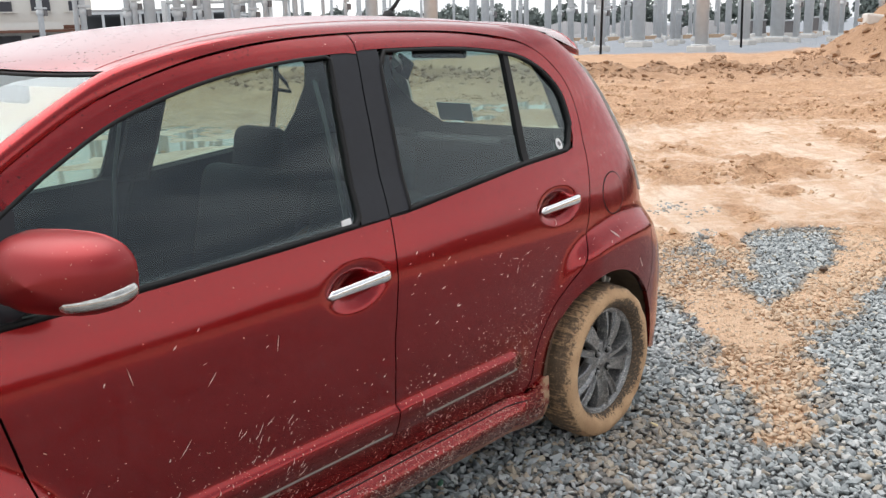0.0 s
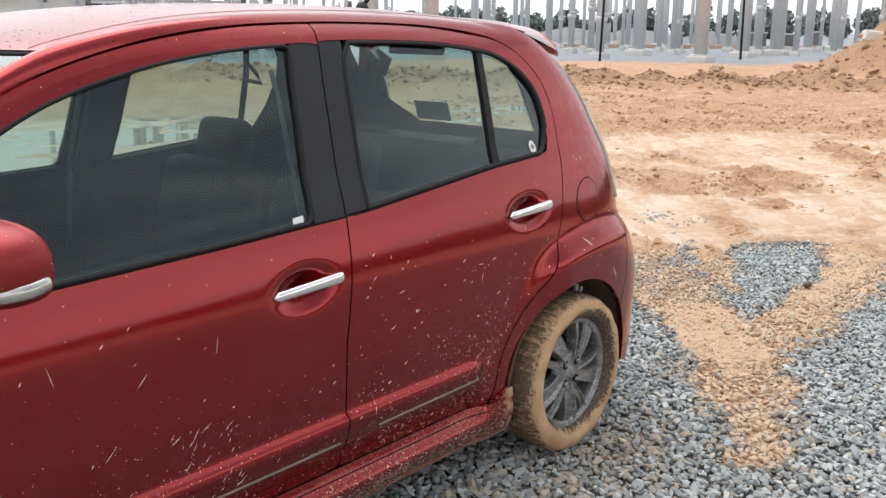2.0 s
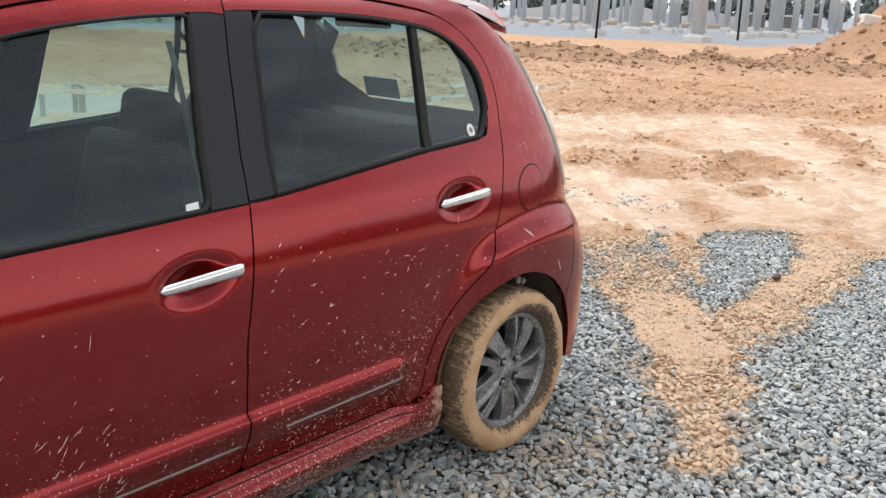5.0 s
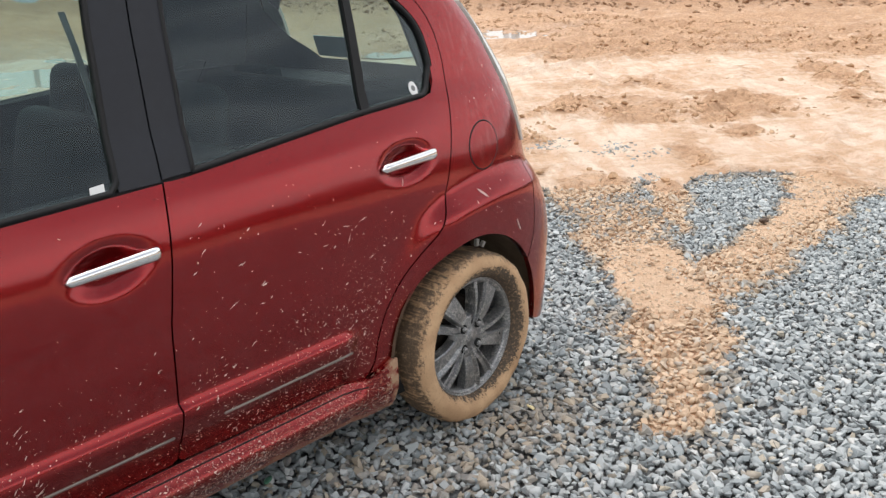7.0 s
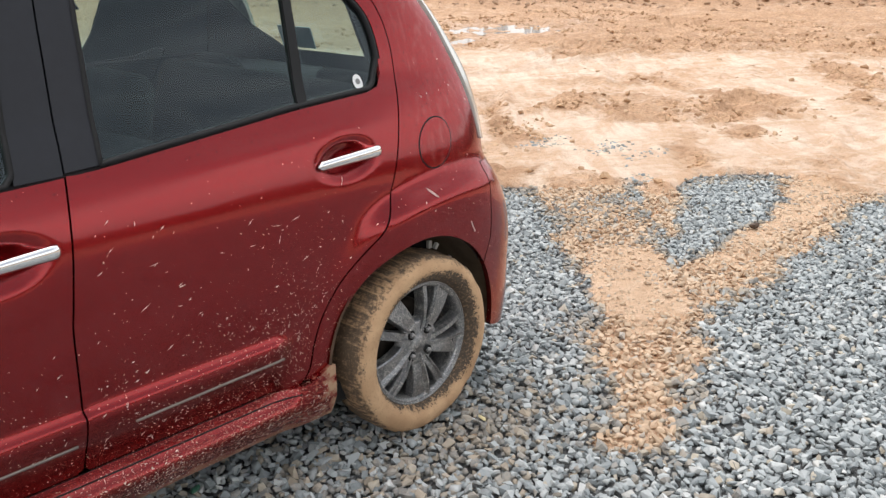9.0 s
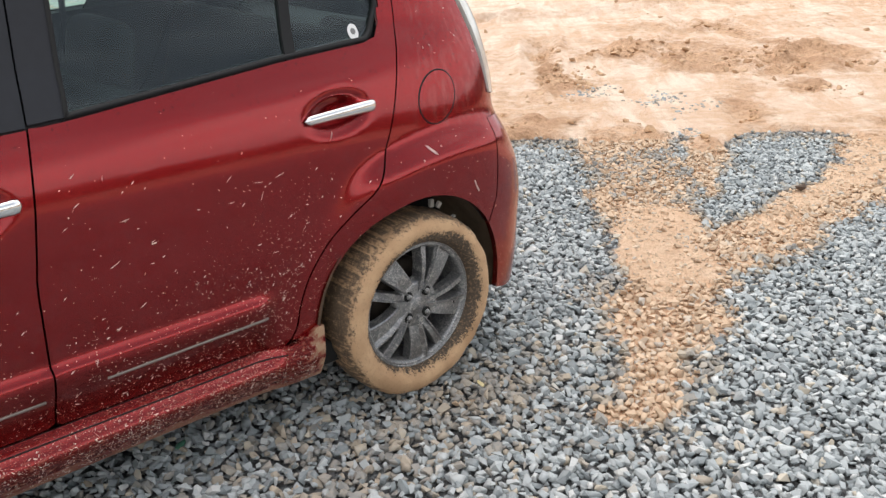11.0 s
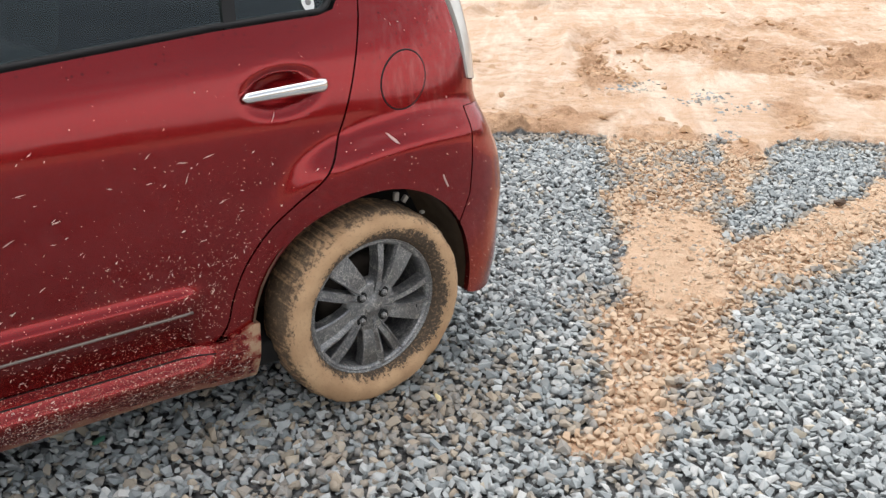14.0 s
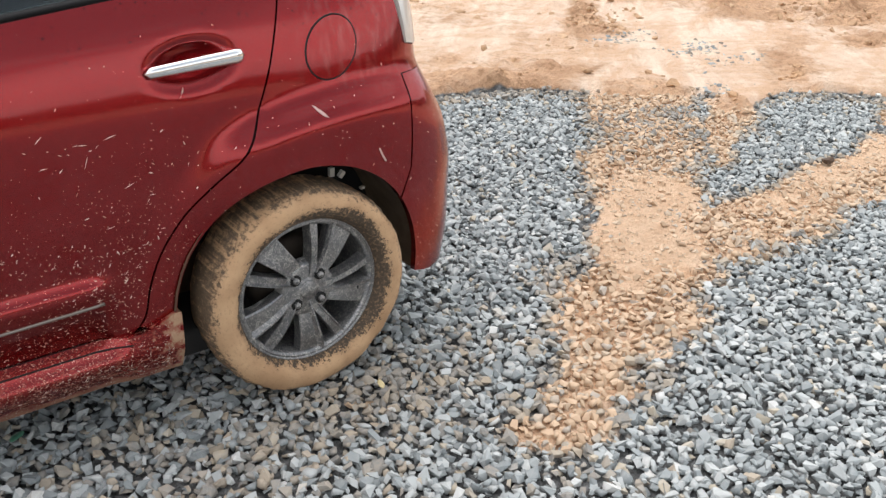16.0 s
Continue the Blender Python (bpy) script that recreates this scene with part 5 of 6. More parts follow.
# scraps of pale packing caught above the tyre
for k, (x, z, w) in enumerate(((0.046, 0.604, 0.044), (0.012, 0.600, 0.022), (0.125, 0.560, 0.024), (0.155, 0.548, 0.02), (0.218, 0.495, 0.012))):
    part("scrap", box_bm((w, 0.012, w * 0.6), (x, -0.695, z), bevel=0.001, rot=Matrix.Rotation(0.7 * k + 0.2, 4, "Y")), SCRAP, car, smooth=False)


# wheels
def spoke(hub, rim, w0, w1, ridge):
    """A spoke from hub angle to rim angle (degrees); one edge stands up as a ridge, the face falls away from it."""
    a, b = radians(hub), radians(rim)
    p0, p1 = np.array((0.040 * math.cos(a), 0.040 * math.sin(a))), np.array((0.1905 * math.cos(b), 0.1905 * math.sin(b)))
    d = (p1 - p0) / np.linalg.norm(p1 - p0)
    side = np.array((-d[1], d[0]))
    n, vs, fs = 12, [], []
    for i in range(n):
        t = i / (n - 1)
        c = p0 + (p1 - p0) * t
        w = (w0 + (w1 - w0) * t ** 1.4) * 0.5
        y = -0.021 - 0.013 * math.sin(math.pi * min(1, t * 1.1) * 0.9) - 0.006 * t
        for e, dy in ((-1.06, 0.034), (-1.0, 0.004), (-0.86, 0.001), (0.45, 0.0 + 0.4 * ridge), (0.72, -ridge), (0.90, -ridge), (1.0, 0.002), (1.06, 0.034)):
            q = c + side * e * w
            vs.append((q[0], y + dy, q[1]))
    k = 8
    for i in range(n - 1):
        for j in range(k - 1):
            u = i * k + j
            fs.append((u, u + 1, u + 1 + k, u + k))
    fs += [tuple(range(k))[::-1], tuple((n - 1) * k + j for j in range(k))]
    return vs, fs


def wheel_at(x, side, turn):
    w = part("wheel", lathe([(0.158, 0.105), (0.170, 0.09), (0.176, 0.03), (0.184, -0.012), (0.188, -0.026), (0.194, -0.036), (0.1975, -0.041), (0.2005, -0.038), (0.198, -0.02)], 90), RIM, car, "gunmetal alloy wheel dulled with mud")
    prof = [(0.198, 0.085), (0.212, 0.094), (0.245, 0.098), (0.266, 0.090), (0.277, 0.078), (0.2845, 0.06), (0.2865, 0.03), (0.2865, -0.01), (0.2845, -0.040), (0.278, -0.056), (0.268, -0.066), (0.252, -0.0725), (0.235, -0.073), (0.218, -0.066), (0.206, -0.052), (0.1985, -0.036)]
    vs, fs = lathe([tuple(p) for p in spline(prof, 4)], 120)
    rng = np.random.RandomState(4)
    vs = np.array(vs)
    # tread blocks and clods of mud
    ang = np.arctan2(vs[:, 2], vs[:, 0])
    r = np.hypot(vs[:, 0], vs[:, 2])
    lump = np.array([noise.noise(Vector((p[0] * 22, p[1] * 22, p[2] * 22))) for p in vs])
    grow = 0.0035 * lump * smoothstep(r, 0.21, 0.25) - 0.004 * (np.sin(ang * 62) > 0.55) * (r > 0.276)
    k = 1 + grow / r
    vs[:, 0] *= k
    vs[:, 2] *= k
    vs[:, 1] += -0.0025 * lump * (vs[:, 1] < 0) * smoothstep(r, 0.21, 0.24)
    part("tyre", (vs.tolist(), fs), TYRE, w, "tyre coated with dried tan mud")
    spokes = [spoke(72 * i + 36, 72 * i + 55, 0.040, 0.078, 0.008) for i in range(5)] + [spoke(72 * i - 5, 72 * i + 11, 0.022, 0.028, 0.007) for i in range(5)]
    for sp in spokes:
        part("spoke", sp, RIM, w, smooth=False)
    part("rim_face", lathe([(0.181, 0.004), (0.182, -0.028), (0.185, -0.0325), (0.190, -0.0365), (0.194, -0.036), (0.195, -0.02)], 90), RIM, w)
    part("hub_plate", lathe([(0.0, -0.030), (0.028, -0.030), (0.031, -0.028), (0.034, -0.027), (0.066, -0.030), (0.076, -0.026), (0.082, 0.0)], 40), RIM, w)
    part("centre_cap", lathe([(0.0, -0.034), (0.022, -0.0335), (0.026, -0.030), (0.026, -0.02)], 30), RIM, w)
    for i in range(4):
        a = radians(45 + 90 * i)
        # black disc on the plate stands in for the nut's shaded recess
        for name, prof, mat in (("nut_socket", [(0.0, -0.0325), (0.0150, -0.0325), (0.0160, -0.031), (0.0160, -0.020)], UNDER), ("wheel_nut", [(0.0, -0.041), (0.006, -0.041), (0.0085, -0.038), (0.0085, -0.020)], RIM)):
            b = part(name, lathe(prof, 14), mat, w)
            b.location = (0.05 * math.cos(a), 0, 0.05 * math.sin(a))
    part("brake_drum", lathe([(0.0, 0.035), (0.09, 0.035), (0.115, 0.042), (0.125, 0.055), (0.125, 0.10), (0.0, 0.10)], 40), STEEL_DARK, w)
    part("rim_barrel", lathe([(0.160, 0.104), (0.0, 0.108)], 48), UNDER, w)
    valve = part("valve", tube([(0.150, -0.012, -0.04), (0.148, -0.032, -0.04)], 0.0045, 8), RUBBER, w)
    w.matrix_basis = Matrix.Translation((x, side * -0.740, HUB_Z)) @ (Matrix.Rotation(math.pi, 4, "Z") if side < 0 else Matrix.Identity(4)) @ Matrix.Rotation(turn, 4, "Y")
    return w


for x, s, turn in ((0, 1, 0.0), (0, -1, 0.7), (-WB, 1, 0.4), (-WB, -1, 1.1)):
    wheel_at(x, s, turn)
part("bumper_foot", box_bm((0.30, 1.2, 0.03), (0.40, 0, 0.235), bevel=0.01), UNDER, car)


# ---- ground: gravel bed, wheel tracks of clay across it, open clay, stone yard far off ----
def dist_line(x, y, pts):
    """Distance to a bent line whose points carry a half-width: distance less half-width."""
    best = np.full(x.shape, 1e9)
    for (ax, ay, aw), (bx, by, bw) in zip(pts, pts[1:]):
        dx, dy = bx - ax, by - ay
        t = np.clip(((x - ax) * dx + (y - ay) * dy) / (dx * dx + dy * dy), 0, 1)
        best = np.minimum(best, np.hypot(x - ax - t * dx, y - ay - t * dy) - (aw + (bw - aw) * t))
    return best


STEM = [(0.40, -1.33, 0.13), (0.72, -1.13, 0.15), (1.12, -0.91, 0.21), (1.45, -0.74, 0.27), (1.85, -0.40, 0.28)]
LEFT = [(1.85, -0.38, 0.27), (2.18, -0.08, 0.28), (2.50, 0.27, 0.31), (2.80, 0.55, 0.34)]
RIGHT = [(1.50, -0.86, 0.18), (1.75, -0.82, 0.21), (2.05, -0.79, 0.20), (2.4, -0.77, 0.18), (2.75, -0.76, 0.16), (3.1, -0.74, 0.16), (3.4, -0.68, 0.18), (3.85, -0.55, 0.28)]
SKIN = [(1.10, -0.90, 0.06), (1.30, -0.78, 0.16), (1.52, -0.64, 0.22), (1.85, -0.38, 0.20)]
ARM_SKIN = [(2.05, -0.77, 0.10), (2.4, -0.74, 0.16), (3.1, -0.71, 0.16), (3.85, -0.55, 0.24)]
TONGUE = [(3.45, 0.33, 0.22), (3.05, 0.12, 0.13)]
TIP = [(3.1, 0.15, 0.17), (2.66, -0.10, 0.10), (2.35, -0.34, 0.06)]
_rs = np.random.RandomState(3)
_lat = _rs.rand(6, 64, 64)


def vnoise(x, y, scale, k=0):
    """Smooth value noise, 0 to 1, that repeats after 64 cells."""
    x, y = np.asarray(x) * scale + 17.3 * k, np.asarray(y) * scale + 5.1 * k
    i, j = np.floor(x).astype(int), np.floor(y).astype(int)
    fx, fy = x - i, y - j
    fx, fy = fx * fx * (3 - 2 * fx), fy * fy * (3 - 2 * fy)
    t = _lat[k % 6]
    g = lambda a, b: t[a % 64, b % 64]  # noqa: E731
    return (g(i, j) * (1 - fx) + g(i + 1, j) * fx) * (1 - fy) + (g(i, j + 1) * (1 - fx) + g(i + 1, j + 1) * fx) * fy


def fbm(x, y, scale, octaves=4, k=0):
    return sum(vnoise(x, y, scale * 2**o, k + o) * 0.5**o for o in range(octaves)) / sum(0.5**o for o in range(octaves))


def zones(x, y):
    """Open clay (0 to 1), track clay (0 to 1)."""
    n = fbm(x, y, 2.2, 4) - 0.5
    edge = np.interp(y, [-2.5, -1.5, -1.0, -0.75, -0.26, 0.0, 0.13, 0.22, 0.47, 0.61, 0.89, 1.06, 1.16], [4.3, 4.15, 3.95, 3.80, 4.0, 3.78, 3.6, 3.48, 2.95, 2.74, 2.56, 2.29, 1.9])
    edge = edge - 14 * smoothstep(y, 1.14, 1.9)
    far = smoothstep(x - edge + 0.30 * n, -0.06, 0.10)
    far = np.maximum(far, 1 - smoothstep(dist_line(x, y, TONGUE) + 0.35 * n, -0.06, 0.06))
    # lone patch of stone between the tracks stays clear of clay
    d = np.minimum(np.minimum(dist_line(x, y, STEM), dist_line(x, y, LEFT)), np.minimum(dist_line(x, y, RIGHT), dist_line(x, y, TIP)))
    track = 1 - smoothstep(d + 0.30 * n + 0.22 * (fbm(x, y, 9.0, 3, 4) - 0.5), -0.12, 0.11)
    near = smoothstep(-x, 5.0, 6.5)
    far = np.maximum(far, np.maximum(near, smoothstep(-y, 7.0, 9.0)))
    return far, track


# churned patches: x, y, length, width, angle, weight
ROUGH_SPOTS = ((6.5, 1.05, 0.75, 0.42, 0.55, 1.0), (5.25, 1.65, 0.42, 0.24, 0.45, 0.9), (9.1, 1.1, 1.25, 0.28, 0.53, 0.9), (4.1, 0.55, 0.75, 0.28, 0.5, 0.55), (3.85, 1.9, 0.35, 0.22, 0.6, 0.6),
               (4.05, 2.2, 0.95, 0.14, 0.78, 0.7), (5.2, 2.5, 0.75, 0.13, 0.35, 0.5), (7.0, 2.2, 1.1, 0.16, 0.95, 0.6), (5.9, 1.15, 0.5, 0.25, 0.4, 0.6), (4.75, -0.4, 0.4, 0.25, 0.2, 0.45),
               (7.3, 0.25, 0.35, 0.2, 0.5, 0.8), (5.1, 0.45, 0.3, 0.14, 0.5, 0.9), (10.6, 4.6, 0.9, 0.5, 0.6, 0.9), (11.3, 3.6, 1.6, 0.45, 2.4, 0.8), (2.5, 1.25, 0.8, 0.14, 2.9, 0.55), (8.6, 4.6, 0.7, 0.3, 0.3, 0.5))


def warped(x, y, amount=0.5):
    """Co-ordinates stirred by noise, so that patches get ragged outlines."""
    return x + amount * (fbm(x, y, 1.6, 4, 1) - 0.5) * 2, y + amount * (fbm(x, y, 1.6, 4, 3) - 0.5) * 2


def roughness(x, y):
    """How churned the open clay is: smooth and pale where vehicles have spread it wet, crumbly and orange elsewhere."""
    u, v = warped(x, y, 0.30)
    s = 0.87 * u + 0.49 * v
    r = 0.60 * smoothstep(s, 8.8, 11.5) + 1.5 * np.maximum(0, fbm(u, v, 0.6, 5, 2) - 0.50) + 0.35 * (fbm(x, y, 3.4, 4, 1) - 0.5)
    for cx, cy, a, b, t, w in ROUGH_SPOTS:
        dx, dy = u - cx, v - cy
        p, q = dx * math.cos(t) + dy * math.sin(t), dy * math.cos(t) - dx * math.sin(t)
        r = r + w * np.exp(-(((p / a) ** 2 + (q / b) ** 2) ** 1.3)) * (0.45 + 1.0 * fbm(x, y, 3.5, 4, 1))
    return np.clip(np.maximum(r, 0.55 * zones(x, y)[1]), 0, 1)


def filled(x, y):
    """Where the wheels have laid a closed skin of clay over the stone."""
    d = np.minimum(dist_line(x, y, SKIN), dist_line(x, y, ARM_SKIN)) + 0.26 * (fbm(x, y, 3.0, 4, 2) - 0.5)
    return 1 - smoothstep(d, -0.09, 0.05)


PUDDLES = ((11.2, 8.3, 1.15, 1.10), (4.2, 10.2, 3.8, 3.0), (8.6, 7.4, 1.3, 0.5), (0.2, 7.6, 2.2, 0.9), (11.4, 3.4, 0.4, 0.22), (13.9, 8.0, 0.6, 0.3))


def height(x, y):
    far, track = zones(x, y)
    r = np.hypot(x, y)
    damp = smoothstep(far, 0.2, 1.0)
    churn = roughness(x, y)
    rough = 0.05 * (fbm(x, y, 0.5, 4, 1) - 0.5) + churn * (0.10 * (fbm(x, y, 1.7, 4, 2) - 0.42) + 0.21 * np.maximum(0, fbm(x, y, 5.5, 4, 3) - 0.47) + 0.08 * (fbm(x, y, 11.0, 3, 5) - 0.5))
    rough = rough + 0.018 * (fbm(x, y, 6.0, 4, 3) - 0.5)
    rough = rough + 0.16 * (fbm(x, y, 1.9, 5, 1) - 0.5) * smoothstep(0.87 * x + 0.49 * y, 8.8, 12.0) * (1 - smoothstep(r, 28, 40))
    # ruts pressed by tyres, with a raised edge and a print of the tread
    for ax, ay, bx, by, deep, wide in ((3.3, 1.45, 5.6, 3.75, 1.0, 0.12), (2.9, 0.6, 9.0, 4.2, 0.5, 0.11), (4.3, -0.75, 5.6, 0.25, 0.8, 0.10), (5.3, 0.6, 8.5, 2.3, 0.6, 0.11), (4.2, -0.7, 12.0, 1.5, 0.5, 0.12), (4.0, 5.0, 16.0, 3.0, 0.9, 0.13), (4.5, 4.4, 16.0, 6.5, 0.9, 0.13)):
        L = math.hypot(bx - ax, by - ay)
        t = ((x - ax) * (bx - ax) + (y - ay) * (by - ay)) / L
        d = ((x - ax) * (by - ay) - (y - ay) * (bx - ax)) / L + 0.08 * np.sin(t * 1.1) + 0.06 * (fbm(x, y, 2.0, 3, 2) - 0.5)
        on = deep * smoothstep(t, 0, 0.5) * (1 - smoothstep(t, L - 0.5, L)) * (0.3 + 0.7 * smoothstep(fbm(x, y, 0.9, 3, 4), 0.38, 0.6))
        rough = rough + 1.5 * on * (0.026 * np.exp(-(((np.abs(d) - wide * 1.5) / 0.05) ** 2)) * (0.4 + 1.2 * fbm(x, y, 7.0, 3, 1)) - 0.032 * np.exp(-((d / wide) ** 4)) * (0.65 + 0.35 * np.sin(t * 62 + 14 * np.abs(d))))
    z = -0.022 + 0.035 * far + damp * rough + (0.012 * track + 0.010 * filled(x, y)) * (1 - far)
    # ridge of clods, and the long hump before the yard
    line = (x - 19.0) * 0.84 + (y - 11.7) * 0.54
    ridge = np.exp(-((line / 1.9) ** 2)) * smoothstep(y, -6, 2)
    z = z + ridge * (0.18 + 0.85 * np.maximum(0, fbm(x, y, 1.2, 4, 4) - 0.42))
    z = z + 0.25 * smoothstep(r, 24, 34) * (fbm(x, y, 0.2, 3, 2) - 0.5) * (1 - smoothstep(r, 60, 90))
    for px, py, a, b in PUDDLES:
        z = z - (0.07 + (0.05 * (fbm(x, y, 1.1, 4, 2) - 0.5) if a > 3 else 0)) * np.exp(-((((x - px) / a) ** 2 + ((y - py) / b) ** 2) ** 2)) * damp
    # spoil heap
    q = np.hypot((x - 37.0) / 1.1, y - 4.2)
    z = z + 5.6 * np.maximum(0, 1 - q / 7.4) ** 1.1 * (0.62 + 0.75 * fbm(x, y, 1.3, 4, 5)) * (q < 7.4)
    return z, ridge


def graded(lo, hi, step, end_lo, end_hi):
    core = np.arange(lo, hi, step)
    out, d = [], step
    v = hi
    while v < end_hi:
        out.append(v)
        d *= 1.03
        v += d
    out.append(end_hi)
    back, d, v = [], step, lo
    while v > end_lo:
        d *= 1.09
        v -= d
        back.append(max(v, end_lo))
    return np.concatenate([back[::-1], core, out])


gx, gy = graded(-1.5, 9.0, 0.030, -1500, 2500), graded(-2.0, 5.5, 0.030, -1500, 2500)
GX, GY = np.meshgrid(gx, gy)
GZ, RIDGE = height(GX, GY)
FAR, TRACK = zones(GX, GY)
HEAP = 1 - smoothstep(np.hypot((GX - 37.0) / 1.1, GY - 4.2), 6.5, 7.8)
nx, ny = len(gx), len(gy)
gme = bpy.data.meshes.new("ground")
co = np.stack([GX.ravel(), GY.ravel(), GZ.ravel()], -1)
idx = np.arange(nx * ny).reshape(ny, nx)
quads = np.stack([idx[:-1, :-1], idx[:-1, 1:], idx[1:, 1:], idx[1:, :-1]], -1).reshape(-1, 4)
gme.vertices.add(len(co))
gme.vertices.foreach_set("co", co.ravel())
gme.loops.add(quads.size)
gme.loops.foreach_set("vertex_index", quads.ravel().astype(np.int32))
gme.polygons.add(len(quads))
gme.polygons.foreach_set("loop_start", np.arange(0, quads.size, 4, dtype=np.int32))
gme.polygons.foreach_set("use_smooth", np.ones(len(quads), bool))
gme.update(calc_edges=True)
gme.validate()
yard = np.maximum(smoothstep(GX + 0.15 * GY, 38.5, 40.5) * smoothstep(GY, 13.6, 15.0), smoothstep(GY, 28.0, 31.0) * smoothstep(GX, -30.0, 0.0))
wet = np.zeros_like(GX)
for px, py, a, b in PUDDLES:
    wet = np.maximum(wet, np.exp(-(((GX - px) / (a * 1.5)) ** 2 + ((GY - py) / (b * 1.6)) ** 2)))
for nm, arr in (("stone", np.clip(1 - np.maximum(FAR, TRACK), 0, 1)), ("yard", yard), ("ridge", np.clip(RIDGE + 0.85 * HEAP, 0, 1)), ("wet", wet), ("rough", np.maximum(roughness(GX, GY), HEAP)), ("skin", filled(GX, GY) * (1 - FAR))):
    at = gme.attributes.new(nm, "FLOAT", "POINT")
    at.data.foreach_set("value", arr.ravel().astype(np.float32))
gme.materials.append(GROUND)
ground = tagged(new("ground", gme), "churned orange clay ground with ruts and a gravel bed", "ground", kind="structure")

for px, py, a, b in PUDDLES:
    n = 64
    bm = bmesh.new()
    lvl = float(height(np.array([px]), np.array([py]))[0][0]) + (0.011 if a > 3 else 0.030)
    vs = []
    for i in range(n):
        t = 2 * math.pi * i / n
        k = 1.05 + 0.25 * noise.noise(Vector((px + 1.3 * math.cos(t), py + 1.3 * math.sin(t), 0))) + 0.1 * noise.noise(Vector((px + 4 * math.cos(t), 4 * math.sin(t), 2)))
        vs.append(bm.verts.new((px + a * k * math.cos(t), py + b * k * math.sin(t), lvl)))
    bm.faces.new(vs)
    part("puddle", bm, WATER, None, smooth=False)
    tagged(bpy.context.scene.collection.objects[-1], "shallow muddy puddle in the clay", "puddle", kind="structure")


# ---- crushed stone ----
def stone_shapes(n, pts, flat):
    out = []
    rng = np.random.RandomState(11)
    for i in range(n):
        bm = bmesh.new()
        corner = np.array([(a, b, c) for a in (-1, 1) for b in (-1, 1) for c in (-1, 1)], float)
        p = corner[rng.permutation(8)[: rng.randint(7, 9)]] * 0.60
        p = np.vstack([p + rng.normal(size=p.shape) * 0.24, rng.normal(size=(pts, 3)) * 0.42])
        p *= np.array([1.10 + 0.25 * rng.rand(), 0.72 + 0.30 * rng.rand(), flat + 0.32 * rng.rand()])
        for q in p:
            bm.verts.new(q)
        bmesh.ops.convex_hull(bm, input=bm.verts[:])
        loose = [v for v in bm.verts if not v.link_faces]
        bmesh.ops.delete(bm, geom=loose, context="VERTS")
        bmesh.ops.triangulate(bm, faces=bm.faces[:])
        bm.verts.index_update()
        out.append((np.array([v.co[:] for v in bm.verts]), np.array([[v.index for v in f.verts] for f in bm.faces])))
        bm.free()
    return out


def turn_matrices(rng, n, lean):
    a, b, c = rng.rand(n) * 2 * np.pi, rng.normal(size=n) * lean, rng.normal(size=n) * lean
    ca, sa, cb, sb, cc, sc = np.cos(a), np.sin(a), np.cos(b), np.sin(b), np.cos(c), np.sin(c)
    R = np.empty((n, 3, 3))
    R[:, 0] = np.stack([ca * cb, ca * sb * sc - sa * cc, ca * sb * cc + sa * sc], -1)
    R[:, 1] = np.stack([sa * cb, sa * sb * sc + ca * cc, sa * sb * cc - ca * sc], -1)
    R[:, 2] = np.stack([-sb, cb * sc, cb * cc], -1)
    return R


SHAPES = stone_shapes(90, 7, 0.46)


def clod_shapes(n):
    out = []
    rng = np.random.RandomState(12)
    for i in range(n):
        bm = bmesh.new()
        p = rng.normal(size=(16, 3))
        p /= np.linalg.norm(p, axis=1)[:, None]
        p *= (0.6 + 0.5 * rng.rand(16))[:, None] * np.array([1.15, 0.95, 0.6])
        for q in p:
            bm.verts.new(q)
        bmesh.ops.convex_hull(bm, input=bm.verts[:])
        bmesh.ops.delete(bm, geom=[v for v in bm.verts if not v.link_faces], context="VERTS")
        bmesh.ops.triangulate(bm, faces=bm.faces[:])
        bm.verts.index_update()
        out.append((np.array([v.co[:] for v in bm.verts]), np.array([[v.index for v in f.verts] for f in bm.faces])))
        bm.free()
    return out


CLODS = clod_shapes(40)


def heap_of(name, places, sizes, mat, label, category, seed, lean=0.42, shapes=None):
    """Very many loose pieces as one mesh."""
    rng = np.random.RandomState(seed)
    n = len(places)
    R = turn_matrices(rng, n, lean)
    shapes = shapes or SHAPES
    which = rng.randint(0, len(shapes), n)
    V, F, SM, o = [], [], [], 0
    for k, (sv, sf) in enumerate(shapes):
        sel = np.where(which == k)[0]
        if not len(sel):
            continue
        v = np.einsum("nij,vj->nvi", R[sel], sv) * sizes[sel][:, None, None] + places[sel][:, None, :]
        f = sf[None] + (o + np.arange(len(sel)) * len(sv))[:, None, None]
        V.append(v.reshape(-1, 3))
        F.append(f.reshape(-1, 3))
        SM.append(np.full(f.shape[0] * f.shape[1], k % 6 < 1))
        o += len(sel) * len(sv)
    V, F = np.concatenate(V), np.concatenate(F)
    me = bpy.data.meshes.new(name)
    me.vertices.add(len(V))
    me.vertices.foreach_set("co", V.ravel())
    me.loops.add(F.size)
    me.loops.foreach_set("vertex_index", F.ravel().astype(np.int32))
    me.polygons.add(len(F))
    me.polygons.foreach_set("loop_start", np.arange(0, F.size, 3, dtype=np.int32))
    me.polygons.foreach_set("use_smooth", np.concatenate(SM))
    me.update(calc_edges=True)
    me.materials.append(mat)
    return tagged(new(name, me), label, category, kind="stuff")


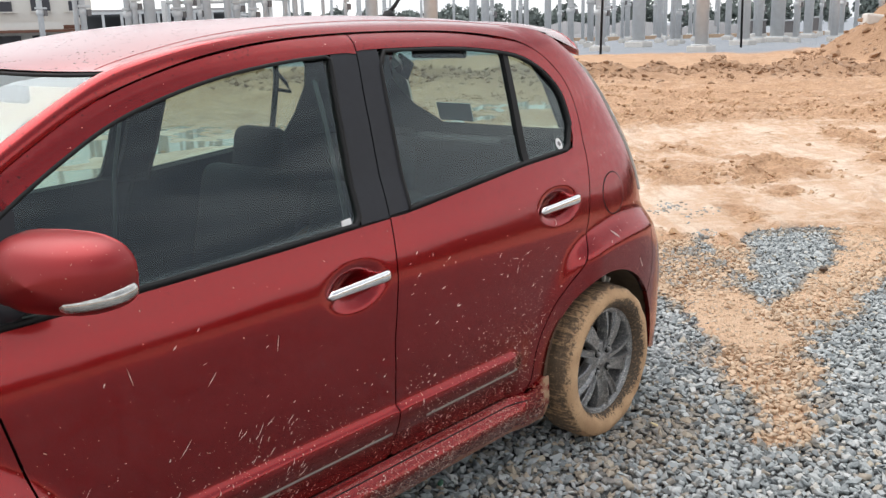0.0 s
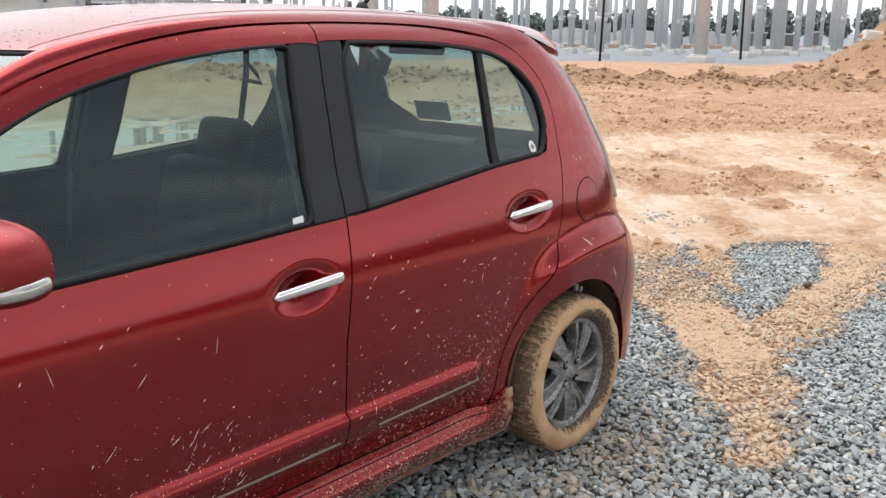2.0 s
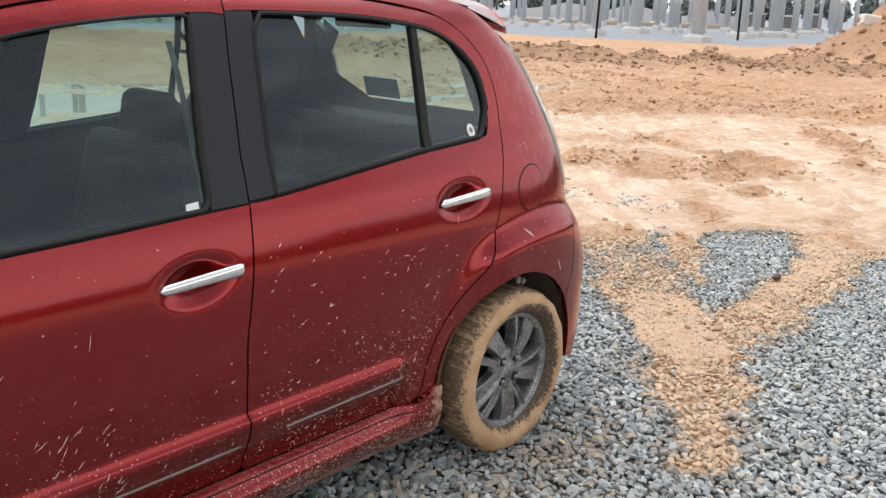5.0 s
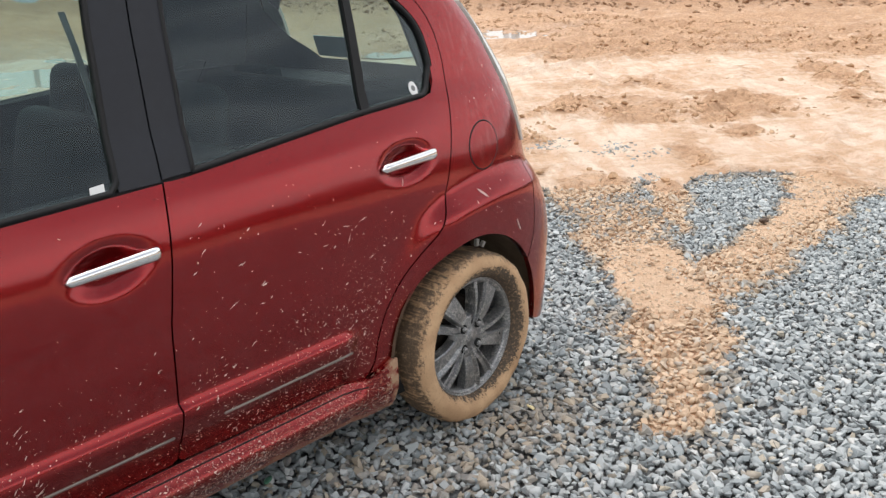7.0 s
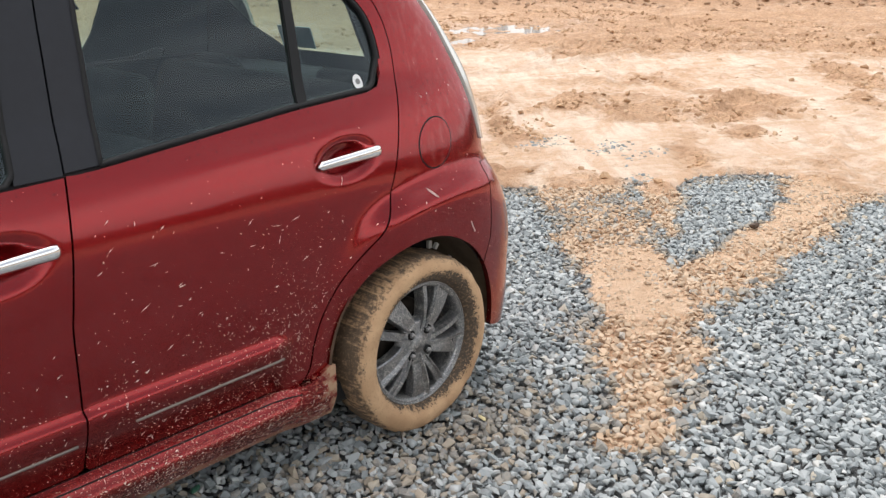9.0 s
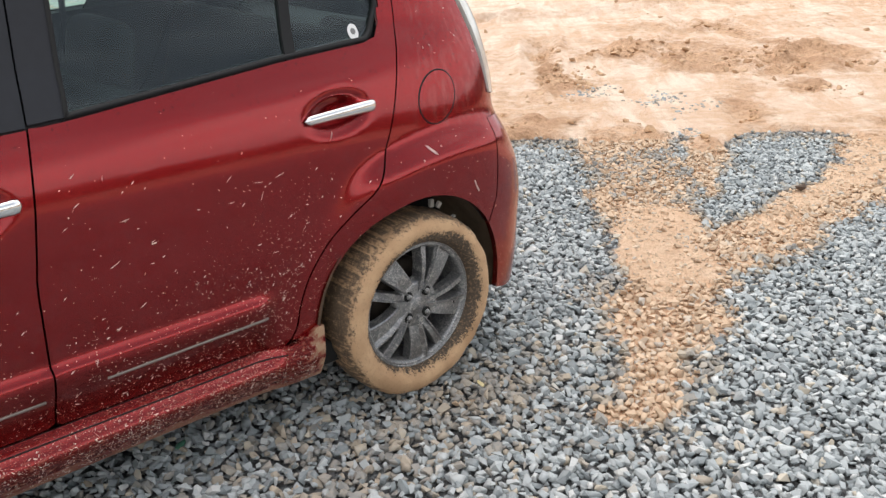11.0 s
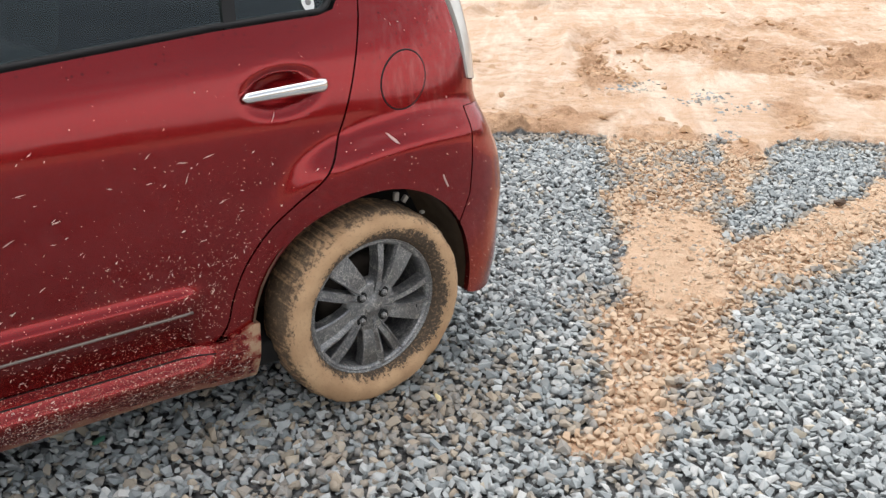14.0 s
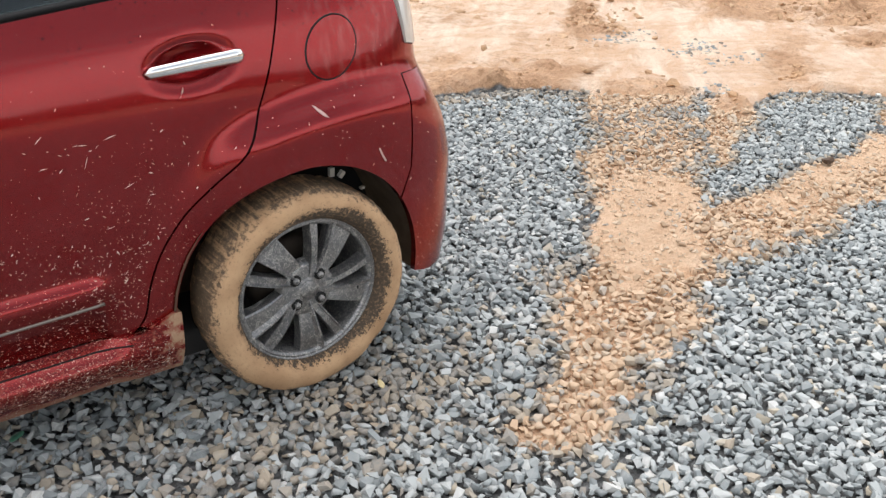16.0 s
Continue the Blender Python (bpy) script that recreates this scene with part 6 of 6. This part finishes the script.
def scatter(x0, x1, y0, y1, pitch, seed):
    rng = np.random.RandomState(seed)
    xs, ys = np.meshgrid(np.arange(x0, x1, pitch), np.arange(y0, y1, pitch))
    p = np.stack([xs.ravel(), ys.ravel()], -1)
    return p + (rng.rand(len(p), 2) - 0.5) * pitch * 1.25, rng


P1, rng = scatter(-2.1, 4.6, -2.3, 2.4, 0.0197, 21)
far, track = zones(P1[:, 0], P1[:, 1])
size = 0.0094 + 0.0106 * rng.rand(len(P1)) ** 1.7
lift = rng.rand(len(P1))
zz = height(P1[:, 0], P1[:, 1])[0]
# thin spreads of stone that show through the clay
show = np.zeros(len(P1))
for hx, hy, ha, hb in ((3.62, 1.47, 0.16, 0.10), (3.87, 1.02, 0.22, 0.12), (3.80, 0.70, 0.18, 0.09), (3.76, 1.55, 0.14, 0.09), (2.80, 0.23, 0.20, 0.13), (3.05, 0.35, 0.2, 0.1)):
    show = np.maximum(show, np.exp(-(((P1[:, 0] - hx) / ha) ** 2 + ((P1[:, 1] - hy) / hb) ** 2)))
show = show * np.clip(fbm(P1[:, 0], P1[:, 1], 7.0, 3, 2) * 2.2 - 0.3, 0, 1)
keep = (rng.rand(len(P1)) > far * 1.4) | (rng.rand(len(P1)) < 0.8 * show)
deep = filled(P1[:, 0], P1[:, 1])
keep &= rng.rand(len(P1)) > 0.66 * deep
keep &= ~((deep > 0.5) & (size > 0.019))
d_left = dist_line(P1[:, 0], P1[:, 1], LEFT)
kind = track * np.where((d_left < 0) & (P1[:, 0] > 1.95), 0.72, 0.95) + 0.25 * (fbm(P1[:, 0], P1[:, 1], 1.5, 3, 3) - 0.5)
# the darker stones gather beside the car, painting in its contact shade
kind = kind + 0.40 * zones(P1[:, 0] + 0.16, P1[:, 1] + 0.10)[0] - 0.35 * show + 0.20 * np.exp(-(((P1[:, 1] + 1.0) / 0.42) ** 2)) * (1 - smoothstep(P1[:, 0], 0.2, 0.7)) * (0.5 + fbm(P1[:, 0], P1[:, 1], 3.0, 3, 2))
kind = kind + 0.35 * np.exp(-(((P1[:, 0] - 0.15) / 0.35) ** 2 + ((P1[:, 1] + 0.92) / 0.14) ** 2))
place3 = np.stack([P1[:, 0], P1[:, 1], zz + 0.003 + 0.021 * lift - np.maximum(np.maximum(0.020 * deep, 0.022 * far), 0.011 * track)], -1)
NEAR = (P1[:, 0] > -0.35) & (P1[:, 0] < 0.25) & (P1[:, 1] > -1.95) & (P1[:, 1] < -1.42) & keep
near_i = np.where(NEAR)[0][:300]
bulk = keep.copy()
bulk[near_i] = False
u = rng.rand(len(P1))
tan = bulk & (kind + 0.35 * (u - 0.5) > 0.64)
mid = bulk & ~tan & (kind + 0.5 * (u - 0.5) > 0.28)
grey = bulk & ~tan & ~mid
heap_of("gravel", place3[grey], size[grey], STONE_GREY, "loose angular blue-grey crushed stone", "gravel", 31)
heap_of("clay_coated_gravel", place3[tan], size[tan], STONE_TAN, "crushed stone coated with orange clay in a wheel track", "gravel", 32)
heap_of("smeared_gravel", place3[mid], size[mid], STONE_MIXED, "crushed stone smeared with clay beside a wheel track, darkened for shade by the car", "gravel", 33)

# the bed goes on beside and behind the camera
P6, rng6 = scatter(-6.2, 5.2, -8.6, 2.0, 0.044, 23)
out = (P6[:, 0] < -2.08) | (P6[:, 0] > 4.58) | (P6[:, 1] < -2.28)
f6, t6 = zones(P6[:, 0], P6[:, 1])
P6 = P6[out & (rng6.rand(len(P6)) > 1.2 * np.maximum(f6, t6))]
s6 = 0.017 + 0.013 * rng6.rand(len(P6)) ** 1.5
heap_of("outer_gravel", np.stack([P6[:, 0], P6[:, 1], height(P6[:, 0], P6[:, 1])[0] + 0.006 + 0.014 * rng6.rand(len(P6))], -1), s6, STONE_GREY, "loose angular grey crushed stone of the bed", "gravel", 34)

# clods and crumbs on the open clay
P2, rng = scatter(2.3, 16.0, -2.5, 10.5, 0.05, 51)
f2, _ = zones(P2[:, 0], P2[:, 1])
clump = smoothstep(fbm(P2[:, 0], P2[:, 1], 1.3, 4, 5), 0.42, 0.62) * smoothstep(fbm(P2[:, 0], P2[:, 1], 5.0, 3, 2), 0.40, 0.64)
dens = smoothstep(roughness(P2[:, 0], P2[:, 1]), 0.25, 0.8) * clump * 1.3 + 0.006
ok = (f2 > 0.6) & (rng.rand(len(P2)) < dens)
P2 = P2[ok]
s2 = 0.006 + 0.045 * rng.rand(len(P2)) ** 3.4
# thicker clusters of broken clods
rc = np.random.RandomState(15)
for cx, cy, k in ((5.08, 0.46, 26), (7.23, 0.28, 26), (3.88, 1.90, 22), (3.70, 1.75, 16), (4.25, 2.05, 18), (10.5, 4.6, 40), (11.2, 4.4, 40), (11.2, 2.85, 40), (6.4, 0.6, 22), (6.1, 1.4, 20), (5.4, 1.45, 20), (8.2, 0.6, 24), (9.6, 1.3, 24), (13.5, 5.0, 40), (12.5, 7.0, 40)):
    spread = 0.08 + 0.02 * cx
    P2 = np.vstack([P2, np.stack([cx + rc.normal(size=k) * spread * 0.8, cy + rc.normal(size=k) * spread], -1)])
    s2 = np.concatenate([s2, 0.008 + (0.018 + 0.004 * cx) * rc.rand(k) ** 2.5])
heap_of("clay_crumbs", np.stack([P2[:, 0], P2[:, 1], height(P2[:, 0], P2[:, 1])[0] + s2 * 0.05], -1), s2, CLAY, "crumbs of dry orange clay", "clay", 52, shapes=CLODS)
P5, rng5 = scatter(0.9, 4.2, -1.3, 0.7, 0.0165, 61)
ok5 = (rng5.rand(len(P5)) < 0.62 * smoothstep(filled(P5[:, 0], P5[:, 1]), 0.15, 0.7) * np.clip(fbm(P5[:, 0], P5[:, 1], 4.0, 3, 1) * 2.6 - 0.75, 0.05, 1.0)) & (zones(P5[:, 0], P5[:, 1])[0] < 0.6)
P5 = P5[ok5]
s5 = 0.004 + 0.010 * rng5.rand(len(P5)) ** 2
heap_of("track_crumbs", np.stack([P5[:, 0], P5[:, 1], height(P5[:, 0], P5[:, 1])[0] + s5 * 0.1], -1), s5, STONE_TAN, "small stones and crumbs pressed into the clay track", "clay", 62, shapes=CLODS)
n3 = 8000
t3, d3 = rng.rand(n3) * 2 - 1, rng.normal(size=n3)
x3, y3 = 20.5 + 7.5 * t3 * -0.54 * 1.9 + d3 * 1.0, 9.0 + 7.5 * t3 * 0.84 * 1.9 + d3 * 0.65
s3 = 0.015 + 0.10 * rng.rand(n3) ** 5
heap_of("ridge_clods", np.stack([x3, y3, height(x3, y3)[0] + 0.1 * s3], -1), s3, CLAY_DARK, "dark clods of turned clay along a ridge", "clay", 53, shapes=CLODS)
n4 = 1600
a4, r4 = rng.rand(n4) * 2 * np.pi, 7.9 * rng.rand(n4) ** 0.5
x4, y4 = 37.0 + r4 * 1.1 * np.cos(a4), 4.2 + r4 * np.sin(a4)
s4 = 0.04 + 0.20 * rng.rand(n4) ** 5
heap_of("heap_clods", np.stack([x4, y4, height(x4, y4)[0] + 0.05 * s4], -1), s4, CLAY_DARK, "clods on the orange spoil heap", "clay", 54, shapes=CLODS)


def leaf_at(x, y, w, turn, mat, label):
    """A small curled leaf or scrap lying on the stones."""
    def form(u, v):
        half = w * 0.45 * np.sqrt(np.clip(1 - (2 * u - 1) ** 2, 0, 1))
        return np.stack([(u - 0.5) * w * 2, v * half, 0.18 * w * np.cos(v * 1.2) + 0.10 * w * np.sin(5 * u)], -1)

    ob = part("leaf", thick(patch(form, np.linspace(0.02, 0.98, 9), np.linspace(-1, 1, 5)), 0.0008), mat)
    ob.matrix_basis = pose(x, y, 0.030, 8, -6, turn)
    tagged(ob, label, "leaf")


leaf_at(-0.722, -0.60, 0.022, 30, LEAF_GREEN, "small green scrap lying on the gravel")
leaf_at(0.117, -0.929, 0.020, 70, LEAF_DRY, "small dry yellow leaf on the gravel")
rng = np.random.RandomState(8)
clod = part("dark_clod", (CLODS[3][0] * 0.032, CLODS[3][1]), plain("wet_dark_clay", (0.075, 0.045, 0.028), 0.8, var=0.3), None, smooth=False)
clod.location = (2.718, -0.632, 0.02)
tagged(clod, "dark clod of clay in the wheel track", "clod")


# ---- stone yard with steel posts ----
def steel_post(x, y, r, tall, clamp):
    z0 = float(height(np.array([x]), np.array([y]))[0][0])
    p = thing("steel_post", "galvanised tubular steel post on a concrete foot", "post", (x, y, z0), "steel posts of the yard")
    part("post_tube", tube([(0, 0, 0.35), (0, 0, tall)], r, 20), GALV, p)
    part("base_plate", lathe([(0.0, 0.38), (r * 1.5, 0.38), (r * 1.55, 0.34), (r * 1.55, 0.30), (0, 0.30)], 24, "z"), GALV, p)
    part("concrete_foot", box_bm((r * 3.3, r * 3.3, 0.60), (0, 0, 0.01), bevel=0.06), CONCRETE, p, smooth=False)
    if clamp:
        part("clamp_ring", lathe([(r, clamp - 0.16), (r * 1.3, clamp - 0.14), (r * 1.42, clamp), (r * 1.3, clamp + 0.14), (r, clamp + 0.16)], 16, "z"), GALV, p)
        part("bracket", box_bm((r * 4.4, r * 0.6, 0.12), (0, -r, clamp + 0.25), bevel=0.02), GALV, p, smooth=False)
        part("junction_box", box_bm((0.22, 0.2, 0.30), (r * 1.5, -r, clamp - 0.05), bevel=0.02), GREY_BOX, p, smooth=False)
    return p


for x, y, r in ((40.8, 24.8, .26), (47.1, 26.0, .38), (56.6, 28.4, .27), (38.7, 17.8, .32), (48.9, 20.2, .36), (58.1, 21.9, .46), (68.8, 23.8, .34), (80.9, 26.1, .38), (50.1, 40.4, .3)):
    steel_post(x, y, r, 9.0, 2.1 if r < 0.3 else 0)
for x, y, r, clamp in ((18.9, 40.4, .12, 0), (19.2, 40.3, .15, 2.8), (21.0, 39.3, .17, 2.6), (21.2, 39.0, .14, 3.0), (21.9, 38.8, .28, 0), (23.0, 38.1, .2, 2.6), (23.5, 37.8, .17, 3.1), (23.9, 37.5, .11, 2.6), (24.2, 37.3, .2, 0),
                       (25.0, 36.7, .17, 0), (25.4, 36.5, .17, 2.8), (26.0, 36.0, .14, 2.5), (26.5, 35.6, .12, 3.0), (27.3, 35.0, .12, 0), (27.7, 34.7, .14, 0), (28.8, 33.8, .09, 0), (29.6, 33.0, .09, 2.8), (30.6, 32.1, .32, 0), (32.7, 29.9, .37, 0)):
    steel_post(x, y, r, 9.0, clamp)
rng = np.random.RandomState(77)
for i in range(24):
    for j in range(6):
        d, b = 62 + 8.5 * j + rng.rand() * 2.5, radians(14 + 2.2 * i + rng.rand() * 1.3 + (j % 2) * 1.1)
        x, y = -2.7 + d * math.cos(b), -2.4 + d * math.sin(b)
        if (j >= 3 and rng.rand() < 0.25) or (b > radians(41) and rng.rand() < 0.72):
            continue
        steel_post(round(x, 2), round(y, 2), (0.13, 0.17, 0.22)[rng.randint(3)], 7.5 + rng.rand() * 2, (0, 0, 2.4, 3.0)[rng.randint(4)])
# cross beams that tie neighbouring posts
for x0, y0, x1, y1 in ((22.6, 38.6, 26.8, 35.6), (41.5, 63.5, 56.9, 71.3)):
    b = thing("cross_beam", "galvanised steel beam between yard posts", "beam", (x0, y0, 0), "beams of the yard")
    top = 3.1 if x0 < 30 else 4.7
    part("beam_tube", tube([(0, 0, top), (x1 - x0, y1 - y0, top)], 0.09 if x0 < 30 else 0.16, 10), GALV, b)
    part("beam_leg", tube([(0, 0, 0), (0, 0, top + 0.1)], 0.14, 12), GALV, b)
    part("beam_leg", tube([(x1 - x0, y1 - y0, 0), (x1 - x0, y1 - y0, top + 0.1)], 0.14, 12), GALV, b)
for x, y, lean in ((36.4, 22.0, 0.12), (44.6, 18.4, -0.1)):
    z0 = float(height(np.array([x]), np.array([y]))[0][0])
    ob = part("marker_rod", tube([(x, y, z0 - 0.1), (x + lean, y, z0 + 2.5), (x + 2 * lean, y, z0 + 5.0)], 0.06, 8), RUBBER)
    tagged(ob, "thin black rod stuck upright in the clay", "rod", "marker rods")
for x, y, w, h in ((71.3, 28.8, 1.0, 1.1), (74.1, 27.3, 1.1, 1.0), (82.7, 28.3, 1.0, 1.2), (71.0, 36.0, 0.8, 1.0)):
    c = thing("equipment_cabinet", "weathered grey equipment cabinet on a plinth", "cabinet", (x, y, 0), "cabinets of the yard")
    part("cabinet_body", box_bm((w, w, h), (0, 0, 0.3 + h / 2), bevel=0.04), GREY_BOX, c, smooth=False)
    part("cabinet_lid", box_bm((w * 1.08, w * 1.08, 0.12), (0, 0, 0.36 + h), bevel=0.03), GALV, c, smooth=False)
    part("plinth", box_bm((w * 1.15, w * 1.15, 0.55), (0, 0, 0.10), bevel=0.03), CONCRETE, c, smooth=False)


def chip_heap(x, y, r, h):
    us, vs = np.linspace(0, 2 * np.pi, 40, endpoint=False), np.linspace(0, 1, 14)
    pts, fs = [], []
    for v in vs:
        for a in us:
            n = noise.noise(Vector((x + 2 * math.cos(a) * v, y + 2 * math.sin(a) * v, 0)))
            rr = r * v * (1 + 0.2 * n)
            pts.append((x + rr * math.cos(a), y + rr * math.sin(a), -0.4 + (h + 0.4) * (1 - v**1.25) * (1 + 0.15 * n)))
    k = len(us)
    for j in range(len(vs) - 1):
        for i in range(k):
            fs.append((j * k + i, (j + 1) * k + i, (j + 1) * k + (i + 1) % k, j * k + (i + 1) % k))
    ob = part("chipping_mound", (pts, fs), GRAVEL_HEAP)
    tagged(ob, "heap of grey chippings in the stone yard", "heap", "heaps of the yard")


chip_heap(98, 56, 9, 1.9)
chip_heap(86, 40, 6, 1.6)
chip_heap(104, 70, 10, 2.0)
kerb = thing("low_kerb", "long pale kerb along the yard road", "kerb", (70, 40, 0))
part("kerb_stone", box_bm((0.4, 46, 0.5), (0, 0, 0.1), rot=Matrix.Rotation(radians(38), 4, "Z")), plain("orange_kerb", (0.5, 0.36, 0.25), 0.9), kerb, smooth=False)
blk = part("concrete_block", box_bm((1.5, 1.1, 0.8), (34.2, 8.5, 1.15), bevel=0.08, rot=Matrix.Rotation(radians(24), 4, "Z") @ Matrix.Rotation(radians(9), 4, "X")), CONCRETE, smooth=False)
tagged(blk, "pale broken concrete block on the spoil heap", "block")


# ---- far buildings and trees ----
def office():
    b = thing("white_building", "two-storey white plastered building with brown bands", "building", (61, 119, 0))
    rz = Matrix.Rotation(radians(-24), 4, "Z")

    def put(name, size, at, mat, parent=b):
        return part(name, box_bm(size, rz @ Vector(at), rot=rz), mat, parent, smooth=False)

    wall = put("wall", (34, 14, 10), (-17, 8, 5), PLASTER)
    put("roof", (35.5, 15.5, 0.6), (-17, 8, 10.2), BROWN)
    put("brown_band", (34.2, 0.3, 0.5), (-17, 0.9, 3.1), BROWN)
    put("canopy", (34.2, 3.0, 0.35), (-17, -0.4, 2.6), BROWN)
    put("balustrade", (10, 0.3, 1.0), (-9, -1.4, 3.2), PLASTER)
    for i in range(7):
        w = put("window", (2.4 if i % 2 else 1.7, 0.25, 2.2 if i % 2 else 1.3), (-2.1 - 4.4 * i, 0.92, 6.4 if i % 2 else 5.9), DARK_PANE)
        put("window_sill", (2.8, 0.5, 0.15), (-2.1 - 4.4 * i, 0.75, 5.15), PLASTER, w)
        put("ground_window", (3.0, 0.25, 1.7), (-2.1 - 4.4 * i, 0.92, 1.2), DARK_PANE)


def shed():
    s = thing("long_shed", "long open shed with a dark sheet roof", "shed", (53, 95, 0))
    rz = Matrix.Rotation(radians(-30), 4, "Z")
    part("roof_sheet", box_bm((17, 10, 0.35), rz @ Vector((3, 4, 4.3)), rot=rz @ Matrix.Rotation(radians(4), 4, "X")), SHED_DARK, s, smooth=False)
    part("back_wall", box_bm((17, 0.3, 4.0), rz @ Vector((3, 9, 2.0)), rot=rz), SHED_DARK, s, smooth=False)
    part("eaves_strip", box_bm((17, 0.2, 0.25), rz @ Vector((3, -1.1, 4.15)), rot=rz), GALV, s, smooth=False)
    for i in range(9):
        part("shed_post", box_bm((0.3, 0.3, 4.2), rz @ Vector((-5 + 2.0 * i, -0.9, 2.1)), rot=rz), GALV, s, smooth=False)


office()
shed()


def tree(x, y, tall, seed):
    rng = np.random.RandomState(seed)
    t = thing("tree", "far broadleaf tree, its green paled for haze", "tree", (x, y, 0), "trees along the horizon")
    limbs = [tube([(0, 0, -0.3), (0.1, 0, tall * 0.3), (0.0, 0.1, tall * 0.55)], [0.28, 0.2, 0.12], 8)]
    for i in range(5):
        a = rng.rand() * 6.3
        limbs.append(tube([(0, 0, tall * (0.3 + 0.05 * i)), (math.cos(a) * tall * 0.2, math.sin(a) * tall * 0.2, tall * 0.62)], [0.1, 0.04], 6))
    part("trunk", joined(*limbs), BARK, t)
    n = 420
    p = rng.normal(size=(n, 3))
    p /= np.linalg.norm(p, axis=1)[:, None]
    p *= (rng.rand(n) ** 0.4)[:, None] * np.array([tall * 0.40, tall * 0.40, tall * 0.44])
    lobe = 1 + 0.35 * np.array([noise.noise(Vector(q) * 0.6) for q in p])
    p = p * lobe[:, None] + np.array([0, 0, tall * 0.50])
    V, F = [], []
    for q in p:
        a, s = rng.normal(size=(2, 3)), 0.35 + 0.5 * rng.rand()
        a /= np.linalg.norm(a, axis=1)[:, None]
        o = len(V)
        V += [q + a[0] * s, q + a[1] * s, q - a[0] * s, q - a[1] * s * 0.8]
        F += [(o, o + 1, o + 2, o + 3)]
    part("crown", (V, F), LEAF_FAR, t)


rng = np.random.RandomState(9)
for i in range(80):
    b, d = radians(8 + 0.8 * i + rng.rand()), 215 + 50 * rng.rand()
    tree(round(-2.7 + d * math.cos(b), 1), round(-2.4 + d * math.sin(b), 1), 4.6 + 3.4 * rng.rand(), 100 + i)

# the edge of a wood that closes the place on the open side, known from its dark mirror image in panes and paint
rng = np.random.RandomState(40)
WV, WF = [], []
for i in range(90):
    b, d = radians(185 + 170 * (i + rng.rand()) / 90), 66 + 16 * rng.rand()
    cx, cy, tall = d * math.cos(b), d * math.sin(b), 6.0 + 3.0 * rng.rand()
    p = rng.normal(size=(170, 3))
    p /= np.linalg.norm(p, axis=1)[:, None]
    p = p * (rng.rand(170) ** 0.35)[:, None] * np.array([4.6, 4.6, tall * 0.5]) + np.array([cx, cy, tall * 0.52])
    a = rng.normal(size=(170, 2, 3))
    a /= np.linalg.norm(a, axis=2)[:, :, None]
    s = (0.6 + 0.7 * rng.rand(170))[:, None]
    for q, u1, u2, k1 in zip(p, a[:, 0], a[:, 1], s):
        o = len(WV)
        WV += [q + u1 * k1, q + u2 * k1, q - u1 * k1, q - u2 * k1]
        WF.append((o, o + 1, o + 2, o + 3))
wood = part("wood_edge", (WV, WF), LEAF)
tagged(wood, "dense dark green wood along the open side", "wood", kind="stuff")

# ---- nearest stones, each one a piece of the ground ----
STONE_MESHES = [mesh_of("stone", sv, sf, STONE_GREY, False) for sv, sf in SHAPES]
stone_m = Mat("crushed_grey_stone_single")
_c = stone_m.ramp(stone_m.objrand(), *GREYS)
_nn = stone_m.noise(2.0, 5, stone_m.coord("Object"))
stone_m.set(Base_Color=stone_m.mix(stone_m.ramp(_nn, (0.4, 0.0), (0.75, 0.5)), _c, (0.38, 0.38, 0.37)), Roughness=0.82)
for me in STONE_MESHES:
    me.materials[0] = stone_m.m
rng = np.random.RandomState(5)
for i in near_i:
    ob = new("stone", STONE_MESHES[rng.randint(len(STONE_MESHES))])
    ob.parent = ground
    ob.location = place3[i]
    ob.rotation_euler = (rng.normal() * 0.5, rng.normal() * 0.5, rng.rand() * 6.28)
    ob.scale = (size[i],) * 3
